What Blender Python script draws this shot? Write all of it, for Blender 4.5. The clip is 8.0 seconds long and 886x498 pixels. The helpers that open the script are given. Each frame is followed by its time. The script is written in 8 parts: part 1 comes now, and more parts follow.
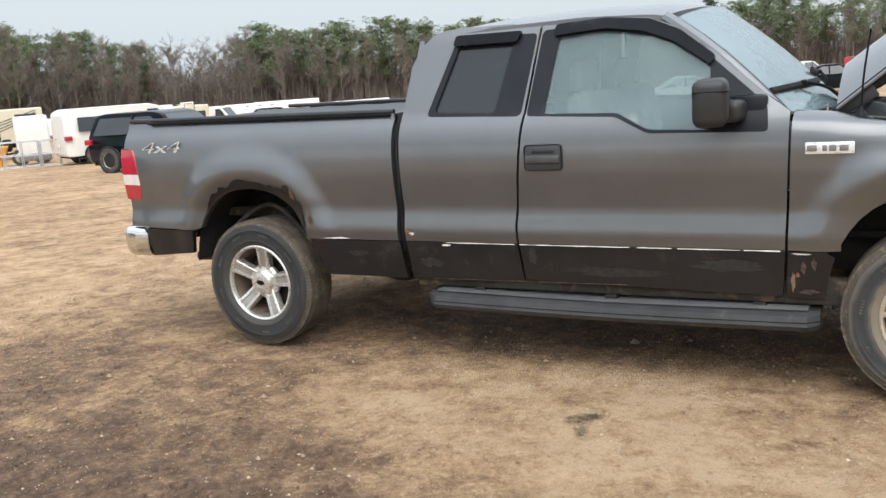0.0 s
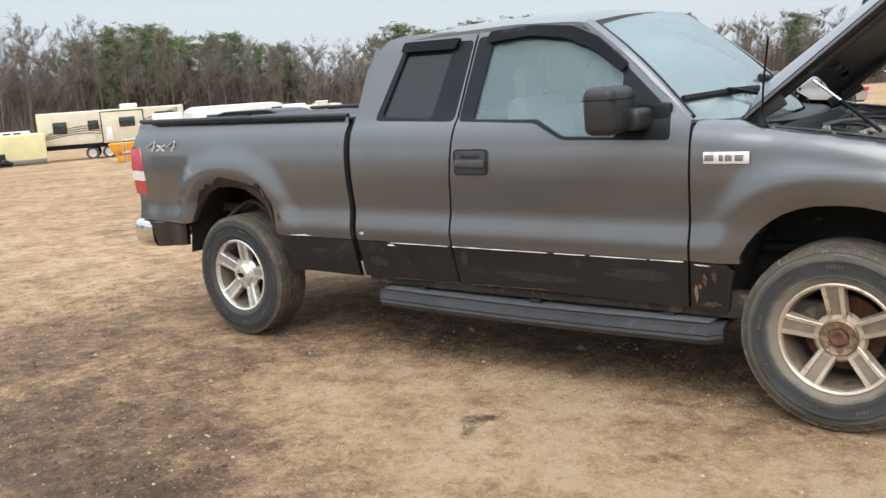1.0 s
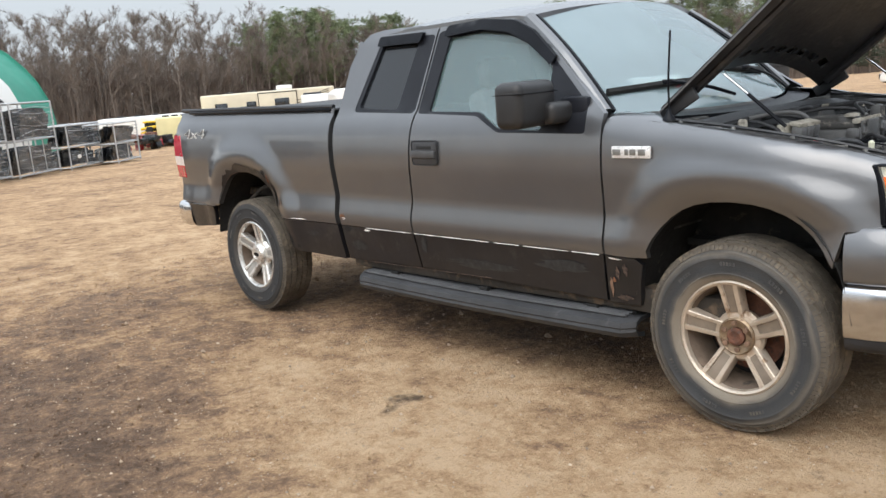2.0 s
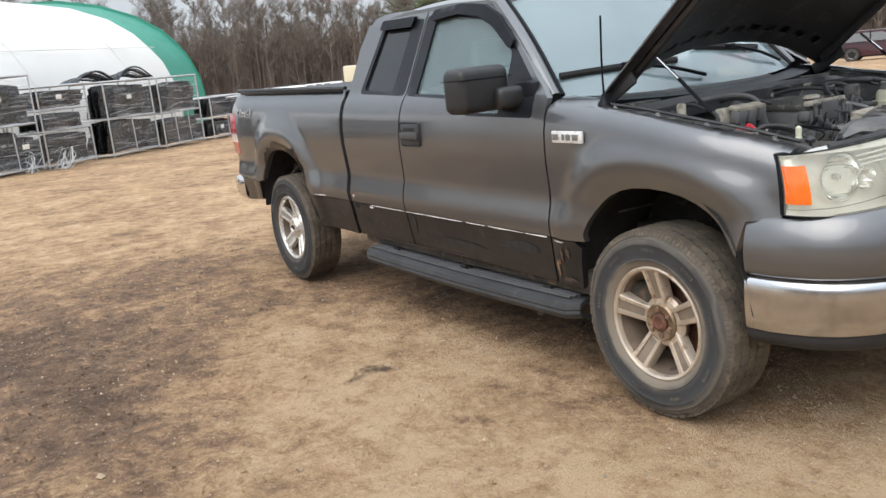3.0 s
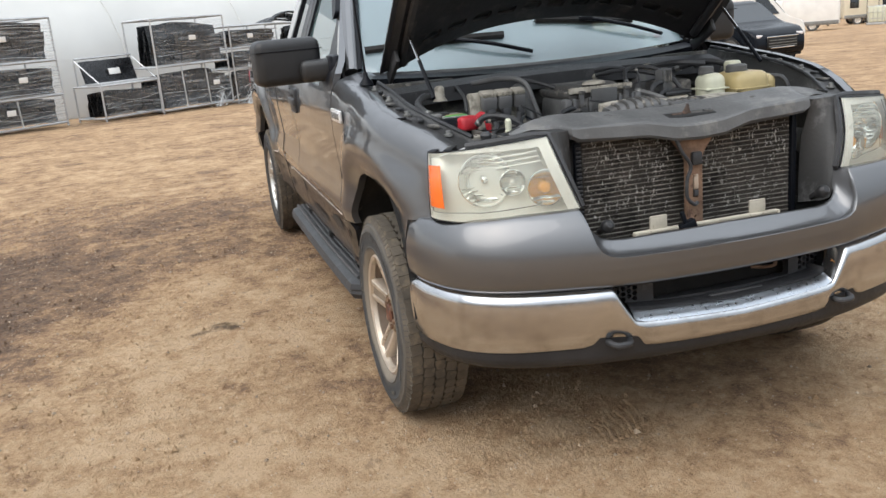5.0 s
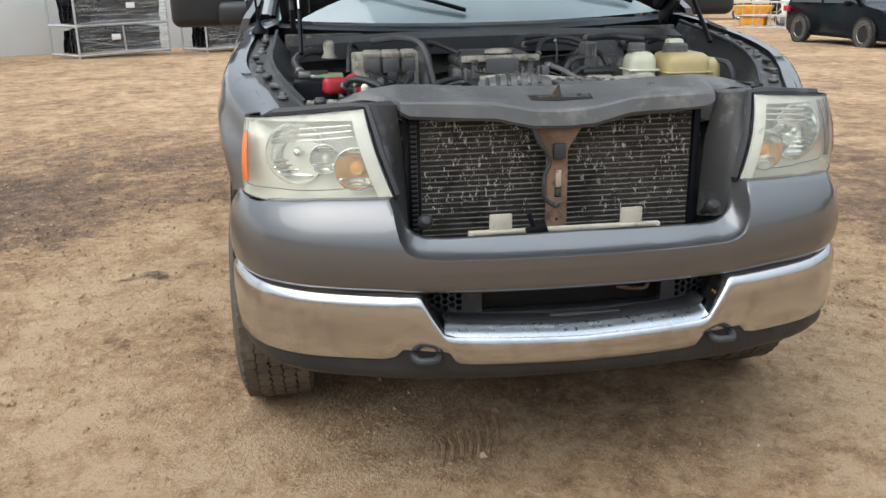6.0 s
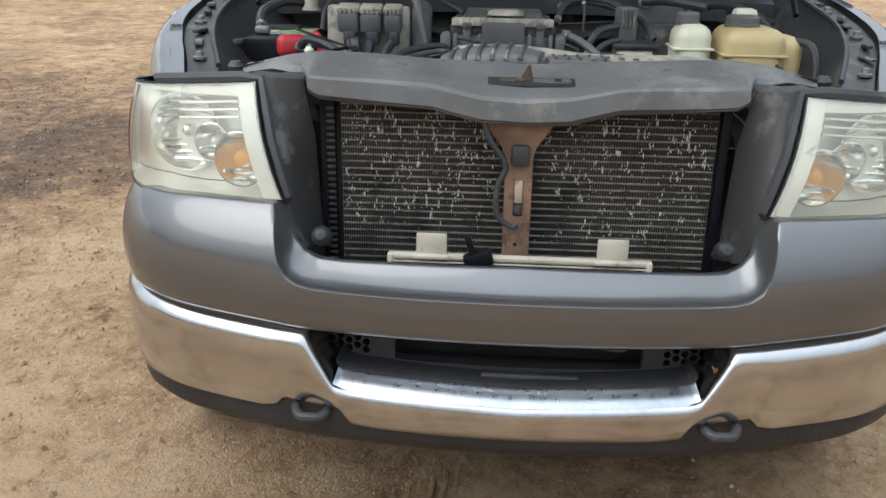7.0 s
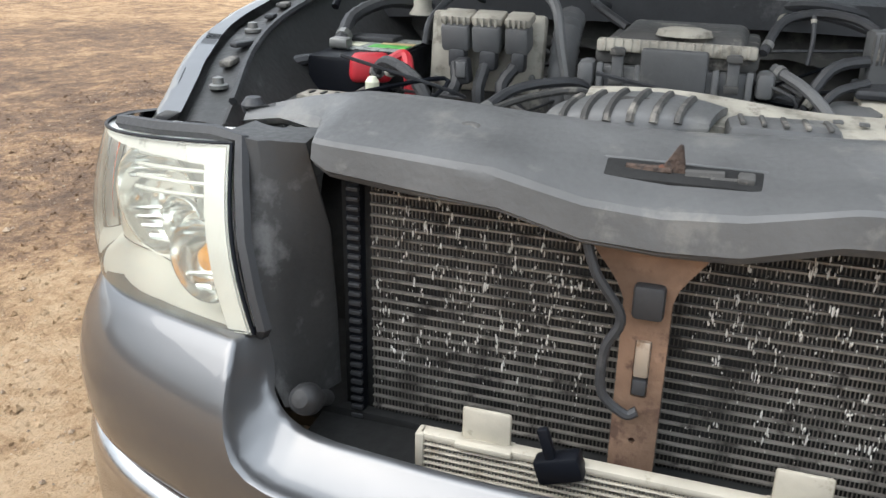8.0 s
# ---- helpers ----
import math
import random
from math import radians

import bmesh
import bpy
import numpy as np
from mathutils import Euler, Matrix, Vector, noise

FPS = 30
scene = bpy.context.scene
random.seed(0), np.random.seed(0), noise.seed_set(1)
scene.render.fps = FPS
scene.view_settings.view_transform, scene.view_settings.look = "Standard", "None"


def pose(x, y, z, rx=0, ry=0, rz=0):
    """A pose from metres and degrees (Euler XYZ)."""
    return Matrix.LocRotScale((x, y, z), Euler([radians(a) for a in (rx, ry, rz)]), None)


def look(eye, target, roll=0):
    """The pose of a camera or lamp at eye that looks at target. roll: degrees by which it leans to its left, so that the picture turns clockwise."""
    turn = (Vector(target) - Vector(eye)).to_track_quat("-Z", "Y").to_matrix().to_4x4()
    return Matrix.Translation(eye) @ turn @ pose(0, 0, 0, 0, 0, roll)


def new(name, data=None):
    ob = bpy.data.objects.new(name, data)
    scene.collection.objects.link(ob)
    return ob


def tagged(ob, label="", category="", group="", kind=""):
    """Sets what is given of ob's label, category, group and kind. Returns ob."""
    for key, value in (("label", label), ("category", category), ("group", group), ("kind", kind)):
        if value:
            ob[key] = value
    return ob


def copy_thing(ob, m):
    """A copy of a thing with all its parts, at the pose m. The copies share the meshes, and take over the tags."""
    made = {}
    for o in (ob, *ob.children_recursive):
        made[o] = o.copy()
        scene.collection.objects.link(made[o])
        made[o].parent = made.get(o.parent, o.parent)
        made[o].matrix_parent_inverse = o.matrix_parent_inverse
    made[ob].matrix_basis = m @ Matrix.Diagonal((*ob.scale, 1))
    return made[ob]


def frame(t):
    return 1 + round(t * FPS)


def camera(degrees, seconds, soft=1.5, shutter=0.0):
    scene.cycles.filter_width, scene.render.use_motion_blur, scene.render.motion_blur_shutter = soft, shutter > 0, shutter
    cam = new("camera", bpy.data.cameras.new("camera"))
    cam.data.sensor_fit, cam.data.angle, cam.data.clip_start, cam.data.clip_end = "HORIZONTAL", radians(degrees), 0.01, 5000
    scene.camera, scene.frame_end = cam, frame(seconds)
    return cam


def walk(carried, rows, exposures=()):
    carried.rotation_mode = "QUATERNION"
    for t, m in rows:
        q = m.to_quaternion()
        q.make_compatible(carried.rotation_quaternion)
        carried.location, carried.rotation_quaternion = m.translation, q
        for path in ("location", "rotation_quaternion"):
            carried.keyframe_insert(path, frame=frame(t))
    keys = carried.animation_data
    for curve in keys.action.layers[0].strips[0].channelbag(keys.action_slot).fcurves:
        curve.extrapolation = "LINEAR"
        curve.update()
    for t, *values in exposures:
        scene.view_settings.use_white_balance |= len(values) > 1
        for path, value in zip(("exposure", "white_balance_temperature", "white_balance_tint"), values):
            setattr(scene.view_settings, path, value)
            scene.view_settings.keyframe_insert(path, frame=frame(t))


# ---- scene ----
cam = camera(53.3, 8.0)
PATH = [
    (0, (-0.089, -5.207, 1.574), (-1.025, -3.482, 1.193), -4.2),
    (0.5, (0.428, -5.034, 1.568), (-0.65, -3.391, 1.194), -4.3),
    (1, (0.905, -4.748, 1.532), (-0.293, -3.187, 1.171), -4.0),
    (1.5, (1.394, -4.471, 1.53), (0.068, -3.017, 1.175), -4.1),
    (2.8, (2.439, -3.627, 1.528), (0.804, -2.555, 1.104), -5.7),
    (3, (2.551, -3.512, 1.544), (0.888, -2.486, 1.12), -5.8),
    (3.5, (2.803, -3.083, 1.502), (1.07, -2.184, 1.067), -6.4),
    (4, (3.118, -2.61, 1.507), (1.323, -1.848, 1.063), -6.9),
    (4.5, (3.288, -2.156, 1.485), (1.454, -1.513, 1.015), -6.3),
    (5, (3.35, -1.65, 1.511), (1.489, -1.118, 1.007), -5.1),
    (5.2, (3.369, -1.437, 1.489), (1.501, -0.95, 0.965), -4.4),
    (6.3, (3.027, -0.419, 1.459), (1.133, -0.256, 0.837), -0.2),
    (6.5, (2.922, -0.26, 1.46), (1.032, -0.171, 0.811), 0.1),
    (7, (2.581, -0.056, 1.436), (0.708, -0.168, 0.745), 1.0),
    (7.5, (2.158, 0.03, 1.443), (0.329, -0.308, 0.709), 1.5),
    (8, (1.764, 0.068, 1.432), (0.005, -0.528, 0.688), 1.0),
]
walk(cam, [(t, look(eye, target, roll)) for t, eye, target, roll in PATH], [(0, 0.72, 6300, 8), (3, 0.6, 6380, 10), (5, 0.56, 6420, 10), (6.5, 0.62, 6230, 8), (7.5, 0.72, 6280, 8), (8, 0.99, 6330, 9)])

# ---- light ----
world = bpy.data.worlds.new("overcast_sky")
scene.world = world
world.use_nodes = True
wn, wl = world.node_tree.nodes, world.node_tree.links
sky = wn.new("ShaderNodeTexSky")
sky.sky_type, sky.sun_disc = "NISHITA", False
sky.sun_elevation, sky.sun_rotation = radians(50), radians(150)
sky.dust_density, sky.air_density, sky.ozone_density = 4.0, 1.0, 1.0
veil = wn.new("ShaderNodeMixRGB")
veil.inputs[0].default_value = 0.86
veil.inputs[2].default_value = (5.2, 5.55, 5.85, 1)
wl.new(sky.outputs[0], veil.inputs[1])
# an overcast sky is brighter overhead than at the horizon
up, split, rise, lift = wn.new("ShaderNodeTexCoord"), wn.new("ShaderNodeSeparateXYZ"), wn.new("ShaderNodeMapRange"), wn.new("ShaderNodeVectorMath")
rise.inputs["From Min"].default_value, rise.inputs["From Max"].default_value = 0.12, 1.0
rise.inputs["To Min"].default_value, rise.inputs["To Max"].default_value = 0.92, 2.6
lift.operation = "SCALE"
wl.new(up.outputs["Generated"], split.inputs[0])
wl.new(split.outputs[2], rise.inputs["Value"])
wl.new(veil.outputs[0], lift.inputs[0])
wl.new(rise.outputs[0], lift.inputs["Scale"])
wl.new(lift.outputs[0], wn["Background"].inputs[0])
wn["Background"].inputs[1].default_value = 0.1
sun = new("sun", bpy.data.lights.new("sun", "SUN"))
sun.data.energy, sun.data.angle, sun.data.color = 1.1, radians(60), (1.0, 0.96, 0.9)
sun.matrix_world = look((0, 0, 50), (math.sin(radians(150)) * -40, math.cos(radians(150)) * -40, 2))

# ---- materials ----
def mat(name, base, rough=0.6, metal=0.0, vary=0.25, scale=8.0, bump=0.0, bscale=60.0, coat=0.0, second=None, smear=0.0,
        rvary=0.15, spec=0.5, csharp=0.07):
    """A procedural surface: base colour broken by two scales of noise, an optional second colour in patches, roughness wear and relief."""
    m = bpy.data.materials.new(name)
    m.use_nodes = True
    n, l = m.node_tree.nodes, m.node_tree.links
    b = n["Principled BSDF"]
    tc = n.new("ShaderNodeTexCoord")
    big, fine = n.new("ShaderNodeTexNoise"), n.new("ShaderNodeTexNoise")
    for q, s, d in ((big, scale, 4), (fine, bscale, 6)):
        q.inputs["Scale"].default_value, q.inputs["Detail"].default_value = s, d
        l.new(tc.outputs["Object"], q.inputs["Vector"])
    dark = tuple(c * (1 - vary) for c in base)
    light = tuple(min(1, c * (1 + vary)) for c in base)
    ramp = n.new("ShaderNodeValToRGB")
    ramp.color_ramp.elements[0].position, ramp.color_ramp.elements[1].position = 0.3, 0.7
    ramp.color_ramp.elements[0].color, ramp.color_ramp.elements[1].color = (*dark, 1), (*light, 1)
    l.new(big.outputs[0], ramp.inputs[0])
    col = ramp.outputs[0]
    if second:
        patch = n.new("ShaderNodeTexNoise")
        patch.inputs["Scale"].default_value, patch.inputs["Detail"].default_value, patch.inputs["Roughness"].default_value = scale * 1.7, 8, 0.65
        l.new(tc.outputs["Object"], patch.inputs["Vector"])
        gate = n.new("ShaderNodeValToRGB")
        gate.color_ramp.elements[0].position, gate.color_ramp.elements[1].position = 0.62 - 0.3 * smear, 0.70 - 0.2 * smear
        l.new(patch.outputs[0], gate.inputs[0])
        mix = n.new("ShaderNodeMixRGB")
        l.new(gate.outputs[0], mix.inputs[0])
        l.new(col, mix.inputs[1])
        mix.inputs[2].default_value = (*second, 1)
        col = mix.outputs[0]
    l.new(col, b.inputs["Base Color"])
    wear = n.new("ShaderNodeMapRange")
    wear.inputs["To Min"].default_value, wear.inputs["To Max"].default_value = max(0.02, rough - rvary), min(1, rough + rvary)
    l.new(fine.outputs[0], wear.inputs["Value"])
    l.new(wear.outputs[0], b.inputs["Roughness"])
    b.inputs["Metallic"].default_value = metal
    b.inputs["Specular IOR Level"].default_value = spec
    b.inputs["Coat Weight"].default_value, b.inputs["Coat Roughness"].default_value = coat, csharp
    if bump:
        h = n.new("ShaderNodeBump")
        h.inputs["Strength"].default_value, h.inputs["Distance"].default_value = bump, 0.01
        l.new(fine.outputs[0], h.inputs["Height"])
        l.new(h.outputs[0], b.inputs["Normal"])
    return m


def glass(name, tint, rough=0.02, through_it=0.8, veil_=0.05, film_col=(0.6, 0.66, 0.67), ior=1.9):
    """Thin glazing: a sharp reflection over tinted see-through with a film of dust, haze and painted glare."""
    m = bpy.data.materials.new(name)
    m.use_nodes = True
    n, l = m.node_tree.nodes, m.node_tree.links
    n.remove(n["Principled BSDF"])
    clear, shine, mix, fres = (n.new("ShaderNodeBsdf" + "Transparent"), n.new("ShaderNodeBsdfGlossy"), n.new("ShaderNodeMixShader"),
                               n.new("ShaderNodeFresnel"))
    clear.inputs[0].default_value = (*[c * through_it for c in tint], 1)
    shine.inputs["Roughness"].default_value = rough
    fres.inputs[0].default_value = ior
    film, haze, tc, dust = n.new("ShaderNodeBsdfDiffuse"), n.new("ShaderNodeMixShader"), n.new("ShaderNodeTexCoord"), n.new("ShaderNodeTexNoise")
    film.inputs[0].default_value = (*film_col, 1)
    dust.inputs["Scale"].default_value, dust.inputs["Detail"].default_value = 1.6, 3
    wipe = n.new("ShaderNodeMapRange")
    wipe.inputs["To Min"].default_value, wipe.inputs["To Max"].default_value = veil_ * 0.75, veil_ * 1.25
    l.new(tc.outputs["Object"], dust.inputs["Vector"])
    l.new(dust.outputs[0], wipe.inputs["Value"])
    l.new(wipe.outputs[0], haze.inputs[0])
    l.new(clear.outputs[0], haze.inputs[1])
    l.new(film.outputs[0], haze.inputs[2])
    l.new(fres.outputs[0], mix.inputs[0])
    l.new(haze.outputs[0], mix.inputs[1])
    l.new(shine.outputs[0], mix.inputs[2])
    l.new(mix.outputs[0], n["Material Output"].inputs[0])
    return m


M = {}
M["paint"] = mat("grey_metallic_paint", (0.152, 0.154, 0.159), 0.34, 0.75, 0.05, 3, 0, 40, coat=1.0, rvary=0.05, csharp=0.025)
M["paint"].node_tree.nodes["Principled BSDF"].inputs["Specular Tint"].default_value = (0.45, 0.45, 0.47, 1)
M["paint_low"] = mat("dark_lower_paint", (0.011, 0.011, 0.013), 0.38, 0.0, 0.3, 5, 0.05, 30, coat=0.35, second=(0.028, 0.027, 0.026), smear=0.12, spec=0.3)
M["trim"] = mat("satin_black_trim", (0.007, 0.008, 0.011), 0.4, 0, 0.25, 6, 0.05, 90, spec=0.14)
M["pillar"] = mat("blue_black_pillar_trim", (0.010, 0.011, 0.015), 0.38, 0, 0.2, 6, 0.02, 90, spec=0.25)
M["mirror_black"] = mat("black_mirror_plastic", (0.020, 0.020, 0.021), 0.45, 0, 0.25, 9, 0.08, 150)
M["badge"] = mat("pale_badge_metal", (0.82, 0.82, 0.82), 0.3, 0.35, 0.05, 20)
M["plastic"] = mat("weathered_black_plastic", (0.035, 0.036, 0.039), 0.55, 0, 0.3, 7, 0.12, 120, second=(0.075, 0.075, 0.076), smear=0.1)
M["dusty"] = mat("dusty_black_plastic", (0.068, 0.066, 0.063), 0.75, 0, 0.4, 9, 0.15, 90, second=(0.24, 0.222, 0.195), smear=0.3)
M["black"] = mat("sooty_black_metal", (0.012, 0.012, 0.012), 0.8, 0, 0.4, 6, 0.2, 50)
M["well"] = mat("dirty_black_liner", (0.014, 0.013, 0.012), 0.85, 0, 0.4, 9, 0.3, 40, second=(0.06, 0.05, 0.04), smear=0.05)
M["under"] = mat("muddy_underbody", (0.03, 0.025, 0.02), 0.85, 0, 0.5, 6, 0.4, 40, second=(0.10, 0.07, 0.045), smear=0.3)
M["chrome"] = mat("dulled_chrome", (0.56, 0.565, 0.575), 0.2, 1.0, 0.05, 5, 0.015, 60, second=(0.48, 0.48, 0.485), smear=0.25, rvary=0.07)
M["bright"] = mat("bright_chrome", (0.75, 0.75, 0.75), 0.12, 1.0, 0.05, 5)
M["rubber"] = mat("dusty_tyre_rubber", (0.05, 0.05, 0.05), 0.75, 0, 0.3, 5, 0.3, 140, second=(0.115, 0.103, 0.083), smear=0.45)
M["rubber_mud"] = mat("muddy_tread_rubber", (0.095, 0.080, 0.062), 0.9, 0, 0.3, 12, 0.3, 120, second=(0.155, 0.125, 0.09), smear=0.3)
M["alloy"] = mat("brake_dusted_alloy", (0.56, 0.485, 0.40), 0.42, 0.6, 0.2, 9, 0.08, 90, second=(0.30, 0.20, 0.13), smear=0.2)
M["alloy_clean"] = mat("cast_alloy", (0.74, 0.73, 0.70), 0.3, 0.8, 0.12, 9, 0.05, 90)
M["hub_brass"] = mat("brown_hub_metal", (0.30, 0.225, 0.15), 0.45, 0.6, 0.35, 18, 0.2, 90, second=(0.13, 0.075, 0.045), smear=0.25)
M["channel_rusty"] = mat("dusty_wheel_paint", (0.23, 0.19, 0.15), 0.5, 0.3, 0.2, 14, 0.1, 90)
M["channel_clean"] = mat("grey_wheel_paint", (0.34, 0.33, 0.31), 0.4, 0.4, 0.15, 14, 0.05, 90)
M["barrel"] = mat("brake_dust_brown", (0.16, 0.12, 0.09), 0.75, 0.2, 0.35, 9, 0.2, 60, second=(0.07, 0.055, 0.045), smear=0.3)
M["rust"] = mat("rusty_steel", (0.15, 0.065, 0.04), 0.85, 0.2, 0.5, 22, 0.5, 90, second=(0.08, 0.05, 0.04), smear=0.3)
M["rust_tan"] = mat("brown_rusted_bracket", (0.24, 0.15, 0.1), 0.8, 0.2, 0.35, 14, 0.3, 90, second=(0.12, 0.07, 0.05), smear=0.25)
M["rust_edge"] = mat("flaking_rust", (0.19, 0.085, 0.042), 0.9, 0, 0.5, 40, 0.6, 120, second=(0.07, 0.04, 0.03), smear=0.4)
M["rust_dark"] = mat("dark_brown_rust", (0.075, 0.05, 0.038), 0.9, 0, 0.5, 40, 0.6, 120, second=(0.04, 0.03, 0.026), smear=0.4)
M["white_strip"] = mat("chipped_white_strip", (0.75, 0.74, 0.72), 0.5, 0, 0.1, 12, 0, 60, second=(0.2, 0.18, 0.16), smear=0.05)
M["red_lens"] = mat("red_tail_lens", (0.42, 0.01, 0.03), 0.12, 0, 0.15, 20, 0, 60, coat=1)
M["clear_lens"] = mat("milky_clear_lens", (0.75, 0.68, 0.66), 0.15, 0, 0.1, 20, 0, 60, coat=1)
M["amber"] = mat("amber_lens", (0.95, 0.16, 0.01), 0.2, 0, 0.1, 20, 0, 60, coat=1)
M["amber_bulb"] = mat("amber_bulb_glass", (1.0, 0.40, 0.02), 0.15, 0, 0.1, 20, coat=1)
M["reflector"] = mat("silvered_reflector", (0.9, 0.91, 0.9), 0.12, 0.95, 0.06, 9)
M["lamp_shell"] = mat("pale_lamp_housing", (0.90, 0.90, 0.87), 0.3, 0.2, 0.06, 9, rvary=0.05)
# bluish cab films: dust, with pale sky reflection painted into their colour
M["belt_glass"] = glass("window_glass", (0.8, 0.9, 0.9), veil_=0.19, film_col=(0.50, 0.72, 0.75), ior=1.7)
M["shield_glass"] = glass("windshield_glass", (0.6, 0.74, 0.78), veil_=0.30, film_col=(0.56, 0.74, 0.80))
M["dark_glass"] = glass("tinted_window_glass", (0.1, 0.11, 0.13), through_it=0.12, veil_=0.06, film_col=(0.30, 0.34, 0.40), ior=1.6)
M["lens"] = glass("hazed_lamp_lens", (0.95, 0.96, 0.9), 0.06, 0.98, 0.15, (0.96, 0.96, 0.84), 1.45)
M["seat"] = mat("grey_seat_cloth", (0.2, 0.2, 0.21), 0.9, 0, 0.2, 9, 0.2, 120)
M["cover"] = mat("black_vinyl_cover", (0.018, 0.018, 0.02), 0.5, 0, 0.3, 9, 0.15, 60)
M["fin"] = mat("dull_radiator_tube", (0.215, 0.20, 0.178), 0.5, 0.3, 0.5, 14, 0.1, 90, second=(0.05, 0.045, 0.04), smear=0.3)
M["finer"] = mat("dark_fin", (0.105, 0.094, 0.082), 0.8, 0.1, 0.5, 5, second=(0.03, 0.028, 0.026), smear=0.3)
M["speck"] = mat("pale_splash", (0.62, 0.6, 0.56), 0.8, 0, 0.25, 60)
M["dusty_dark"] = mat("dusty_dark_plastic", (0.112, 0.113, 0.114), 0.52, 0, 0.25, 6, 0.12, 90, second=(0.165, 0.162, 0.154), smear=0.22)
M["dusty_black"] = mat("dust_dulled_black_plastic", (0.034, 0.034, 0.034), 0.5, 0, 0.3, 5, 0.12, 90, second=(0.11, 0.11, 0.11), smear=0.2)
M["beige"] = mat("aged_beige_metal", (0.5, 0.46, 0.38), 0.6, 0.1, 0.15, 12, 0.1, 90, second=(0.3, 0.26, 0.2), smear=0.15)
M["beige_dirty"] = mat("dirty_beige_plastic", (0.34, 0.318, 0.27), 0.75, 0, 0.3, 14, 0.15, 90, second=(0.2, 0.185, 0.155), smear=0.3)
M["hood_in"] = mat("dark_hood_underside", (0.028, 0.028, 0.03), 0.5, 0.1, 0.35, 5, 0.1, 40, second=(0.055, 0.053, 0.05), smear=0.25)
M["sticker"] = mat("worn_sticker", (0.3, 0.32, 0.3), 0.5, 0, 0.4, 60, second=(0.05, 0.05, 0.05), smear=0.4)
M["green"] = mat("green_label_stripe", (0.1, 0.4, 0.08), 0.5, 0, 0.3, 60)
M["red_plastic"] = mat("faded_red_plastic", (0.42, 0.02, 0.03), 0.45, 0, 0.25, 16)
M["milky"] = mat("milky_plastic", (0.62, 0.62, 0.48), 0.4, 0, 0.12, 12)
M["yellowed"] = mat("yellowed_plastic", (0.5, 0.4, 0.2), 0.4, 0, 0.15, 10)
M["bay"] = mat("dusty_engine_bay", (0.088, 0.085, 0.078), 0.8, 0, 0.4, 8, 0.2, 60, second=(0.19, 0.178, 0.155), smear=0.25)
M["scrape_grey"] = mat("worn_grey_plastic", (0.06, 0.06, 0.062), 0.5, 0, 0.2, 12, 0.05, 90)
M["scuff"] = mat("grey_scuffed_paint", (0.018, 0.018, 0.018), 0.6, 0.0, 0.5, 30, 0.1, 90)
M["shelf"] = mat("polished_bumper_step", (0.47, 0.50, 0.54), 0.3, 1.0, 0.08, 9, 0.02, 60)
M["leaf"] = mat("orange_leaf", (0.6, 0.25, 0.06), 0.7, 0, 0.3, 60)
M["stone_brown"] = mat("brown_pebble", (0.36, 0.27, 0.19), 0.85, 0, 0.45, 4, 0.2, 60)
M["stone"] = mat("pale_stone", (0.48, 0.375, 0.27), 0.85, 0, 0.35, 30)
M["alloy_dull"] = mat("dull_aluminium", (0.25, 0.25, 0.24), 0.5, 0.7, 0.3, 14, 0.1, 90)

# ---- building tools ----
import functools

from mathutils.geometry import delaunay_2d_cdt


def mesh_of(name, verts, faces, material, smooth=35):
    me = bpy.data.meshes.new(name)
    me.from_pydata([tuple(map(float, v)) for v in verts], [], [tuple(map(int, f)) for f in faces])
    me.materials.append(material)
    if smooth:
        me.shade_smooth()
        me.set_sharp_from_angle(angle=radians(smooth))
    return me


def hang(name, me, parent, label=""):
    ob = new(name, me)
    ob.parent = parent
    if label:
        ob["label"] = label
    return ob


def part(name, bm, material, parent, label="", smooth=35):
    """One bmesh as one mesh object under a thing or a part."""
    me = bpy.data.meshes.new(name)
    bmesh.ops.recalc_face_normals(bm, faces=bm.faces)
    bm.to_mesh(me)
    bm.free()
    me.materials.append(material)
    if smooth:
        me.shade_smooth()
        me.set_sharp_from_angle(angle=radians(smooth))
    return hang(name, me, parent, label)


def thing(name, label, category, at=(0, 0, 0), rz=0.0, group="", kind=""):
    ob = new(name)
    ob.matrix_basis = pose(*at, 0, 0, rz)
    return tagged(ob, label, category, group, kind)


def box(bm, c, s, bevel=0.0, rot=None, seg=2, taper=None):
    """A box of size s round c; taper scales its top in x and y."""
    made = bmesh.ops.create_cube(bm, size=1.0)["verts"]
    for v in made:
        k = taper if taper and v.co.z > 0 else (1, 1)
        v.co = Vector((v.co.x * s[0] * k[0], v.co.y * s[1] * k[1], v.co.z * s[2]))
    if bevel:
        edges = list({e for v in made for e in v.link_edges})
        made = list({v for f in bmesh.ops.bevel(bm, geom=edges, offset=bevel, segments=seg, affect="EDGES", profile=0.5)["faces"] for v in f.verts}
                    | {v for v in made if v.is_valid})
    m = Matrix.Translation(c) @ (rot.to_4x4() if rot else Matrix())
    for v in made:
        v.co = m @ v.co
    return made


def turn(ax, deg):
    return Matrix.Rotation(radians(deg), 4, ax)


def boxed(name, c, s, material, parent, bevel=0.008, rot=None, label="", taper=None, seg=2):
    bm = bmesh.new()
    box(bm, c, s, bevel, rot, seg, taper)
    return part(name, bm, material, parent, label)


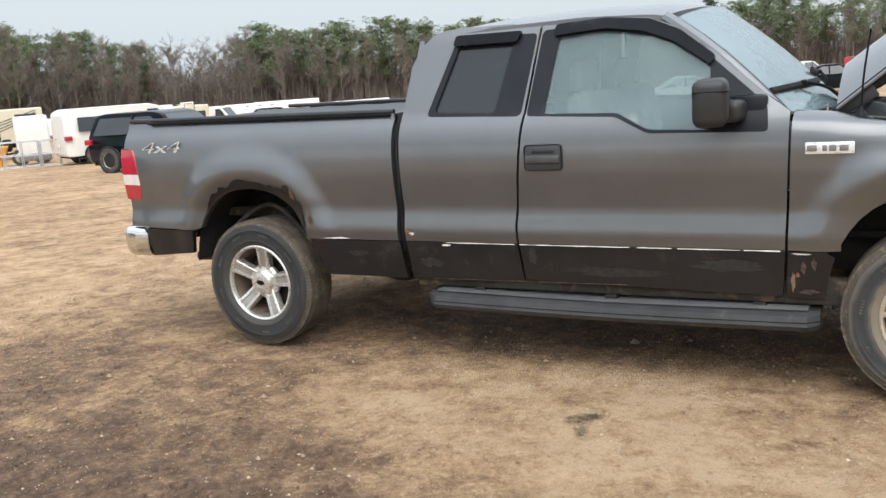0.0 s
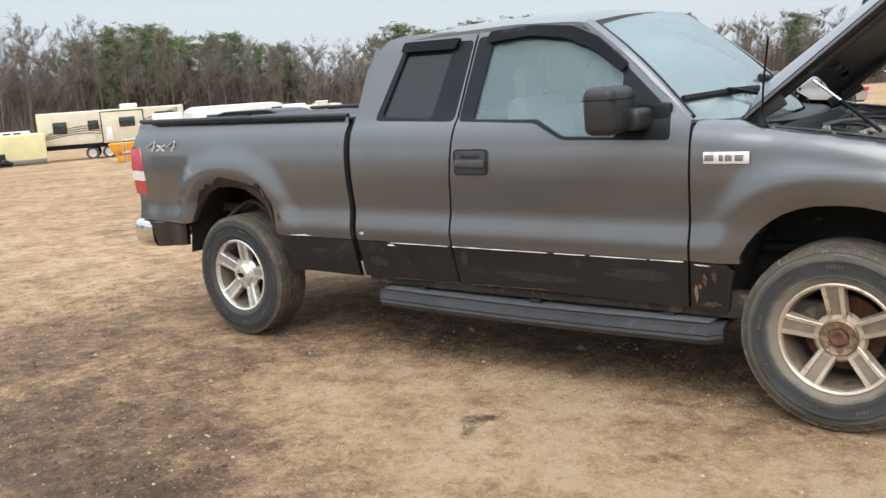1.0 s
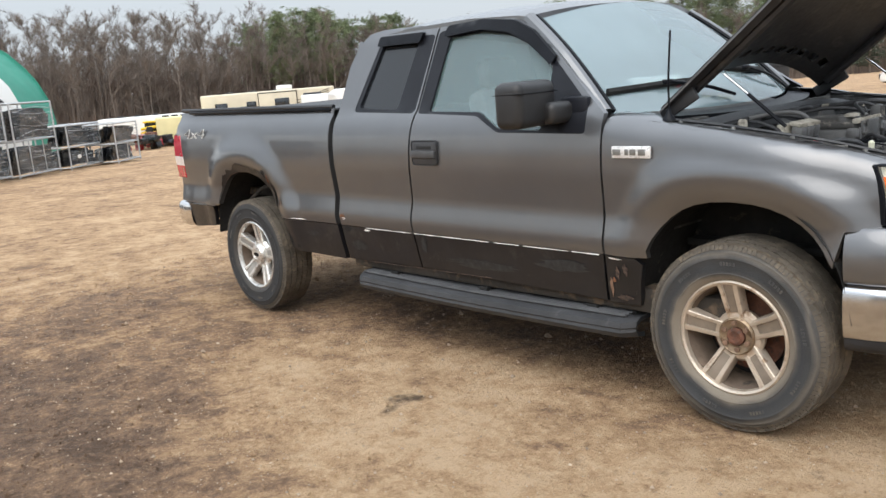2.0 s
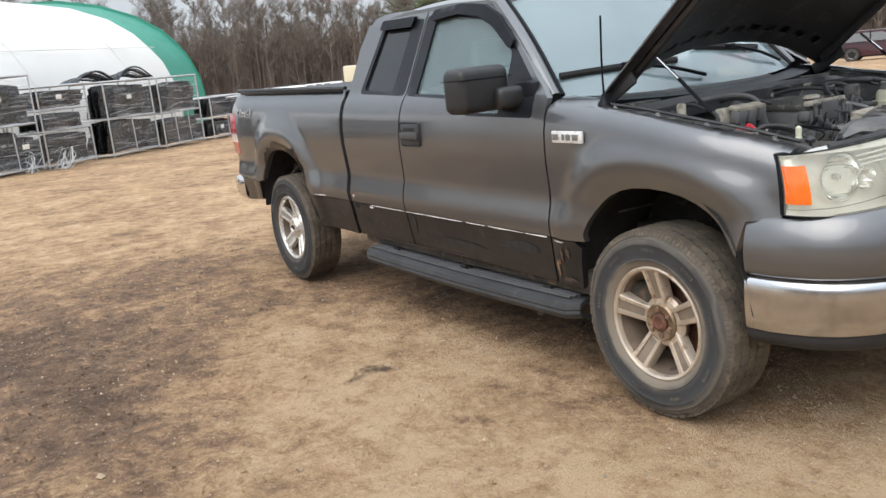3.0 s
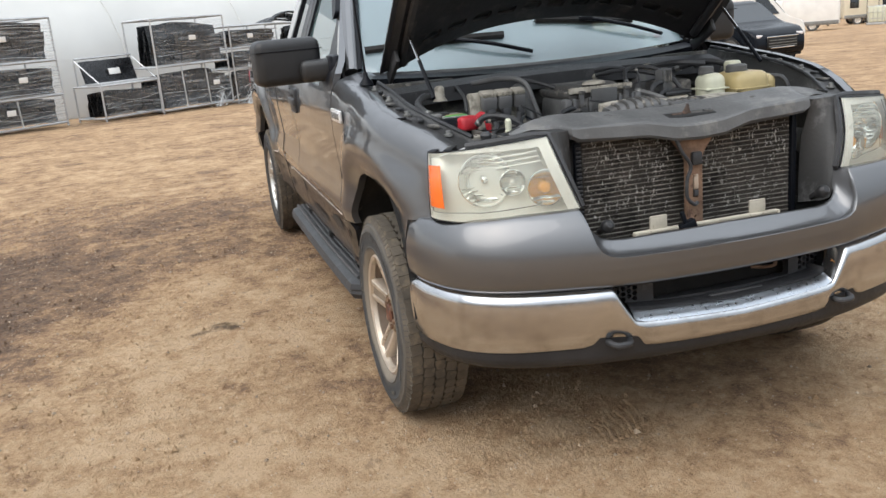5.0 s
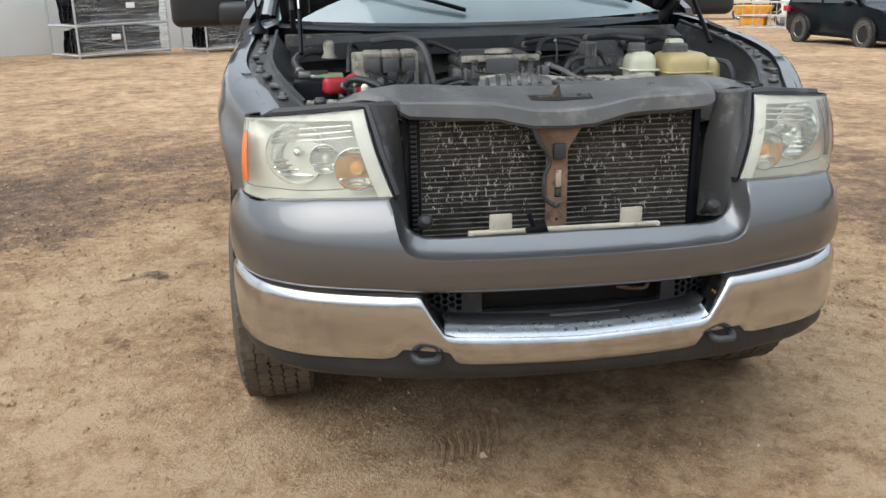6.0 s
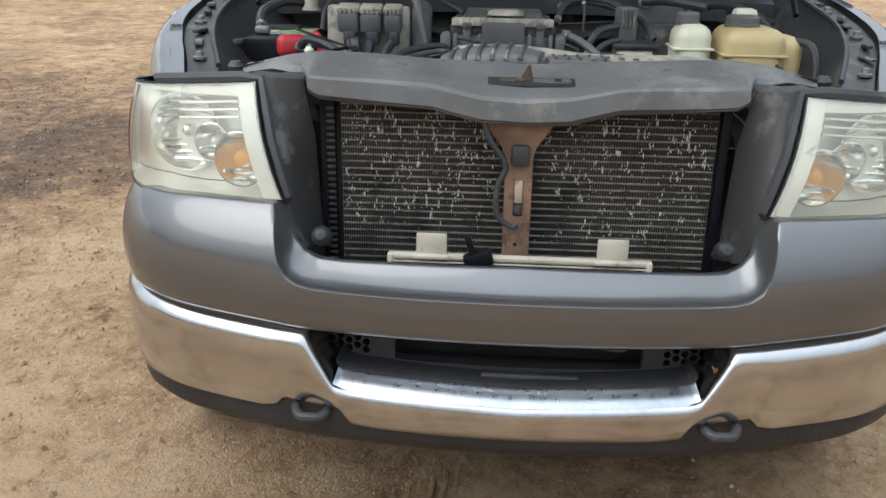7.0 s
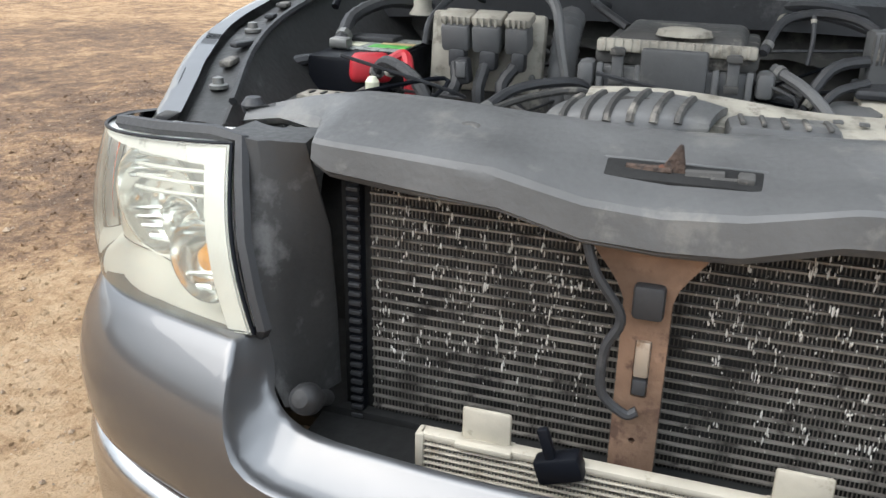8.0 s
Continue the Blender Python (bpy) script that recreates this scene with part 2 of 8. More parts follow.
def spline(pts, n=8):
    """A smooth run of points through the given ones."""
    p = [Vector(q) for q in pts]
    p = [2 * p[0] - p[1], *p, 2 * p[-1] - p[-2]]
    out = []
    for i in range(1, len(p) - 2):
        a, b, c, d = p[i - 1:i + 3]
        for k in range(n):
            t = k / n
            out.append(0.5 * ((2 * b) + (c - a) * t + (2 * a - 5 * b + 4 * c - d) * t * t + (3 * b - a - 3 * c + d) * t ** 3))
    return out + [p[-2]]


def sweep(bm, path, r, seg=8, flat=1.0, rib=0.0):
    """A tube along path; r may be one radius or one per point."""
    rings = []
    side = None
    for i, c in enumerate(path):
        d = (path[min(i + 1, len(path) - 1)] - path[max(i - 1, 0)]).normalized()
        if side is None:
            side = d.cross(Vector((0, 0, 1)) if abs(d.z) < 0.9 else Vector((1, 0, 0))).normalized()
        side = (side - d * side.dot(d)).normalized()
        up = d.cross(side)
        rr = r[i] if isinstance(r, (list, tuple)) else r
        rr *= 1 + rib * (i % 2)
        rings.append([bm.verts.new(c + side * math.cos(a) * rr + up * math.sin(a) * rr * flat) for a in (2 * math.pi * k / seg for k in range(seg))])
    for a, b in zip(rings, rings[1:]):
        for k in range(seg):
            bm.faces.new((a[k], a[(k + 1) % seg], b[(k + 1) % seg], b[k]))
    bm.faces.new(rings[0][::-1])
    bm.faces.new(rings[-1])
    return bm


def hose(name, pts, r, material, parent, seg=8, n=6, rib=0.0, label="", flat=1.0):
    bm = bmesh.new()
    sweep(bm, spline(pts, n) if len(pts) > 2 else [Vector(p) for p in pts], r, seg, flat, rib)
    return part(name, bm, material, parent, label)


def lathe(bm, profile, seg=32, m=Matrix(), closed=False, caps=True):
    """Turns (radius, height) pairs round local z, then places them by m."""
    rings = [[bm.verts.new(m @ Vector((r * math.cos(2 * math.pi * k / seg), r * math.sin(2 * math.pi * k / seg), h))) for k in range(seg)]
             for r, h in profile]
    pairs = list(zip(rings, rings[1:])) + ([(rings[-1], rings[0])] if closed else [])
    for a, b in pairs:
        for k in range(seg):
            bm.faces.new((a[k], a[(k + 1) % seg], b[(k + 1) % seg], b[k]))
    if caps and not closed:
        for ring in (rings[0], rings[-1]):
            bm.faces.new(ring)
    return bm


def inside(poly, pts):
    poly, pts = np.asarray(poly), np.asarray(pts)
    x, y = pts[:, 0], pts[:, 1]
    odd = np.zeros(len(pts), bool)
    for (x1, y1), (x2, y2) in zip(poly, np.roll(poly, -1, 0)):
        if y1 != y2:
            odd ^= ((y1 > y) != (y2 > y)) & (x < (x2 - x1) * (y - y1) / (y2 - y1) + x1)
    return odd


def dense(poly, step):
    out = []
    for a, b in zip(poly, poly[1:] + poly[:1]):
        k = max(1, round(math.dist(a, b) / step))
        out += [(a[0] + (b[0] - a[0]) * i / k, a[1] + (b[1] - a[1]) * i / k) for i in range(k)]
    return out


def rounded(poly, r, n=4):
    """Cuts each corner of a polygon with a small arc."""
    out = []
    for i, p in enumerate(poly):
        p, a, b = Vector(p), Vector(poly[i - 1]), Vector(poly[(i + 1) % len(poly)])
        k = min(r, (a - p).length * 0.45, (b - p).length * 0.45)
        s, e = p + (a - p).normalized() * k, p + (b - p).normalized() * k
        out += [tuple((1 - t) ** 2 * s + 2 * t * (1 - t) * p + t * t * e) for t in (j / n for j in range(n + 1))]
    return out


def sheet(outline, holes, place, step, fold, thick_dir):
    """A curved panel: the flat outline with holes, meshed and laid on the surface place(u, v); its edges fold inwards."""
    loops = [dense(outline, step)] + [dense(h, step) for h in holes]
    pts, edges = [], []
    for lp in loops:
        k = len(pts)
        pts += lp
        edges += [(k + i, k + (i + 1) % len(lp)) for i in range(len(lp))]
    rim = np.array(pts)
    (u0, v0), (u1, v1) = rim.min(0), rim.max(0)
    gu, gv = np.meshgrid(np.arange(u0 + step / 2, u1, step), np.arange(v0 + step / 2, v1, step))
    g = np.stack([gu.ravel(), gv.ravel()], 1)
    if len(g):
        ok = inside(loops[0], g)
        for h in loops[1:]:
            ok &= ~inside(h, g)
        g = g[ok]
    if len(g):
        far = np.array([np.min((rim[:, 0] - q[0]) ** 2 + (rim[:, 1] - q[1]) ** 2) > (0.5 * step) ** 2 for q in g])
        g = g[far]
    allp = [Vector(p) for p in pts] + [Vector(p) for p in g]
    v2, _, f2, *_ = delaunay_2d_cdt(allp, edges, [], 0, 1e-6)
    cen = np.array([[sum(v2[i].x for i in f) / 3, sum(v2[i].y for i in f) / 3] for f in f2])
    ok = inside(loops[0], cen)
    for h in loops[1:]:
        ok &= ~inside(h, cen)
    faces = [tuple(f) for f, o in zip(f2, ok) if o]
    verts = [Vector(place(p.x, p.y)) for p in v2]
    if fold:
        used = {}
        for f in faces:
            for a, b in zip(f, f[1:] + f[:1]):
                used[(a, b)] = used.get((a, b), 0) + 1
        back = {}
        d = Vector(thick_dir) * fold
        for (a, b) in [e for e in used if (e[1], e[0]) not in used]:
            for i in (a, b):
                if i not in back:
                    back[i] = len(verts)
                    verts.append(verts[i] + d)
            faces.append((b, a, back[a], back[b]))
    return verts, faces


def panel(name, outline, holes, place, material, parent, step=0.05, fold=0.02, inward=(0, 1, 0), label="", smooth=40):
    v, f = sheet(outline, holes, place, step, fold, inward)
    return hang(name, mesh_of(name, v, f, material, smooth), parent, label)


def grid(nu, nv, place):
    verts = [place(i / nu, j / nv) for i in range(nu + 1) for j in range(nv + 1)]
    faces = [(i * (nv + 1) + j, (i + 1) * (nv + 1) + j, (i + 1) * (nv + 1) + j + 1, i * (nv + 1) + j + 1) for i in range(nu) for j in range(nv)]
    return verts, faces


def slab(name, nu, nv, place, thick, material, parent, label="", smooth=40):
    """A curved grid sheet with a thickness vector."""
    v, f = grid(nu, nv, place)
    n, t = len(v), Vector(thick)
    v = [Vector(p) for p in v]
    w = v + [p + t for p in v]
    f2 = f + [tuple(i + n for i in q[::-1]) for q in f]
    rim = [i * (nv + 1) for i in range(nu + 1)] + [nu * (nv + 1) + j for j in range(1, nv + 1)] + \
          [i * (nv + 1) + nv for i in range(nu - 1, -1, -1)] + [j for j in range(nv - 1, 0, -1)]
    f2 += [(a, b, b + n, a + n) for a, b in zip(rim, rim[1:] + rim[:1])]
    return hang(name, mesh_of(name, w, f2, material, smooth), parent, label)

# ---- ground ----
def slope(x, y):
    """The yard is level round the truck and falls away gently behind it."""
    s = -0.77 * x + 0.64 * y - 4.0
    k = 0.5 * (s + math.sqrt(s * s + 9.0))
    return -0.0225 * min(k, 220.0)


def spaced(lo, a, b, hi, step, grow=1.22):
    mid = list(np.arange(a, b + step / 2, step))
    left, right, d = [], [], step
    while (left or [a])[-1] > lo:
        d *= grow
        left.append((left or [a])[-1] - d)
    d = step
    while (right or [b])[-1] < hi:
        d *= grow
        right.append((right or [b])[-1] + d)
    return left[::-1] + mid + right


gx, gy = spaced(-1500, -7, 3.2, 1500, 0.05), spaced(-1500, -4.2, 1.6, 1500, 0.05)


def ground_z(x, y):
    z = slope(x, y)
    if -12 < x < 8 and -10 < y < 8:
        p = Vector((x, y, 0))
        z += 0.012 * noise.noise(p * 0.9) + 0.007 * noise.noise(p * 3.1) + 0.004 * noise.noise(p * 9.0) - 0.004
        # old wheel ruts with lug marks
        for rx, ry, dx, dy, length in ((-4.6, -3.08, 0.996, 0.09, 5.2), (-4.4, -2.62, 0.99, 0.14, 3.4), (0.2, -0.42, 0.9, 0.44, 0.8)):
            u, v = (x - rx) * dx + (y - ry) * dy, (y - ry) * dx - (x - rx) * dy
            if -0.3 < u < length + 0.3 and abs(v) < 0.35:
                fade = min(1.0, max(0.0, (u + 0.3) / 0.5), max(0.0, (length + 0.3 - u) / 0.5))
                z += fade * (-0.012 * math.exp(-(v / 0.11) ** 2) + 0.006 * math.exp(-((abs(v) - 0.17) / 0.05) ** 2) + 0.006 * math.sin(u * 42 + abs(v) * 30) * math.exp(-(v / 0.12) ** 4))
        for wx, wy in ((XF_, -0.86), (XR_, -0.86), (XF_, 0.86), (XR_, 0.86)):
            z -= 0.012 * math.exp(-((x - wx) ** 2 + (y - wy) ** 2) / 0.06)
    return z


XF_, XR_ = 0.035, -3.715
gv = [(x, y, ground_z(x, y)) for x in gx for y in gy]
ny = len(gy)
gf = [(i * ny + j, (i + 1) * ny + j, (i + 1) * ny + j + 1, i * ny + j + 1) for i in range(len(gx) - 1) for j in range(ny - 1)]


def dirt():
    m = bpy.data.materials.new("packed_dirt")
    m.use_nodes = True
    n, l = m.node_tree.nodes, m.node_tree.links
    b = n["Principled BSDF"]
    geo = n.new("ShaderNodeNewGeometry")

    def tex(scale, detail=8, rough=0.6, dist=0.0):
        q = n.new("ShaderNodeTexNoise")
        q.inputs["Scale"].default_value, q.inputs["Detail"].default_value = scale, detail
        q.inputs["Roughness"].default_value, q.inputs["Distortion"].default_value = rough, dist
        l.new(geo.outputs["Position"], q.inputs["Vector"])
        return q.outputs[0]

    def ramp(src, a, b_, ca=(0, 0, 0, 1), cb=(1, 1, 1, 1)):
        q = n.new("ShaderNodeValToRGB")
        q.color_ramp.elements[0].position, q.color_ramp.elements[1].position = a, b_
        q.color_ramp.elements[0].color, q.color_ramp.elements[1].color = ca, cb
        l.new(src, q.inputs[0])
        return q.outputs[0]

    def calc(op, a, c):
        q = n.new("ShaderNodeMath")
        q.operation = op
        for k, s in enumerate((a, c)):
            if isinstance(s, (int, float)):
                q.inputs[k].default_value = s
            else:
                l.new(s, q.inputs[k])
        return q.outputs[0]

    def mixed(f, a, c):
        q = n.new("ShaderNodeMixRGB")
        for k, s in enumerate((f, a, c)):
            if isinstance(s, (int, float, tuple)):
                q.inputs[k].default_value = s
            else:
                l.new(s, q.inputs[k])
        return q.outputs[0]

    xyz = n.new("ShaderNodeSeparateXYZ")
    l.new(geo.outputs["Position"], xyz.inputs[0])

    def blob(cx, cy, rx, ry, deg=0):
        """A soft patch of its own outline, for damp, dry and painted shade."""
        c, s = math.cos(radians(deg)), math.sin(radians(deg))
        dx, dy = calc("SUBTRACT", xyz.outputs[0], cx), calc("SUBTRACT", xyz.outputs[1], cy)
        u = calc("DIVIDE", calc("ADD", calc("MULTIPLY", dx, c), calc("MULTIPLY", dy, s)), rx)
        v = calc("DIVIDE", calc("SUBTRACT", calc("MULTIPLY", dy, c), calc("MULTIPLY", dx, s)), ry)
        r = calc("ADD", calc("MULTIPLY", u, u), calc("MULTIPLY", v, v))
        return calc("SUBTRACT", 1.0, r)

    wide = tex(0.55, 6, 0.6, 0.4)
    mid = tex(2.6, 9, 0.68, 0.6)
    grit = tex(34, 8, 0.75)
    # dryness: broad, middle and small blotches, pulled down by the damp patches and painted truck shade
    dry = 0.59
    for src, k in ((wide, 0.60), (mid, 0.95), (tex(7.5, 9, 0.7, 0.4), 1.0), (grit, 0.62), (tex(120, 5, 0.8), 0.62)):
        dry = calc("ADD", dry, calc("MULTIPLY", calc("SUBTRACT", src, 0.5), k))
    for args, k in DAMP_SHADE:
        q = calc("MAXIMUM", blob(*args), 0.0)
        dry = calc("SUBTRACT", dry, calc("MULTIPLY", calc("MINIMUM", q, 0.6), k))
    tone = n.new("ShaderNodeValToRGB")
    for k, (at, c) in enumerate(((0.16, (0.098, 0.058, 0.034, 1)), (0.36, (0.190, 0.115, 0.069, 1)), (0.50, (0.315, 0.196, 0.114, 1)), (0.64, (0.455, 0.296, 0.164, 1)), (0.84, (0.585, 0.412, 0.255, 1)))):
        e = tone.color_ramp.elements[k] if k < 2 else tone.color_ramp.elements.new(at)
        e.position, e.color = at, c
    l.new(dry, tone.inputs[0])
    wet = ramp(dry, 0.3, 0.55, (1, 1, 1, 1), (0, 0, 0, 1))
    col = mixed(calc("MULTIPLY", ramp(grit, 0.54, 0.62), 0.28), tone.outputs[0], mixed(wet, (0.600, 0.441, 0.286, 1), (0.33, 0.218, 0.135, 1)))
    pale = n.new("ShaderNodeTexVoronoi")
    pale.inputs["Scale"].default_value = 38
    l.new(geo.outputs["Position"], pale.inputs["Vector"])
    specks = calc("MULTIPLY", ramp(pale.outputs["Distance"], 0.10, 0.16, (1, 1, 1, 1), (0, 0, 0, 1)), ramp(tex(9, 4), 0.46, 0.58))
    col = mixed(calc("MULTIPLY", specks, 0.6), col, (0.580, 0.432, 0.291, 1))
    crumb = n.new("ShaderNodeTexVoronoi")
    crumb.inputs["Scale"].default_value = 61
    l.new(geo.outputs["Position"], crumb.inputs["Vector"])
    crumbs = calc("MULTIPLY", ramp(crumb.outputs["Distance"], 0.14, 0.22, (1, 1, 1, 1), (0, 0, 0, 1)), ramp(tex(5, 5), 0.44, 0.58))
    col = mixed(calc("MULTIPLY", crumbs, 0.4), col, (0.13, 0.082, 0.05, 1))
    oil = calc("ADD", calc("MAXIMUM", calc("MAXIMUM", blob(-1.40, -1.57, 0.13, 0.085, 60), blob(-1.36, -1.70, 0.05, 0.11, 20)), 0.0), calc("MULTIPLY", calc("SUBTRACT", tex(9, 8, 0.7), 0.52), 3.0))
    col = mixed(calc("MULTIPLY", ramp(oil, 0.2, 0.95), 0.85), col, (0.042, 0.028, 0.019, 1))
    l.new(col, b.inputs["Base Color"])
    rg = n.new("ShaderNodeMapRange")
    rg.inputs["To Min"].default_value, rg.inputs["To Max"].default_value = 0.95, 0.72
    l.new(wet, rg.inputs["Value"])
    l.new(rg.outputs[0], b.inputs["Roughness"])
    b.inputs["Specular IOR Level"].default_value = 0.3
    h = n.new("ShaderNodeBump")
    h.inputs["Strength"].default_value, h.inputs["Distance"].default_value = 1.0, 0.05
    l.new(calc("ADD", calc("ADD", calc("MULTIPLY", calc("ADD", grit, calc("MULTIPLY", tex(120, 5, 0.8), 0.35)), 0.5), calc("MULTIPLY", tex(12, 8, 0.7), 0.6)), calc("ADD", calc("MULTIPLY", specks, 0.35), calc("MULTIPLY", crumbs, 0.25))), h.inputs["Height"])
    l.new(h.outputs[0], b.inputs["Normal"])
    return m


# damp (+) and dry (-) patches, with painted truck shade (+): (x, y, half length, half width, turn), strength
# the blob at (-1.9, 0.1) puts the truck's shade into the dirt colour
DAMP_SHADE = [((-4.5, -1.7, 2.2, 1.2, 25), 0.22), ((-3.0, -2.7, 1.5, 0.75, 8), 0.19), ((-1.7, -2.85, 1.1, 0.5, 20), 0.14), ((-1.7, -1.5, 1.5, 0.75, -4), -0.26), ((-1.2, -2.2, 1.1, 0.5, 10), -0.16), ((-1.9, 0.1, 2.5, 0.9, 0), 0.24),
        ((-10.0, -1.0, 5.0, 3.6, 10), -0.06), ((-6.9, 0.2, 1.9, 1.6, 30), -0.06), ((-4.2, -5.2, 4.2, 2.4, 45), 0.34), ((-2.9, 3.0, 3.0, 1.4, 0), 0.2), ((0.2, -2.0, 1.3, 0.8, 30), -0.2), ((0.9, 0.2, 1.1, 1.9, 0), -0.2), ((-0.3, 1.9, 2.0, 0.9, 0), -0.22)]
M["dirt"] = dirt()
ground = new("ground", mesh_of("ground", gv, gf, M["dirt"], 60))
tagged(ground, "packed brown dirt yard with damp patches and gravel", "ground", kind="structure")

# ---- pickup truck: nose towards +x, kerb side at -y ----
truck = thing("pickup_truck", "dark grey pickup truck with raised hood and rusty wheel arches", "pickup truck")
XF, XR, ZH, RT = 0.035, -3.715, 0.385, 0.402

zt = np.array([0.38, 0.46, 0.56, 0.66, 0.70, 0.74, 0.80, 0.86, 0.95, 1.05, 1.15, 1.24, 1.30, 1.335, 1.36, 1.78, 1.84, 1.90])
wt = np.array([0.925, 0.945, 0.962, 0.974, 0.983, 0.990, 0.978, 0.967, 0.976, 0.987, 0.987, 0.976, 0.957, 0.938, 0.915, 0.757, 0.72, 0.66])
zf_ = np.linspace(0.3, 2.0, 681)
wf_ = np.convolve(np.pad(np.interp(zf_, zt, wt), 6, mode="edge"), np.ones(13) / 13, "valid")


def fender_top(x):
    return float(np.interp(x, [-0.7, -0.45, -0.3, 0.0, 0.25, 0.45, 0.6, 0.75], [1.325, 1.305, 1.29, 1.255, 1.215, 1.17, 1.12, 1.06]))


def arch_ratio(x, z, front):
    xc, a, b = (XF, 0.462, 0.585) if front else (XR, 0.475, 0.62)
    zc = 0.365
    return ((abs(x - xc) / a) ** 2.4 + (max(0.0, z - zc) / b) ** 2.4) ** (1 / 2.4)


def half_width(x, z):
    w = float(np.interp(z, zf_, wf_))
    if x > 0.05:
        w -= float(np.interp(z, [0.66, 1.1], [0.05, 0.125])) * ((x - 0.05) / 0.53) ** 2
    if x > -0.4:
        w -= 0.028 * float(np.interp(x, [-0.4, 0.1], [0, 1])) * float(np.interp(z, [0.98, 1.14], [0, 1]))
    if x < -4.45:
        w -= 0.035 * ((-4.45 - x) / 0.35) ** 2
    for front, out, lip, amp in ((True, 1.44, 1.19, 0.034), (False, 1.46, 1.18, 0.044)):
        e = arch_ratio(x, z, front)
        if e < out:
            k = min(1.0, (out - e) / (out - lip))
            fade = float(np.interp(z, [0.45, 0.72, 0.92], [0.3, 0.55, 1.0]))
            w += amp * k * k * (3 - 2 * k) * fade
            if e < lip:
                w -= 0.036 * ((lip - e) / (lip - 1.0)) ** 1.4 * fade
    return w


def arch_curve(front, n=22, lo=0.45):
    """The wheel opening from its rear foot over the top to its front foot."""
    xc, a, b = (XF, 0.462, 0.585) if front else (XR, 0.475, 0.62)
    out = []
    for i in range(n + 1):
        t = math.pi * (1 - i / n)
        c, s = math.cos(t), math.sin(t)
        out.append((xc + a * math.copysign(abs(c) ** (2 / 2.4), c), 0.365 + b * abs(s) ** (2 / 2.4)))
    return [p for p in out if p[1] > lo]


def flank(sg):
    """The side surface of the body, at x along and z up."""
    return lambda x, z: (x, sg * half_width(x, z), z)


def fender_skin(sg):
    """As flank, but past the shoulder the surface rolls over to the hood opening."""
    def place(x, s):
        top = fender_top(x)
        u = s - (top - 0.13)
        if u <= 0:
            return (x, sg * half_width(x, s), s)
        w = half_width(x, top - 0.13)
        th = min(u / 0.13, 1.35)
        return (x, sg * (w - 0.115 * (1 - math.cos(th)) - max(0, u - 0.12) * 0.9), top - 0.13 + 0.13 * math.sin(min(th, math.pi / 2)))
    return place


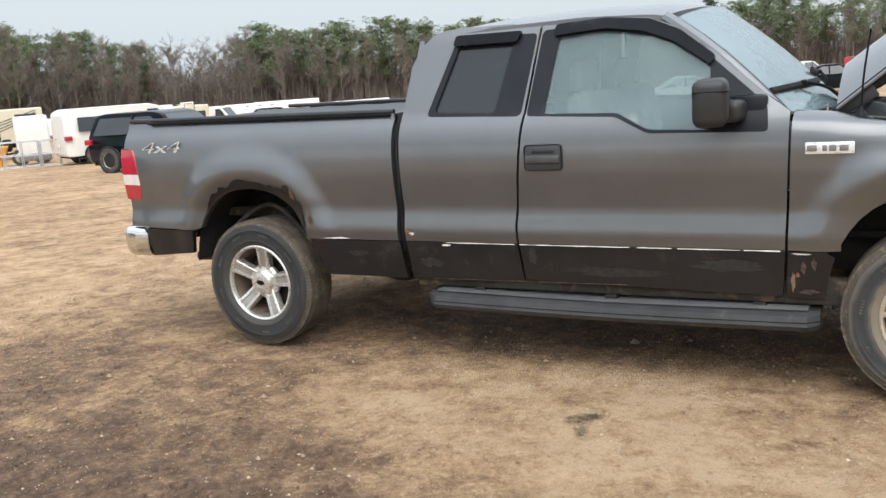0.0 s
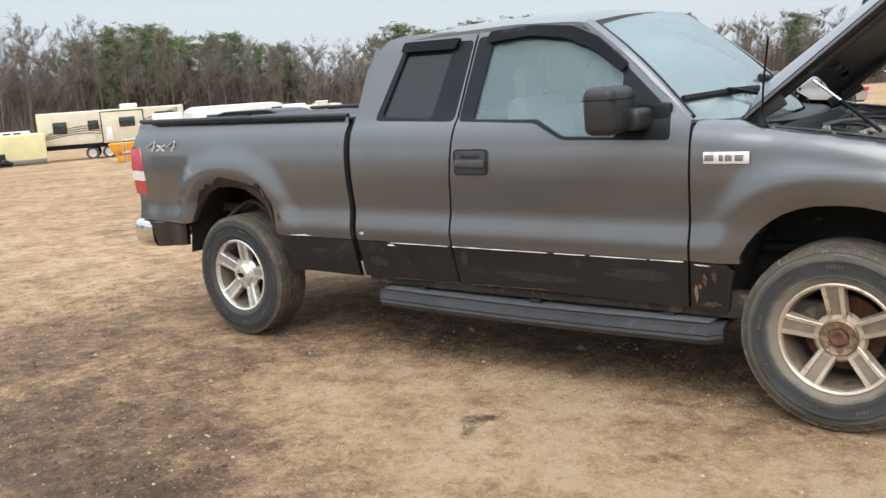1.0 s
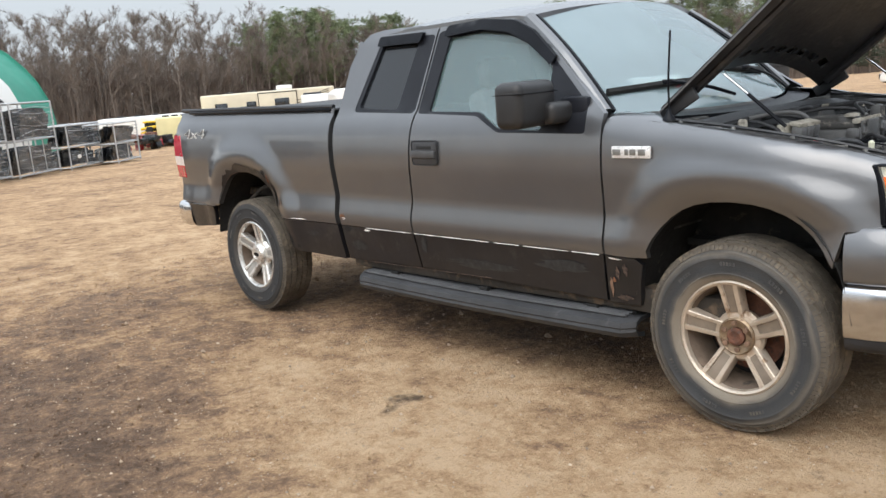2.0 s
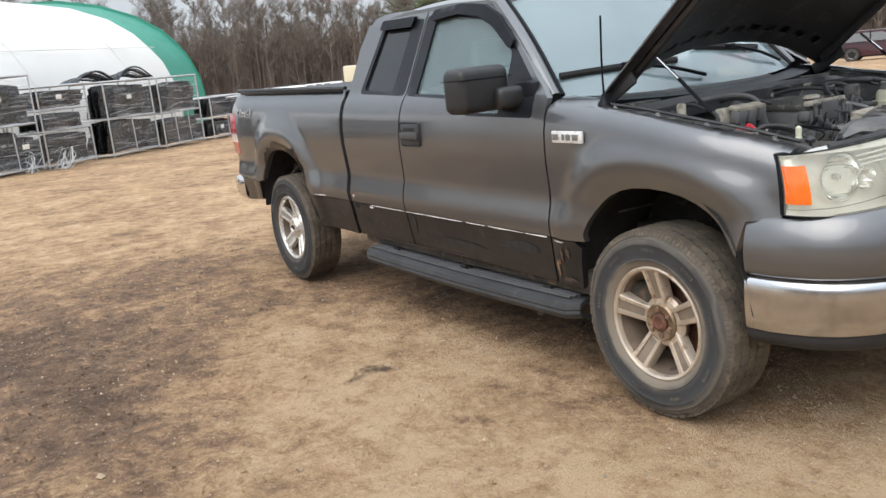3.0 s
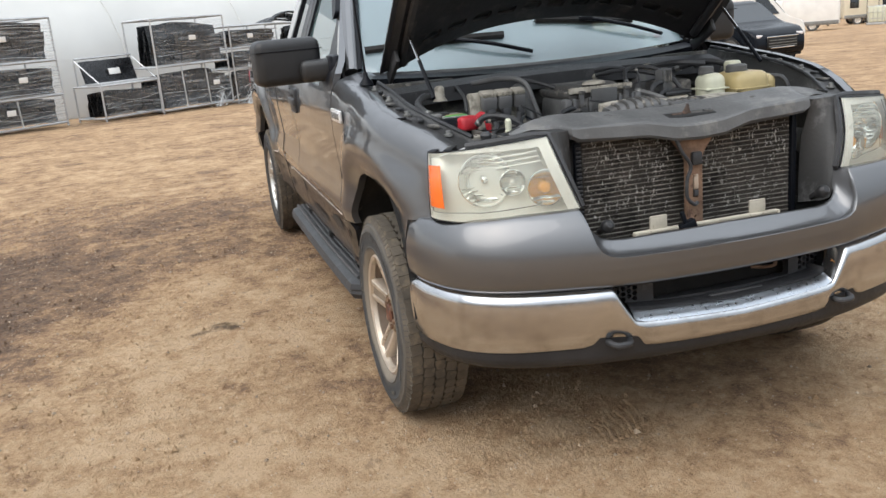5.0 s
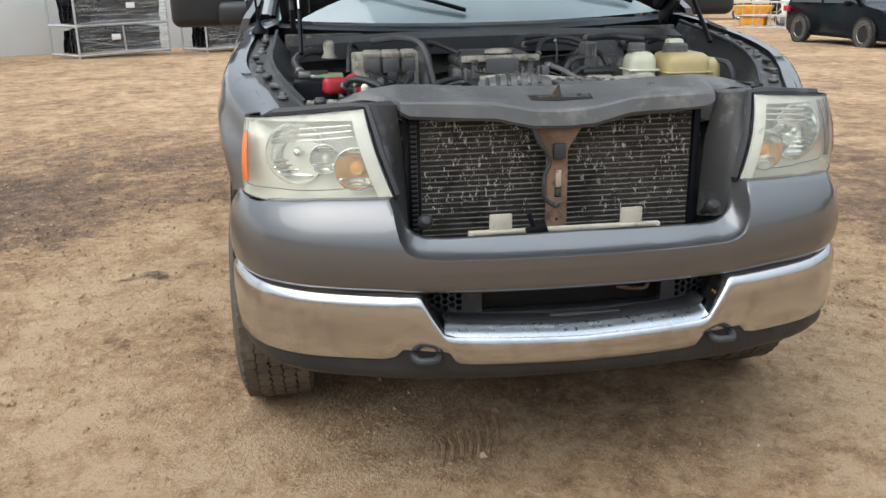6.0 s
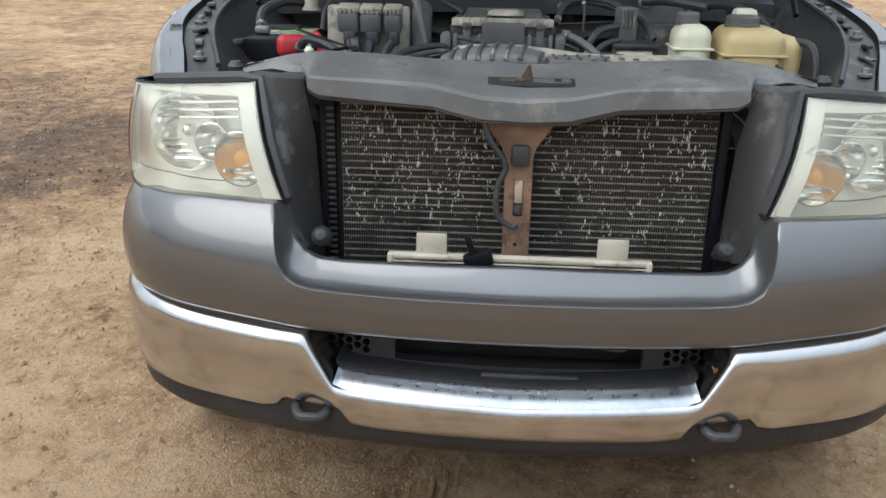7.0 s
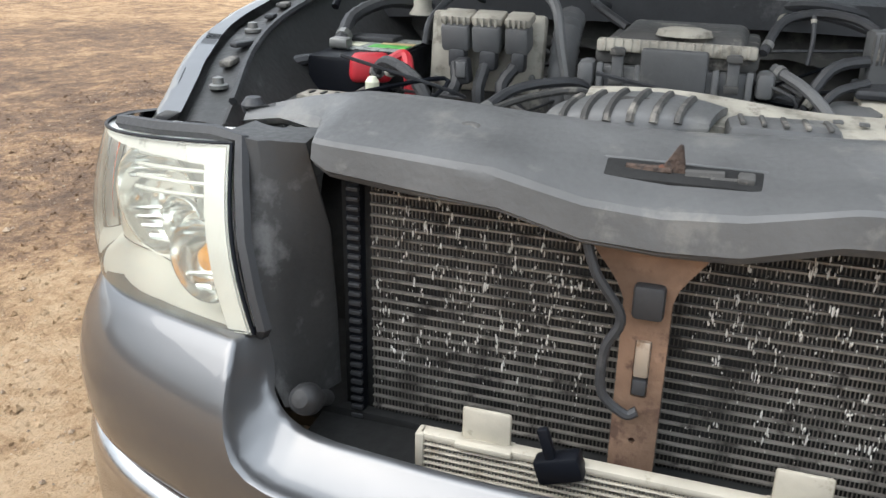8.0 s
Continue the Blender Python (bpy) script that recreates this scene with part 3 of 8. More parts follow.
def side(sg):
    near = sg < 0
    inn = (0, -sg, 0)
    ra, fa = arch_curve(False), arch_curve(True)
    low = 0.682
    # cargo bed: upper skin, lower skins before and behind the wheel
    ra_hi = [p for p in ra if p[1] > low]
    ra_l = [p for p in ra if p[1] <= low and p[0] < XR]
    ra_r = [p for p in ra if p[1] <= low and p[0] > XR]
    bed = panel("bed_side", [(-4.785, 0.735), *[(-4.2, 0.72)], *ra_hi, (ra_hi[-1][0], low), (-2.665, low), (-2.665, 1.385), (-4.785, 1.412)], [], flank(sg),
                M["paint"], truck, 0.028, 0.035, inn, "dark grey bed side with a rusted wheel arch lip")
    panel("lower_panel", [(ra_r[0][0] + 0.002, low - 0.005), *ra_r, (-3.16, 0.46), (-2.645, 0.455), (-2.66, low - 0.005)], [], flank(sg), M["paint_low"], bed, 0.05, 0.03, inn)
    panel("lower_panel", [(-4.66, 0.715), (-4.62, 0.53), (-4.24, 0.565), (-4.2, 0.715)], [], flank(sg), M["paint_low"], bed, 0.05, 0.03, inn)
    # cab rear quarter with its window
    win_o = rounded([(-2.462, 1.365), (-2.315, 1.775), (-1.842, 1.765), (-1.90, 1.345)], 0.03)
    win_i = rounded([(-2.418, 1.385), (-2.295, 1.745), (-1.975, 1.74), (-2.055, 1.368)], 0.03)
    quarter = panel("rear_door", [(-2.615, low), (-1.935, low), (-1.938, 0.79), (-1.886, 1.335), (-1.83, 1.80), (-2.0, 1.825), (-2.33, 1.83), (-2.45, 1.815),
                                  (-2.53, 1.75), (-2.585, 1.64), (-2.6, 1.5), (-2.617, 1.37)], [win_o], flank(sg), M["paint"], truck, 0.032, 0.03, inn)
    panel("lower_panel", [(-2.615, low - 0.005), (-1.935, low - 0.005), (-1.915, 0.475), (-2.6, 0.462)], [], flank(sg), M["paint_low"], quarter, 0.05, 0.03, inn)

    def proud(d):
        return lambda x, z: (x, sg * (half_width(x, z) + d), z)

    panel("window_trim", win_o, [win_i], proud(-0.002), M["pillar"], quarter, 0.05, 0.03, inn, "black window surround")
    panel("window_glass", win_i, [], proud(-0.016), M["dark_glass"], quarter, 0.08, 0, inn, "dark tinted glass").visible_shadow = False
    # front door
    door_o = [(-1.922, low), (-1.925, 0.79), (-1.873, 1.335), (-1.817, 1.80), (-1.5, 1.81), (-1.26, 1.79), (-1.12, 1.735), (-0.93, 1.60), (-0.70, 1.40),
              (-0.582, 1.315), (-0.60, low)]
    gl_o = rounded([(-1.868, 1.345), (-1.812, 1.775), (-1.5, 1.785), (-1.27, 1.765), (-1.13, 1.71), (-0.94, 1.575), (-0.68, 1.345), (-0.672, 1.228),
                    (-1.225, 1.238), (-1.39, 1.322)], 0.025)
    gl_i = rounded([(-1.778, 1.352), (-1.722, 1.735), (-1.48, 1.745), (-1.27, 1.712), (-1.13, 1.655), (-0.945, 1.535), (-0.94, 1.245), (-1.225, 1.255), (-1.385, 1.34)], 0.02)
    door = panel("front_door", door_o, [gl_o], flank(sg), M["paint"], truck, 0.032, 0.03, inn)
    panel("lower_panel", [(-1.922, low - 0.005), (-0.60, low - 0.005), (-0.612, 0.455), (-1.905, 0.478)], [], flank(sg), M["paint_low"], door, 0.05, 0.03, inn)
    panel("window_trim", gl_o, [gl_i], proud(-0.002), M["pillar"], door, 0.05, 0.03, inn, "black window surround and mirror sail")
    panel("window_glass", gl_i, [], proud(-0.016), M["belt_glass"], door, 0.08, 0, inn).visible_shadow = False
    # smoked rain visors over both windows
    panel("rain_visor", rounded([(-1.75, 1.742), (-1.735, 1.80), (-1.48, 1.81), (-1.25, 1.785), (-1.10, 1.72), (-0.925, 1.585), (-0.945, 1.545), (-1.13, 1.668),
                                 (-1.28, 1.728), (-1.48, 1.757)], 0.015), [], proud(0.022), M["trim"], door, 0.05, 0.022, inn, "black rain visor")
    panel("rain_visor", rounded([(-2.33, 1.735), (-2.315, 1.79), (-1.93, 1.785), (-1.95, 1.73)], 0.015), [], proud(0.022), M["trim"], quarter, 0.05, 0.022, inn, "black rain visor")
    # handle
    boxed("door_handle", (-1.76, sg * 0.99, 1.135), (0.205, 0.022, 0.135), M["plastic"], door, 0.02, label="black pull handle in a square cup")
    boxed("handle_grip", (-1.76, sg * 1.004, 1.128), (0.19, 0.02, 0.042), M["scrape_grey"], door.children[-1] if door.children else door, 0.009)
    boxed("handle_slot", (-1.755, sg * 1.001, 1.166), (0.12, 0.006, 0.016), M["black"], door, 0.003)
    # fender
    fa_hi = [p for p in fa if p[1] > low]
    fr = [p for p in fa if p[1] <= low and p[0] < XF]
    ftop = [(x, fender_top(x) + (0.06 if x < -0.4 else 0.0)) for x in (0.585, 0.45, 0.25, 0.0, -0.3, -0.42, -0.57)]
    fen = panel("fender", [(-0.588, low), (fa_hi[0][0], low), *[p for p in fa_hi if p[0] < 0.44], (0.475, 0.855), (0.585, 0.865), (0.575, 1.0), *ftop], [],
                fender_skin(sg), M["paint"], truck, 0.026, 0.03, inn)
    panel("lower_panel", [(-0.588, low - 0.005), (fr[-1][0] if fr[-1][0] < fr[0][0] else fr[0][0], low - 0.005), *fr[::-1], (-0.43, 0.452), (-0.595, 0.452)], [], flank(sg),
          M["paint_low"], fen, 0.05, 0.03, inn, "scraped dark lower fender with bare rust")
    # badge with its lettering in relief
    boxed("badge", (-0.415, sg * (half_width(-0.415, 1.15) + 0.006), 1.149), (0.2, 0.012, 0.052), M["badge"], fen, 0.004, label="chrome badge with raised letters")
    # chipped white strips along the waist crease
    for a, b in ((-2.36, -1.95), (-1.92, -1.33), (-1.29, -1.12), (-1.09, -0.80), (-0.78, -0.62)):
        n = max(3, int((b - a) / 0.06))
        v, f = grid(n, 1, lambda u, q: (a + (b - a) * u, sg * (half_width(a, low) + 0.004), low - 0.005 + (q - 0.5) * (0.0045 + 0.004 * noise.noise((a * 7 + u * 9, 0, 0)))))
        hang("trim_strip", mesh_of("trim_strip", v, f, M["white_strip"]), door if a > -1.93 else quarter, "chipped white strip")
    # wheel wells
    for front in (True, False):
        xc = XF if front else XR
        bm = bmesh.new()
        prof = arch_curve(front, 18, 0.5)
        k = 1.04
        ring = [[bm.verts.new((xc + (x - xc) * k, sg * y, 0.365 + (z - 0.365) * k)) for x, z in prof] for y in ((0.96 if front else 0.975), 0.56)]
        for i in range(len(prof) - 1):
            bm.faces.new((ring[0][i], ring[0][i + 1], ring[1][i + 1], ring[1][i]))
        bm.faces.new(ring[1])
        part("wheel_well", bm, M["well"], fen if front else bed, "muddy black wheel well")


side(-1)
side(1)

# lettering bars on the badges and the bed decals
def letters(text, size, m, material, parent, name, shrink=0.0):
    cu = bpy.data.curves.new(name, "FONT")
    cu.body, cu.size, cu.extrude, cu.align_x, cu.align_y = text, size, 0.0015, "CENTER", "CENTER"
    cu.offset = -shrink
    ob = bpy.data.objects.new("tmp", cu)
    scene.collection.objects.link(ob)
    me = bpy.data.meshes.new_from_object(ob.evaluated_get(bpy.context.evaluated_depsgraph_get()))
    bpy.data.objects.remove(ob)
    bpy.data.curves.remove(cu)
    me.name = name
    me.transform(m)
    me.materials.clear()
    me.materials.append(material)
    return hang(name, me, parent)


# ---- cab shell ----
def roof_z(x, y):
    c = float(np.interp(x, [-2.56, -2.42, -2.1, -1.6, -1.25, -1.06], [1.79, 1.862, 1.892, 1.898, 1.88, 1.845]))
    return c - 0.075 * (abs(y) / 0.74) ** 2.6


def roof_x(u, y):
    back, front = -2.56 + 0.05 * (abs(y) / 0.74) ** 2, -1.05 - 0.13 * (abs(y) / 0.74) ** 2.2
    return back + (front - back) * u


slab("roof", 26, 20, lambda u, v: (roof_x(u, (v * 2 - 1) * 0.745), (v * 2 - 1) * 0.745, roof_z(roof_x(u, (v * 2 - 1) * 0.745), (v * 2 - 1) * 0.745)), (0, 0, -0.035), M["paint"], truck)
slab("cab_back", 10, 20, lambda u, v: (-2.56 - 0.06 * (1 - u) ** 0.6, (v * 2 - 1) * (0.93 - 0.19 * max(0, u - 0.62) / 0.38), 0.5 + 1.28 * u), (0.03, 0, 0), M["paint"], truck)


def shield(u, v):
    y = (v * 2 - 1) * (0.83 - 0.135 * u)
    q = abs(v * 2 - 1) ** 2.2
    x0, x1 = -0.43 - 0.20 * q, -1.05 - 0.125 * q
    return (x0 + (x1 - x0) * u, y, 1.285 + 0.02 * q + (1.845 - 0.065 * q - 1.285 - 0.02 * q) * u + 0.03 * math.sin(math.pi * u))


v, f = grid(12, 24, shield)
screen = hang("windshield", mesh_of("windshield", v, [q[::-1] for q in f], M["shield_glass"], 60), truck, "windshield glass")
screen.visible_shadow = False
for sg in (-1, 1):
    edge = [Vector(shield(u, 0.0 if sg < 0 else 1.0)) for u in (i / 10 for i in range(11))]
    bm = bmesh.new()
    sweep(bm, [p + Vector((-0.012, sg * 0.028, 0.0)) for p in edge], 0.036, 10, 1.0)
    part("windshield_pillar", bm, M["paint"], truck)
    bm = bmesh.new()
    sweep(bm, [p + Vector((0.012, -sg * 0.003, 0.012)) for p in edge], 0.012, 6)
    part("pillar_seal", bm, M["trim"], truck, "black rubber seal")
# cowl and dash
slab("cowl_panel", 6, 24, lambda u, v: (shield(0, v)[0] + 0.01 + 0.14 * u, shield(0, v)[1] * (1 - 0.03 * u), shield(0, v)[2] - 0.012 - 0.012 * u), (0, 0, -0.03), M["trim"], truck, "black plastic cowl grille")
slab("dashboard", 6, 16, lambda u, v: (-0.62 - 0.30 * u, (v * 2 - 1) * 0.76, 1.24 + 0.035 * math.sin(math.pi * u)), (0, 0, -0.3), M["seat"], truck, "grey dashboard")
boxed("floor_pan", (-1.55, 0, 0.56), (2.0, 1.8, 0.12), M["under"], truck, 0.02)
for y in (-0.42, 0.42):
    boxed("seat_back", (-1.62, y, 1.12), (0.16, 0.5, 0.66), M["seat"], truck, 0.06, turn("Y", -12))
    boxed("head_restraint", (-1.72, y, 1.53), (0.11, 0.26, 0.17), M["seat"], truck, 0.045)
boxed("rear_bench", (-2.42, 0, 1.0), (0.2, 1.5, 0.7), M["seat"], truck, 0.06)
bm = bmesh.new()
wheel_m = Matrix.Translation((-0.98, 0.42, 1.2)) @ turn("Y", -65)
lathe(bm, [(0.19 + 0.014 * math.cos(a), 0.014 * math.sin(a)) for a in (2 * math.pi * k / 8 for k in range(8))], 28, wheel_m, True)
part("steering_wheel", bm, M["trim"], truck)

# ---- bed: cover, tailgate, lamps, bumper ----
slab("bed_cover", 20, 12, lambda u, v: (-4.765 + 2.09 * u, (v * 2 - 1) * (0.865 + 0.035 * min(1.0, u * 5)), 1.412 - 0.018 * u - 0.006 * math.sin(math.pi * v) + 0.003 * math.sin(u * 40)), (0, 0, -0.02), M["cover"], truck, "black soft bed cover")
for sg in (-1, 1):
    hose("cover_rail", [(-4.76, sg * 0.868, 1.43), (-4.45, sg * 0.898, 1.426), (-3.7, sg * 0.908, 1.42), (-2.67, sg * 0.908, 1.405)], 0.015, M["cover"], truck)
    boxed("bed_rail_cap", (-3.62, sg * 0.9, 1.400), (1.88, 0.05, 0.02), M["trim"], truck, 0.008, turn("Y", 0.7))
boxed("bed_front_wall", (-2.68, 0, 1.0), (0.03, 1.84, 0.8), M["paint"], truck, 0.01)
boxed("bed_floor", (-3.72, 0, 0.74), (2.1, 1.1, 0.05), M["under"], truck, 0.01)
boxed("tailgate", (-4.80, 0, 1.06), (0.05, 1.5, 0.66), M["paint"], truck, 0.02)
for sg in (-1, 1):
    def lens(u, v, sg=sg, z0=0.0, z1=1.0, out=0.012):
        """The lamp wraps the rear corner: u from flank to tailgate, v up."""
        z = z0 + (z1 - z0) * v
        x1 = float(np.interp(z, [0.91, 0.93, 1.03, 1.2, 1.25], [-4.668, -4.655, -4.646, -4.668, -4.69]))
        a = min(u / 0.6, 1.0)
        x, y = x1 + (-4.80 - x1) * a, half_width(-4.72, z) + out - 0.012 * a
        if u > 0.6:
            q = (u - 0.6) / 0.4
            x, y = -4.80 - 0.03 * math.sin(q * math.pi / 2), y - 0.13 * q * q - 0.005
        return (x, sg * y, z + 0.006 * u)
    base = slab("tail_lamp", 10, 8, functools.partial(lens, z0=0.912, z1=1.25, out=0.002), (0.02, -sg * 0.03, 0), M["trim"], truck, "tall red tail lamp with a clear band")
    for z0, z1, k in ((0.916, 1.012, "red_lens"), (1.012, 1.082, "clear_lens"), (1.082, 1.246, "red_lens")):
        slab("lamp_lens", 10, 4, functools.partial(lens, z0=z0, z1=z1), (0.006, -sg * 0.006, 0), M[k], base)
bm = bmesh.new()
ends = spline([(-4.64, -0.972, 0), (-4.78, -0.978, 0), (-4.885, -0.925, 0), (-4.93, -0.6, 0), (-4.935, 0, 0), (-4.93, 0.6, 0), (-4.885, 0.925, 0), (-4.78, 0.978, 0), (-4.64, 0.972, 0)], 6)
sec = [(0.018, 0.545), (0.004, 0.575), (0.0, 0.62), (0.0, 0.675), (0.006, 0.70), (0.018, 0.718), (0.035, 0.725), (0.09, 0.725), (0.09, 0.525), (0.04, 0.528)]
rings = []
for i, p in enumerate(ends):
    d = (ends[min(i + 1, len(ends) - 1)] - ends[max(i - 1, 0)]).normalized()
    nrm = Vector((d.y, -d.x, 0)) * -1
    rings.append([bm.verts.new((p.x + nrm.x * -a, p.y + nrm.y * -a, z)) for a, z in sec])
for a, b in zip(rings, rings[1:]):
    for k in range(len(sec)):
        bm.faces.new((a[k], a[(k + 1) % len(sec)], b[(k + 1) % len(sec)], b[k]))
bm.faces.new(rings[0])
bm.faces.new(rings[-1])
part("rear_bumper", bm, M["bright"], truck, "chrome rear step bumper")

# ---- mirrors, antenna, wipers ----
for sg in (-1, 1):
    mir = boxed("mirror_housing", (-0.895, sg * 1.115, 1.378), (0.15, 0.31, 0.21), M["mirror_black"], truck, 0.04, turn("Z", -sg * 8), "black folding door mirror", seg=5)
    boxed("mirror_seam", (-0.893, sg * 1.115, 1.428), (0.153, 0.312, 0.004), M["trim"], mir, 0.001, turn("Z", -sg * 8))
    boxed("mirror_arm", (-0.825, sg * 0.965, 1.328), (0.11, 0.20, 0.10), M["mirror_black"], mir, 0.03, turn("Z", sg * 6), seg=3)
    boxed("mirror_base", (-0.765, sg * 0.915, 1.315), (0.17, 0.05, 0.16), M["pillar"], mir, 0.02)
    boxed("mirror_glass", (-0.968, sg * 1.118, 1.375), (0.008, 0.25, 0.165), M["bright"], mir, 0.002, turn("Z", -sg * 12))
ant = hose("antenna", [(-0.298, -0.872, 1.31), (-0.29, -0.882, 1.45), (-0.265, -0.897, 1.645)], 0.0045, M["trim"], truck)
bm = bmesh.new()
lathe(bm, [(0.03, 0.0), (0.026, 0.012), (0.011, 0.03), (0.008, 0.05)], 14, Matrix.Translation((-0.30, -0.872, 1.272)))
part("antenna_foot", bm, M["trim"], ant)
def on_glass(y, u, d=0.018):
    p = Vector(shield(u, 0.5 + y / (2 * (0.83 - 0.135 * u))))
    return p + Vector((0.67, 0, 0.74)) * d


for foot, tip, blade in (((0.68, 0.06), (0.27, 0.23), ((0.02, 0.27), (0.28, 0.235), (0.54, 0.20))), ((-0.06, 0.05), (-0.45, 0.18), ((-0.16, 0.185), (-0.45, 0.18), (-0.78, 0.15)))):
    arm = hose("wiper_arm", [on_glass(*foot, 0.02), on_glass((foot[0] + tip[0]) / 2, (foot[1] + tip[1]) / 2, 0.035), on_glass(*tip, 0.03)], 0.009, M["trim"], truck, label="black wiper arm")
    hose("wiper_blade", [on_glass(y, u, 0.015) for y, u in blade], 0.013, M["black"], arm, 6, 6, flat=1.4)
    boxed("blade_pivot", on_glass(*tip, 0.026), (0.03, 0.07, 0.025), M["trim"], arm, 0.008)

# ---- wheels ----
def tyre_profile():
    rc = RT - 0.011
    return [(0.235, -0.105), (0.25, -0.118), (0.30, -0.128), (0.35, -0.126), (0.380, -0.114), (rc - 0.004, -0.102), (rc, -0.05), (rc, 0.05), (rc - 0.004, 0.102), (0.380, 0.114),
            (0.366, 0.1215), (0.362, 0.1255), (0.350, 0.1265), (0.346, 0.1295), (0.338, 0.131), (0.332, 0.1280), (0.30, 0.1285), (0.278, 0.126), (0.275, 0.1285), (0.270, 0.1255), (0.25, 0.118), (0.243, 0.108), (0.235, 0.105)]


def make_wheel(rusty):
    hub = new("wheel")
    hub.parent = truck
    bm = bmesh.new()
    lathe(bm, tyre_profile(), 64, closed=True)
    tyre = part("tyre", bm, M["tyre_dusty"] if rusty else M["tyre_black"], hub, "dusty black all-terrain tyre" if rusty else "black all-terrain tyre")
    for k in range(9):
        bm = bmesh.new()
        for q in range(5):
            a = 40 * k + 2.6 * q
            box(bm, (0, 0, 0), (0.014, 0.008, 0.003), 0, turn("Z", a))
            for w in list(bm.verts)[-8:]:
                w.co = w.co + turn("Z", a) @ Vector((0.315, 0, 0.1295))
        part("raised_lettering", bm, M["rubber"], tyre, smooth=0)
    # tread: five ribs of cut blocks with dark grooves between them
    bm = bmesh.new()
    n = 58
    for row, (z, wz, skew) in enumerate(((-0.087, 0.041, 9), (-0.043, 0.038, -12), (0.0, 0.037, 12), (0.043, 0.038, -12), (0.087, 0.041, 9))):
        for i in range(n):
            m = turn("Z", 360 * (i + 0.37 * row) / n) @ Matrix.Translation((RT - 0.006 - (0.0 if abs(z) < 0.06 else 0.0035), 0, z)) @ turn("X", skew)
            made = bmesh.ops.create_cube(bm, size=1)["verts"]
            for v in made:
                v.co = m @ Vector((v.co.x * (0.013 if v.co.x < 0 else 0.012), v.co.y * 0.0408, v.co.z * wz))
    # shoulder lugs that run down on to the sidewalls
    for i in range(2 * n):
        for sd in (-1, 1):
            m = turn("Z", 360 * i / (2 * n)) @ Matrix.Translation((0.381, 0, sd * 0.1115)) @ turn("Y", sd * -52)
            made = bmesh.ops.create_cube(bm, size=1)["verts"]
            for v in made:
                v.co = m @ Vector((v.co.x * 0.005, v.co.y * 0.017, v.co.z * 0.024))
    part("tread", bm, M["rubber_mud"], tyre, "worn muddy tread blocks", 0)
    al = M["alloy"] if rusty else M["alloy_clean"]
    bm = bmesh.new()
    lathe(bm, [(0.243, 0.100), (0.243, 0.112), (0.236, 0.116), (0.226, 0.110), (0.222, 0.092), (0.228, 0.08)], 56, closed=True)
    rim = part("rim", bm, al, hub, "five-spoke alloy rim with rusty brake dust" if rusty else "five-spoke alloy rim")
    bm = bmesh.new()
    lathe(bm, [(0.223, 0.088), (0.205, 0.02), (0.2, -0.1), (0.238, -0.1), (0.238, 0.08)], 48, closed=True)
    part("rim_barrel", bm, M["barrel"], rim, "brown dusty rim barrel")
    bm = bmesh.new()
    lathe(bm, [(0.02, -0.02), (0.165, -0.02), (0.165, -0.04), (0.02, -0.04)], 40)
    part("brake_disc", bm, M["rust"] if rusty else M["under"], hub, "dull brake disc")
    bm = bmesh.new()
    lathe(bm, [(0.0, -0.055), (0.215, -0.055), (0.215, -0.06), (0.0, -0.06)], 32)
    part("brake_shield", bm, M["black"], hub)
    bm = bmesh.new()
    lathe(bm, [(0.03, 0.02), (0.105, 0.02), (0.112, 0.05), (0.100, 0.066), (0.080, 0.070), (0.03, 0.068)], 40)
    part("hub_web", bm, al, rim)
    for i in range(5):
        a = 90 + 72 * i
        # a parallel-sided spoke with raised borders along a broad sunken channel
        bm = bmesh.new()
        pts = [(0.062, 0.036, 0.070), (0.10, 0.037, 0.077), (0.14, 0.039, 0.087), (0.18, 0.041, 0.097), (0.212, 0.044, 0.105), (0.231, 0.050, 0.107)]
        rows = []
        for r, hw, z in pts:
            rows.append([bm.verts.new((r, y, z + dz)) for y, dz in ((-hw - 0.007, -0.045), (-hw - 0.004, -0.012), (-hw, -0.002), (-hw + 0.003, 0), (-hw * 0.56, 0.0), (-hw * 0.5, -0.009), (hw * 0.5, -0.009), (hw * 0.56, 0.0),
                                                                    (hw - 0.003, 0), (hw, -0.002), (hw + 0.004, -0.012), (hw + 0.007, -0.045))])
        for p, q in zip(rows, rows[1:]):
            for k in range(12):
                bm.faces.new((p[k], p[(k + 1) % 12], q[(k + 1) % 12], q[k]))
        bm.faces.new(rows[0])
        bm.faces.new(rows[-1])
        bm.transform(turn("Z", a))
        sp = part("spoke", bm, al, rim, smooth=25)
        bm = bmesh.new()
        v2 = []
        for r, hw, z in pts[1:]:
            v2.append([bm.verts.new((r, y * hw * 0.49, z - 0.0075)) for y in (-1, 1)])
        for p, q in zip(v2, v2[1:]):
            bm.faces.new((p[0], p[1], q[1], q[0]))
        bm.transform(turn("Z", a))
        part("spoke_channel", bm, M["channel_rusty"] if rusty else M["channel_clean"], sp, "painted grey-brown channel of the spoke")
    bm = bmesh.new()
    if rusty:
        lathe(bm, [(0.0, 0.05), (0.080, 0.05), (0.080, 0.078), (0.073, 0.085), (0.066, 0.080), (0.042, 0.078), (0.040, 0.062), (0.03, 0.060), (0.028, 0.078), (0.0, 0.080)], 36)
        cap = part("hub_flange", bm, M["hub_brass"], hub, "brown dirty hub flange")
        bm = bmesh.new()
        lathe(bm, [(0.0, 0.06), (0.038, 0.06), (0.038, 0.088), (0.026, 0.095), (0.014, 0.091), (0.0, 0.091)], 24)
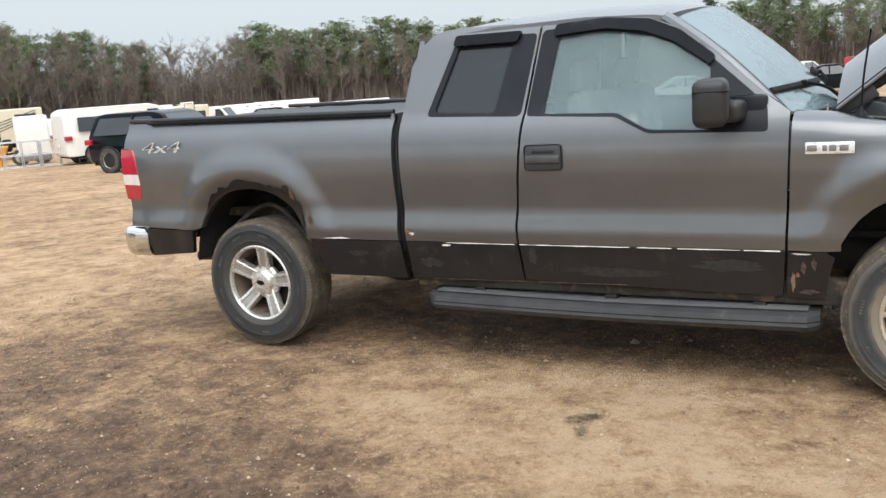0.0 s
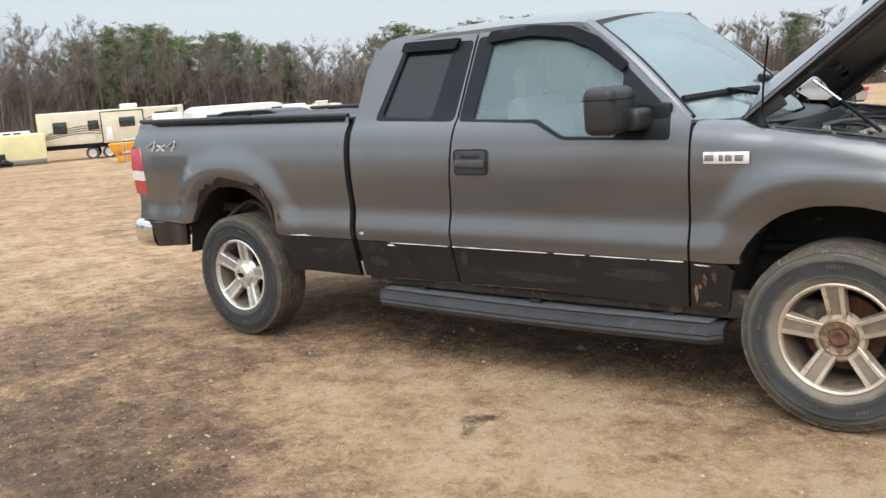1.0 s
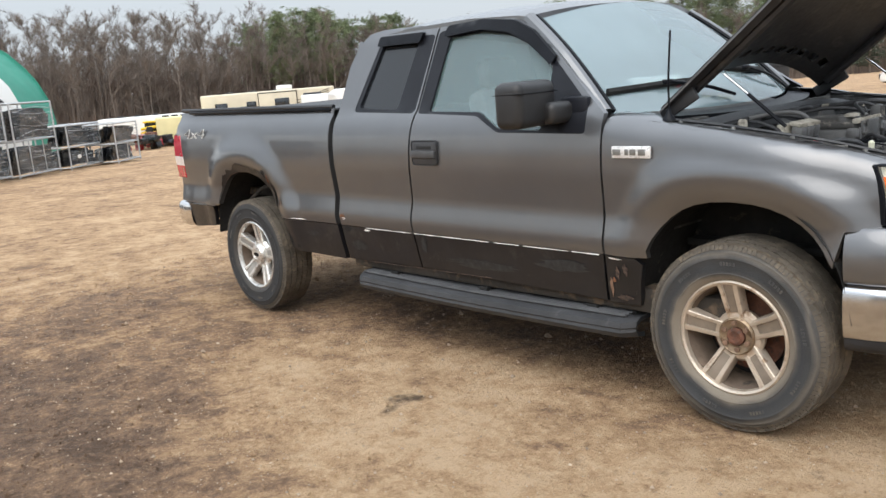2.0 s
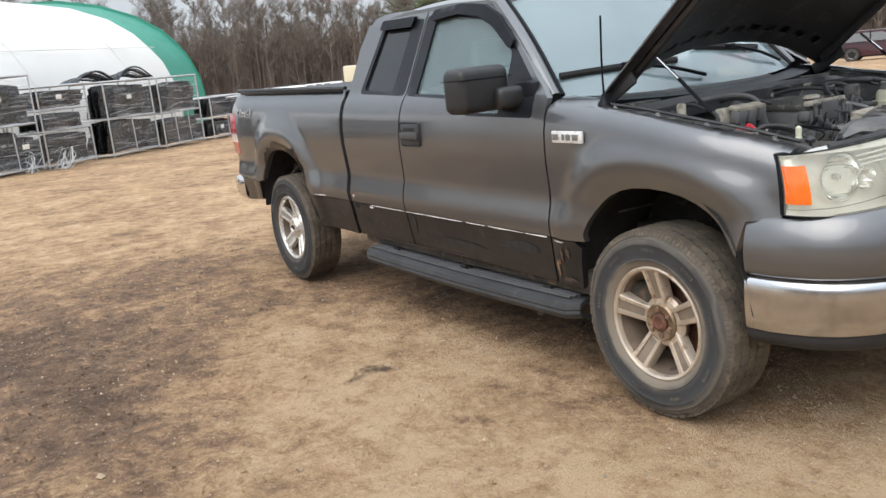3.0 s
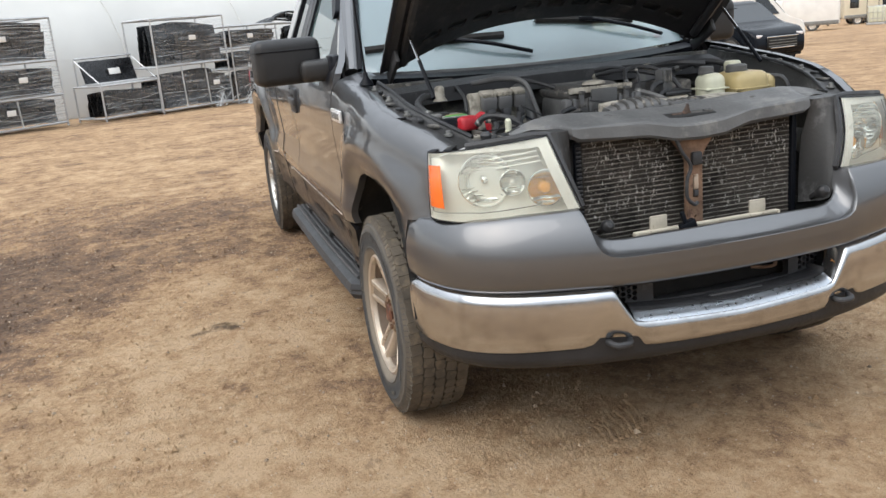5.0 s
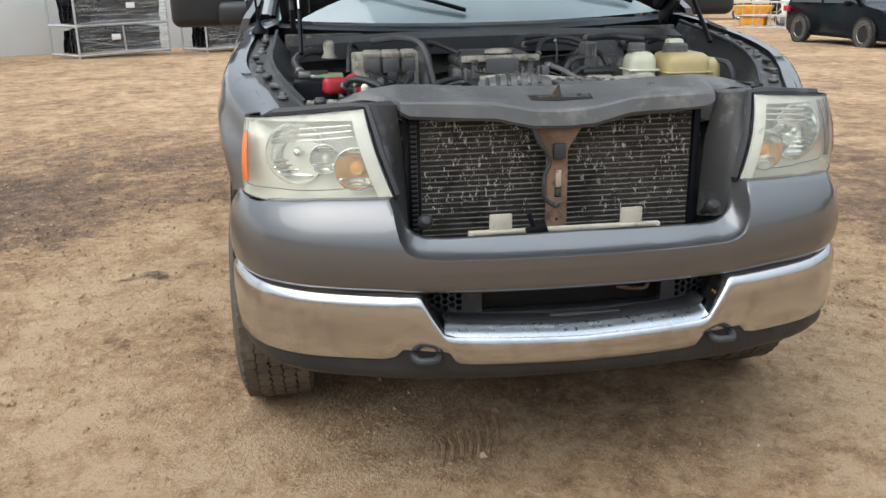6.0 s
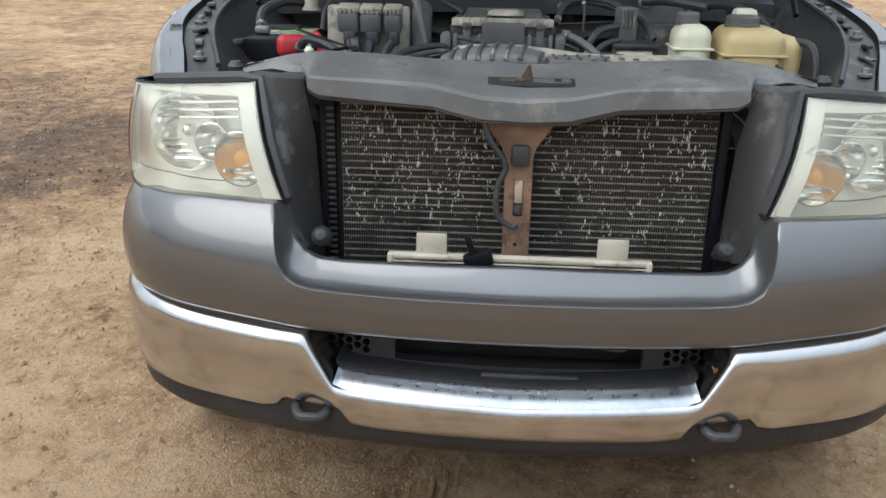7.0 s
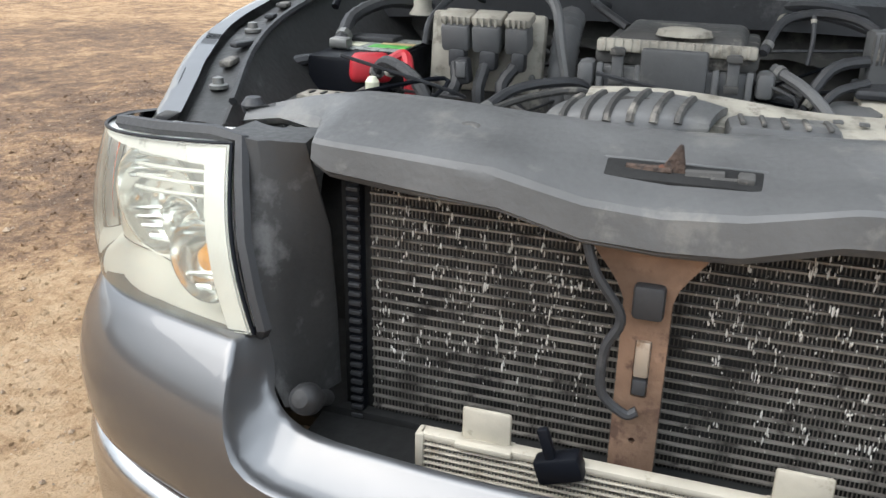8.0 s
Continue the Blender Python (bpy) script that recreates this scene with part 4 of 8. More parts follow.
        part("axle_end", bm, M["rust"], cap, "rust-red axle end")
        for i in range(6):
            bm = bmesh.new()
            lathe(bm, [(0.0, 0.06), (0.0125, 0.06), (0.0115, 0.090), (0.0, 0.092)], 6, turn("Z", 60 * i + 30) @ Matrix.Translation((0.056, 0, 0)))
            part("lug_nut", bm, M["rust_tan"], cap)
    else:
        lathe(bm, [(0.0, 0.05), (0.074, 0.05), (0.074, 0.085), (0.062, 0.100), (0.036, 0.104), (0.034, 0.100), (0.0, 0.101)], 36)
        cap = part("hub_cap", bm, M["alloy_clean"], hub, "bright centre cap with a dark oval")
        bm = bmesh.new()
        lathe(bm, [(0.0, 0.100), (0.03, 0.100), (0.029, 0.105), (0.0, 0.106)], 24, Matrix.Diagonal((1, 0.5, 1, 1)))
        part("oval_mark", bm, M["trim"], cap)
    return hub


def tyre_rubber(name, base, dust):
    """Rubber with dried dust worn into rings round the bead."""
    m = mat(name, base, 0.75, 0, 0.3, 6, 0.25, 140)
    n, l = m.node_tree.nodes, m.node_tree.links
    b = n["Principled BSDF"]
    src = b.inputs["Base Color"].links[0].from_socket
    tc, flat, dist, ns, add, rp, mx = (n.new("ShaderNodeTexCoord"), n.new("ShaderNodeVectorMath"), n.new("ShaderNodeVectorMath"), n.new("ShaderNodeTexNoise"), n.new("ShaderNodeMath"), n.new("ShaderNodeValToRGB"), n.new("ShaderNodeMixRGB"))
    flat.operation, dist.operation, add.operation = "MULTIPLY", "LENGTH", "MULTIPLY_ADD"
    flat.inputs[1].default_value = (1, 1, 0)
    ns.inputs["Scale"].default_value, ns.inputs["Detail"].default_value = 5, 7
    l.new(tc.outputs["Object"], flat.inputs[0])
    l.new(tc.outputs["Object"], ns.inputs["Vector"])
    l.new(flat.outputs[0], dist.inputs[0])
    add.inputs[1].default_value = 0.075
    l.new(ns.outputs[0], add.inputs[0])
    l.new(dist.outputs["Value"], add.inputs[2])
    for k, (at, v) in enumerate(((0.262, dust * 1.5), (0.303, dust * 1.25), (0.322, dust * 0.3), (0.340, 0.04), (0.380, dust * 0.16), (0.402, dust * 0.7), (0.414, dust * 0.3))):
        e = rp.color_ramp.elements[k] if k < 2 else rp.color_ramp.elements.new(at)
        e.position, e.color = at, (v, v, v, 1)
    l.new(add.outputs[0], rp.inputs[0])
    l.new(rp.outputs[0], mx.inputs[0])
    l.new(src, mx.inputs[1])
    mx.inputs[2].default_value = (0.235, 0.20, 0.155, 1)
    l.new(mx.outputs[0], b.inputs["Base Color"])
    return m


M["tyre_dusty"], M["tyre_black"] = tyre_rubber("dust_ringed_tyre_rubber", (0.020, 0.024, 0.029), 0.62), tyre_rubber("black_tyre_rubber", (0.016, 0.018, 0.021), 0.14)
kerb_front, kerb_rear = make_wheel(True), make_wheel(False)
kerb_front.matrix_basis = Matrix.Translation((XF, -0.862, ZH)) @ turn("X", 90) @ turn("Z", 6)
kerb_rear.matrix_basis = Matrix.Translation((XR, -0.868, ZH)) @ turn("X", 90) @ turn("Z", -10)
for src, x in ((kerb_front, XF), (kerb_rear, XR)):
    copy_thing(src, Matrix.Translation((x, 0.862, ZH)) @ turn("X", -90) @ turn("Z", 30))

# ---- running boards ----
for sg in (-1, 1):
    def board(u, v, sg=sg):
        x = -2.50 + 2.05 * u
        dip = 0.012 * math.sin(math.pi * u)
        a = [(0.80, 0.385), (0.86, 0.395), (0.965, 0.392), (1.0, 0.375), (1.008, 0.35), (0.99, 0.325), (0.94, 0.315)]
        k = v * (len(a) - 1)
        i = min(int(k), len(a) - 2)
        y = a[i][0] + (a[i + 1][0] - a[i][0]) * (k - i)
        z = a[i][1] + (a[i + 1][1] - a[i][1]) * (k - i)
        end = min(u, 1 - u)
        return (x, sg * (y - (0.05 if end < 0.001 else 0.0)), z - dip)
    rb = slab("running_board", 40, 12, board, (0, 0, -0.022), M["plastic"], truck, "black ribbed running board")
    for j in range(5):
        y = 0.85 + 0.028 * j
        hose("tread_rib", [(-2.44, sg * y, 0.399), (-1.47, sg * y, 0.387), (-0.50, sg * y, 0.399)], 0.008, M["scrape_grey"], rb, 6)
    for x in (-2.2, -1.45, -0.72):
        boxed("board_bracket", (x, sg * 0.8, 0.40), (0.06, 0.26, 0.03), M["black"], rb, 0.006)
# ---- chassis ----
for sg in (-1, 1):
    boxed("frame_rail", (-1.95, sg * 0.42, 0.50), (5.2, 0.09, 0.16), M["under"], truck, 0.01)
    hose("leaf_spring", [(-4.35, sg * 0.55, 0.52), (XR, sg * 0.55, 0.40), (-3.05, sg * 0.55, 0.50)], 0.03, M["under"], truck)
    boxed("rocker_inner", (-1.3, sg * 0.86, 0.47), (2.6, 0.12, 0.12), M["under"], truck, 0.02)
    hose("shock_absorber", [(XR - 0.2, sg * 0.6, 0.35), (XR - 0.32, sg * 0.52, 0.85)], 0.03, M["under"], truck)
hose("rear_axle", [(XR, -0.75, ZH), (XR, 0.75, ZH)], 0.05, M["under"], truck)
hose("front_axle", [(XF, -0.75, ZH), (XF, 0.75, ZH)], 0.04, M["under"], truck)
bm = bmesh.new()
lathe(bm, [(0.0, -0.14), (0.1, -0.12), (0.15, 0), (0.1, 0.12), (0.0, 0.14)], 20, Matrix.Translation((XR, 0, ZH)) @ turn("X", 90))
part("differential", bm, M["under"], truck)
hose("exhaust_pipe", [(-0.4, 0.25, 0.45), (-2.6, 0.3, 0.42), (-3.5, -0.35, 0.42), (-4.6, -0.55, 0.45)], 0.035, M["rust"], truck)
boxed("fuel_tank", (-2.2, 0.65, 0.46), (1.0, 0.4, 0.25), M["under"], truck, 0.05)
boxed("gearbox", (-0.9, 0, 0.5), (1.2, 0.4, 0.3), M["under"], truck, 0.06)

# ---- nose: bumper, lamps, radiator ----
half_plan = [(0.475, -0.938), (0.57, -0.929), (0.655, -0.906), (0.725, -0.876), (0.80, -0.821), (0.872, -0.722), (0.932, -0.57), (0.973, -0.42), (1.0, -0.22), (1.008, 0.0)]
plan = spline([(x, y, 0) for x, y in half_plan] + [(x, -y, 0) for x, y in half_plan[-2::-1]], 30)


def along(path):
    """Points and outward normals of a plan curve, at even steps."""
    out = []
    for i, p in enumerate(path):
        d = (path[min(i + 1, len(path) - 1)] - path[max(i - 1, 0)]).normalized()
        out.append((p, Vector((d.y, -d.x, 0))))
    return out


def ribbon(name, rows, material, parent, label="", pick=lambda y: True, smooth=50):
    """A skin along the nose plan: rows are functions of y that give (outset, height)."""
    verts, faces, w = [], [], len(rows)
    cols = [c for c in along(plan) if pick(c[0].y)]
    for p, nrm in cols:
        for r in rows:
            o, z = r(p.y)
            q = p + nrm * o
            verts.append((q.x, q.y, z))
    for i in range(len(cols) - 1):
        for k in range(w - 1):
            faces.append((i * w + k, (i + 1) * w + k, (i + 1) * w + k + 1, i * w + k + 1))
    return hang(name, mesh_of(name, verts, faces, material, smooth), parent, label)


def cover_top(y):
    """The inner lip of the cover: the edge of the grille opening, then the line under the lamp."""
    return float(np.interp(abs(y), [0, 0.28, 0.37, 0.42, 0.45, 0.475, 0.49, 0.502, 0.515, 0.7, 0.88, 0.945], [0.798, 0.793, 0.790, 0.793, 0.803, 0.823, 0.848, 0.878, 0.903, 0.895, 0.88, 0.868]))


def crease(y):
    """The edge where the face of the cover turns in to the opening."""
    return min(cover_top(y), float(np.interp(abs(y), [0, 0.36, 0.41, 0.44, 0.462, 0.478, 0.49, 0.503, 0.515, 0.7, 0.88, 0.945], [0.757, 0.757, 0.758, 0.764, 0.777, 0.804, 0.842, 0.885, 0.902, 0.895, 0.88, 0.868])))


def face_out(z):
    return float(np.interp(z, [0.655, 0.664, 0.68, 0.72, 0.75, 0.78, 0.81, 0.84, 0.87, 0.91], [-0.002, 0.010, 0.018, 0.023, 0.023, 0.020, 0.013, 0.001, -0.018, -0.052]))


def cover_face(v, drop=0.0):
    def row(y):
        base = 0.655 + 0.008 * (abs(y) / 0.9) ** 2
        z = base + (crease(y) - drop - base) * v
        return (face_out(z), z)
    return row


def cover_ledge(w, extra=0.0):
    """From the crease back to the lip of the opening; it dies out under the lamp."""
    def row(y):
        c, t = crease(y), cover_top(y)
        k = float(np.interp(abs(y), [0.49, 0.53], [1, 0]))
        return (face_out(c) - 0.004 - (0.012 + 0.064 * k) * w - extra, c + (t - c) * w ** 2.0 - 0.002 * k * math.sin(math.pi * min(1.0, w * 2)))
    return row


cover = ribbon("bumper_cover", [lambda y: (-0.03, 0.655), *[cover_face(k / 14, 0.003) for k in range(15)], *[cover_ledge(w) for w in (0.02, 0.1, 0.25, 0.45, 0.6, 0.75, 0.87, 0.95, 1.0)], cover_ledge(1.0, 0.012)],
               M["paint"], truck, "grey painted bumper cover", smooth=55)


def chrome_top(y):
    return float(np.interp(abs(y), [0, 0.34, 0.368, 0.40, 0.428, 0.436, 0.6, 0.95], [0.530, 0.542, 0.546, 0.60, 0.652, 0.656, 0.656, 0.66]))


def chrome_low(y):
    return float(np.interp(abs(y), [0, 0.29, 0.34, 0.36, 0.48, 0.50, 0.53, 0.8, 0.95], [0.446, 0.450, 0.455, 0.486, 0.492, 0.47, 0.462, 0.455, 0.45]))


def chrome_row(v, o):
    return lambda y: (o, chrome_low(y) + (chrome_top(y) - chrome_low(y)) * v)


bumper = ribbon("chrome_bumper", [chrome_row(0.0, -0.03), chrome_row(0.0, 0.004), chrome_row(0.05, 0.014), chrome_row(0.3, 0.021), chrome_row(0.6, 0.024), chrome_row(0.84, 0.022), chrome_row(0.9, 0.018), chrome_row(0.95, 0.010),
                                  chrome_row(0.98, 0.0), chrome_row(1.0, -0.014), chrome_row(1.0, -0.05)], M["chrome"], truck, "dull scuffed chrome front bumper", lambda y: abs(y) < 0.943)
ribbon("air_dam", [lambda y: (-0.09, 0.388), lambda y: (-0.04, 0.392), lambda y: (-0.012, 0.402), lambda y: (0.002, 0.418), lambda y: (0.006, 0.436), lambda y: (0.004, chrome_low(y) + 0.002), lambda y: (-0.06, chrome_low(y) + 0.006)],
       M["cover"], bumper, "black lower air dam", lambda y: abs(y) < 0.94)
ribbon("step_pad", [lambda y: (0.019, chrome_top(y) - 0.014), lambda y: (0.012, chrome_top(y) - 0.004), lambda y: (-0.006, chrome_top(y) + 0.007), lambda y: (-0.020, chrome_top(y) + 0.015), lambda y: (-0.028, chrome_top(y) + 0.017)], M["shelf"], bumper, "bright rolled step of the bumper notch", lambda y: abs(y) < 0.372)
ribbon("notch_deck", [lambda y: (-0.027, chrome_top(y) + 0.017), lambda y: (-0.034, chrome_top(y) + 0.022), lambda y: (-0.055, chrome_top(y) + 0.024), lambda y: (-0.10, chrome_top(y) + 0.025)], M["cover"], bumper, "black plastic deck behind the step", lambda y: abs(y) < 0.38)
boxed("deck_tab", (0.945, 0.03, 0.557), (0.012, 0.2, 0.010), M["scrape_grey"], bumper, 0.003)
# intake behind the bumper notch
hexes = []
for sg in (-1, 1):
    for i in range(5):
        for j in range(3):
            c = (sg * 0.355 + (i - 2) * 0.019, 0.598 + (j - 1) * 0.0185 + (0.009 if i % 2 else 0))
            hexes.append([(c[0] + 0.009 * math.cos(k * math.pi / 3), c[1] + 0.009 * math.sin(k * math.pi / 3)) for k in range(6)])
slot = rounded([(-0.255, 0.566), (0.265, 0.566), (0.265, 0.645), (-0.255, 0.645)], 0.008)
panel("intake_grille", [(-0.43, 0.52), (0.43, 0.52), (0.43, 0.668), (-0.43, 0.668)], [slot, *hexes], lambda y, z: (0.925 - 0.05 * (y / 0.43) ** 2, y, z), M["plastic"], bumper, 0.04, 0.03, (-1, 0, 0),
      "grey plastic intake with honeycomb ends", 30)
boxed("intake_backing", (0.82, 0, 0.6), (0.02, 0.95, 0.2), M["black"], bumper, 0.004)
boxed("intake_bar", (0.875, 0.03, 0.548), (0.05, 0.5, 0.02), M["plastic"], bumper, 0.005)
hose("cooler_line", [(0.86, 0.15, 0.60), (0.875, 0.2, 0.595), (0.875, 0.235, 0.60), (0.86, 0.24, 0.635)], 0.006, M["rust_tan"], bumper)
for sg in (-1, 1):
    hook = hose("tow_hook", [(0.90, sg * 0.385, 0.482), (0.975, sg * 0.385, 0.479), (1.005, sg * 0.398, 0.475), (1.01, sg * 0.42, 0.475), (1.005, sg * 0.442, 0.475), (0.975, sg * 0.455, 0.479), (0.90, sg * 0.455, 0.482)],
                0.0105, M["plastic"], truck, 10, 5, label="dark steel tow hook")

# ---- head lamps ----
TL, TR, BR, BL = Vector((0.582, -0.872, 1.092)), Vector((0.822, -0.552, 1.128)), Vector((0.885, -0.487, 0.903)), Vector((0.602, -0.893, 0.883))


def lamp_face(sg, d=0.0):
    """The curved front of a head lamp: u from fender to grille, v up; d metres behind it."""
    def place(u, v):
        p = BL.lerp(BR, u).lerp(TL.lerp(TR, u), v)
        p += Vector((0.79, -0.61, 0.0)) * (0.090 * math.sin(math.pi * u ** 0.74) ** 0.8 + 0.012 * math.sin(math.pi * min(1.0, max(0.0, v)))) + Vector((-d - 0.02 * v * v, 0, -0.012 * math.sin(math.pi * u) * (1 - v)))
        return (p.x, -sg * p.y, p.z)
    return place


def head_lamp(sg):
    def facing(faces):
        return faces if sg < 0 else [f[::-1] for f in faces]

    def back(u, v):
        """The housing's back wall, shallow at the fender and deep behind the bowls."""
        d = float(np.interp(u, [0, 0.1, 0.32, 0.5], [0.012, 0.03, 0.095, 0.12]))
        p = lamp_face(sg, d)(u, 0.5 + (v - 0.5) * float(np.interp(u, [0, 0.45], [0.86, 1.0])))
        return (p[0], p[1] - sg * 0.7 * d * max(0.0, 1 - u / 0.6), p[2])
    lamp = slab("head_lamp", 14, 10, lambda u, v: back(0.04 + 0.95 * u, 0.04 + 0.92 * v), (-0.01, 0, 0), M["lamp_shell"], truck, "hazed head lamp with amber side marker")
    loop = [(i / 44, 0) for i in range(44)] + [(1, i / 10) for i in range(10)] + [(1 - i / 44, 1) for i in range(44)] + [(0, 1 - i / 10) for i in range(10)]
    a, b = [lamp_face(sg, 0.0)(0.5 + (u - 0.5) * 0.985, 0.5 + (v - 0.5) * 0.985) for u, v in loop], [back(0.5 + (u - 0.5) * 0.96, 0.5 + (v - 0.5) * 0.94) for u, v in loop]
    n = len(loop)
    edge = [(0.45 - 0.05 * i, -0.012) for i in range(9)] + [(0.0, -0.012 + 0.1 * i) for i in range(11)] + [(0.02, 1.008), (0.1, 1.008)]
    c, e = [lamp_face(sg, -0.001)(u, v) for u, v in edge], [lamp_face(sg, 0.1)(u, v) for u, v in edge]
    c = [(p[0] - 0.004, p[1] + sg * 0.003, p[2]) for p in c]
    e = [(p[0] - 0.004, p[1] - sg * 0.06, p[2]) for p in e]
    hang("lamp_shell", mesh_of("lamp_shell", c + e, [(i, i + 1, i + 1 + len(edge), i + len(edge)) for i in range(len(edge) - 1)], M["trim"]), lamp, "black outer lamp shell")
    hang("lamp_rim", mesh_of("lamp_rim", a + b, [(i, (i + 1) % n, (i + 1) % n + n, i + n) for i in range(n)], M["lamp_shell"]), lamp)
    v, f = grid(44, 14, lamp_face(sg))
    ob = hang("lamp_lens", mesh_of("lamp_lens", v, facing(f), M["lens"]), lamp, "yellow-hazed clear lens")
    ob.visible_shadow = False
    bm = bmesh.new()
    sweep(bm, [Vector(lamp_face(sg, 0.004)(u, v)) for u, v in loop + loop[:1]], 0.0032, 6)
    part("lamp_seal", bm, M["trim"], lamp, "black seal")
    # rubber gasket outside the inner and upper edges
    bm = bmesh.new()
    sweep(bm, [Vector(lamp_face(sg, 0.022)(min(u, 1.0), v)) + Vector((0.6, -0.8 * sg, 0)) * max(0.0, u - 1.0) * 0.4 for u, v in [(0.42, 1.035), (0.7, 1.04), (0.93, 1.04), (1.03, 1.01), (1.04, 0.8), (1.042, 0.5), (1.042, 0.2), (1.035, 0.02), (1.0, -0.02)]], 0.011, 6)
    part("lamp_gasket", bm, M["plastic"], lamp, "black gasket round the lamp edge")
    # bright border along the inner and upper edges
    v, f = grid(3, 6, lambda u, w: lamp_face(sg, 0.004)(1.0 - 0.066 * u - 0.012 * w * u, w))
    hang("lamp_border", mesh_of("lamp_border", v, f, M["white_strip"]), lamp, "bright inner border")
    v, f = grid(8, 2, lambda u, w: lamp_face(sg, 0.006)(0.25 + 0.7 * u, 1.0 - (0.03 + 0.09 * u) * w))
    hang("lamp_border", mesh_of("lamp_border", v, f, M["white_strip"]), lamp, "bright upper border")

    def bowl(c, r, deep, bulb, kind, flutes):
        m = Matrix.Translation((c[0], sg * -c[1], c[2])) @ Vector((0.97, sg * 0.2, 0.02)).to_track_quat("Z", "Y").to_matrix().to_4x4()
        bm = bmesh.new()
        lathe(bm, [(r * 1.05, 0.0), (r * 1.05, 0.007), (r, 0.008), (r * 0.97, 0.0), (r * 0.8, -deep * 0.45), (r * 0.5, -deep * 0.85), (r * 0.2, -deep), (0.002, -deep)], 40, m, caps=False)
        ob = part("reflector_bowl", bm, M["reflector"], lamp, "silvered reflector bowl")
        bm = bmesh.new()
        lathe(bm, [(0.001, -deep), (bulb, -deep * 0.95), (bulb, -deep * 0.3), (bulb * 0.75, -deep * 0.05), (0.001, 0.002)], 20, m, caps=False)
        part("bulb", bm, M[kind], ob)
        for q in range(-flutes, flutes + 1):
            x = q * r * 0.78 / max(1, flutes)
            h = math.sqrt(max(0, (r * 0.9) ** 2 - x * x))
            dep = [-deep * max(0.0, 1 - ((x * x + (h * t) ** 2) / (r * r)) ** 0.9) + 0.002 for t in (-1, -0.5, 0, 0.5, 1)]
            if abs(x) < bulb:
                continue
            bm = bmesh.new()
            sweep(bm, [m @ Vector((h * t, x, d)) for t, d in zip((-1, -0.5, 0, 0.5, 1), dep)], 0.003, 5)
            part("reflector_flute", bm, M["reflector"], ob)
        return ob
    bowl((0.712, -0.738, 1.0), 0.083, 0.05, 0.014, "reflector", 5)
    bowl((0.760, -0.662, 0.990), 0.040, 0.03, 0.01, "lamp_shell", 2)
    bowl((0.836, -0.582, 0.974), 0.056, 0.040, 0.021, "amber_bulb", 3)
    v, f = grid(14, 8, lambda u, w: lamp_face(sg, -0.004)(0.15 * u * u + 0.001, 0.2 + 0.62 * w))
    hang("side_marker", mesh_of("side_marker", v, f, M["amber"]), lamp, "orange side marker")
    for q in range(4):
        bm = bmesh.new()
        sweep(bm, [Vector(lamp_face(sg, 0.02)(0.60 + 0.31 * t, 0.70 + 0.065 * q)) for t in (0, 0.33, 0.66, 1)], 0.003, 6)
        part("lens_rib", bm, M["lamp_shell"], lamp)
    return lamp


for sg in (-1, 1):
    head_lamp(sg)

# ---- radiator and its support ----
rad = boxed("radiator", (0.695, -0.005, 0.885), (0.03, 0.87, 0.405), M["black"], truck, 0.004, label="black radiator with bent fins and pale specks")
for i in range(25):
    z = 0.6928 + 0.0158 * i
    bm = bmesh.new()
    box(bm, (0.716, 0.008, z), (0.006, 0.80, 0.0028))
    part("radiator_tube", bm, M["fin"], rad, smooth=0)
bm = bmesh.new()
for i in range(150):
    y = -0.392 + 0.8 * i / 149
    box(bm, (0.7115, y, 0.885), (0.003, 0.0016, 0.39))
tagged(part("fin_pack", bm, M["finer"], rad, "fine dark cooling fins", 0), kind="stuff")
boxed("end_tank", (0.712, -0.415, 0.885), (0.03, 0.022, 0.39), M["trim"], rad, 0.004)
for i in range(26):
    boxed("tank_tab", (0.729, -0.413, 0.708 + 0.0142 * i), (0.008, 0.018, 0.0065), M["plastic"], rad, 0.0015)
boxed("end_tank", (0.712, 0.423, 0.885), (0.03, 0.02, 0.39), M["trim"], rad, 0.004)
rnd = random.Random(4)
sv, sf = [], []


def splash(y, z, s, st):
    """A ragged flake of dried splash standing on the fins."""
    n, k = 7, len(sv)
    sv.append((0.7222, y, z))
    for q in range(n):
        a = 2 * math.pi * q / n
        r = s * rnd.uniform(0.5, 1.3)
        sv.append((0.7204, y + r * math.cos(a), z + r * st * math.sin(a)))
    sf.extend((k, k + 1 + q, k + 1 + (q + 1) % n) for q in range(n))


for i in range(1500):
    y, z = rnd.uniform(-0.385, 0.405), 0.765 + 0.3 * rnd.random() ** 0.8
    if abs(y + 0.01) > 0.045 and rnd.random() < 0.15 + 0.8 * (0.5 + 0.5 * noise.noise(Vector((y * 6, z * 7, 1)))):
        splash(y, z, rnd.choice((0.0005, 0.0007, 0.0010)), rnd.uniform(1.2, 3.5))
for i in range(190):
    y, z = rnd.choice((rnd.uniform(-0.385, -0.06), rnd.uniform(0.04, 0.405))), 0.79 + 0.275 * rnd.random() ** 0.7
    for q in range(rnd.randint(2, 6)):
        splash(y + rnd.gauss(0, 0.003), z + rnd.gauss(0, 0.007), rnd.uniform(0.0007, 0.0017), rnd.uniform(1.5, 5.0))
bm = bmesh.new()
sk = [bm.verts.new(v) for v in sv]
for q in sf:
    bm.faces.new([sk[k] for k in q])
tagged(part("pale_specks", bm, M["speck"], rad, "pale dried splashes", 0), kind="stuff")


slab("lower_support", 4, 10, lambda u, v: (0.70 + 0.21 * u - 0.02 * abs(2 * v - 1) ** 2, (2 * v - 1) * 0.47, 0.705 - 0.01 * u), (0, 0, -0.02), M["black"], truck, "black lower radiator support")


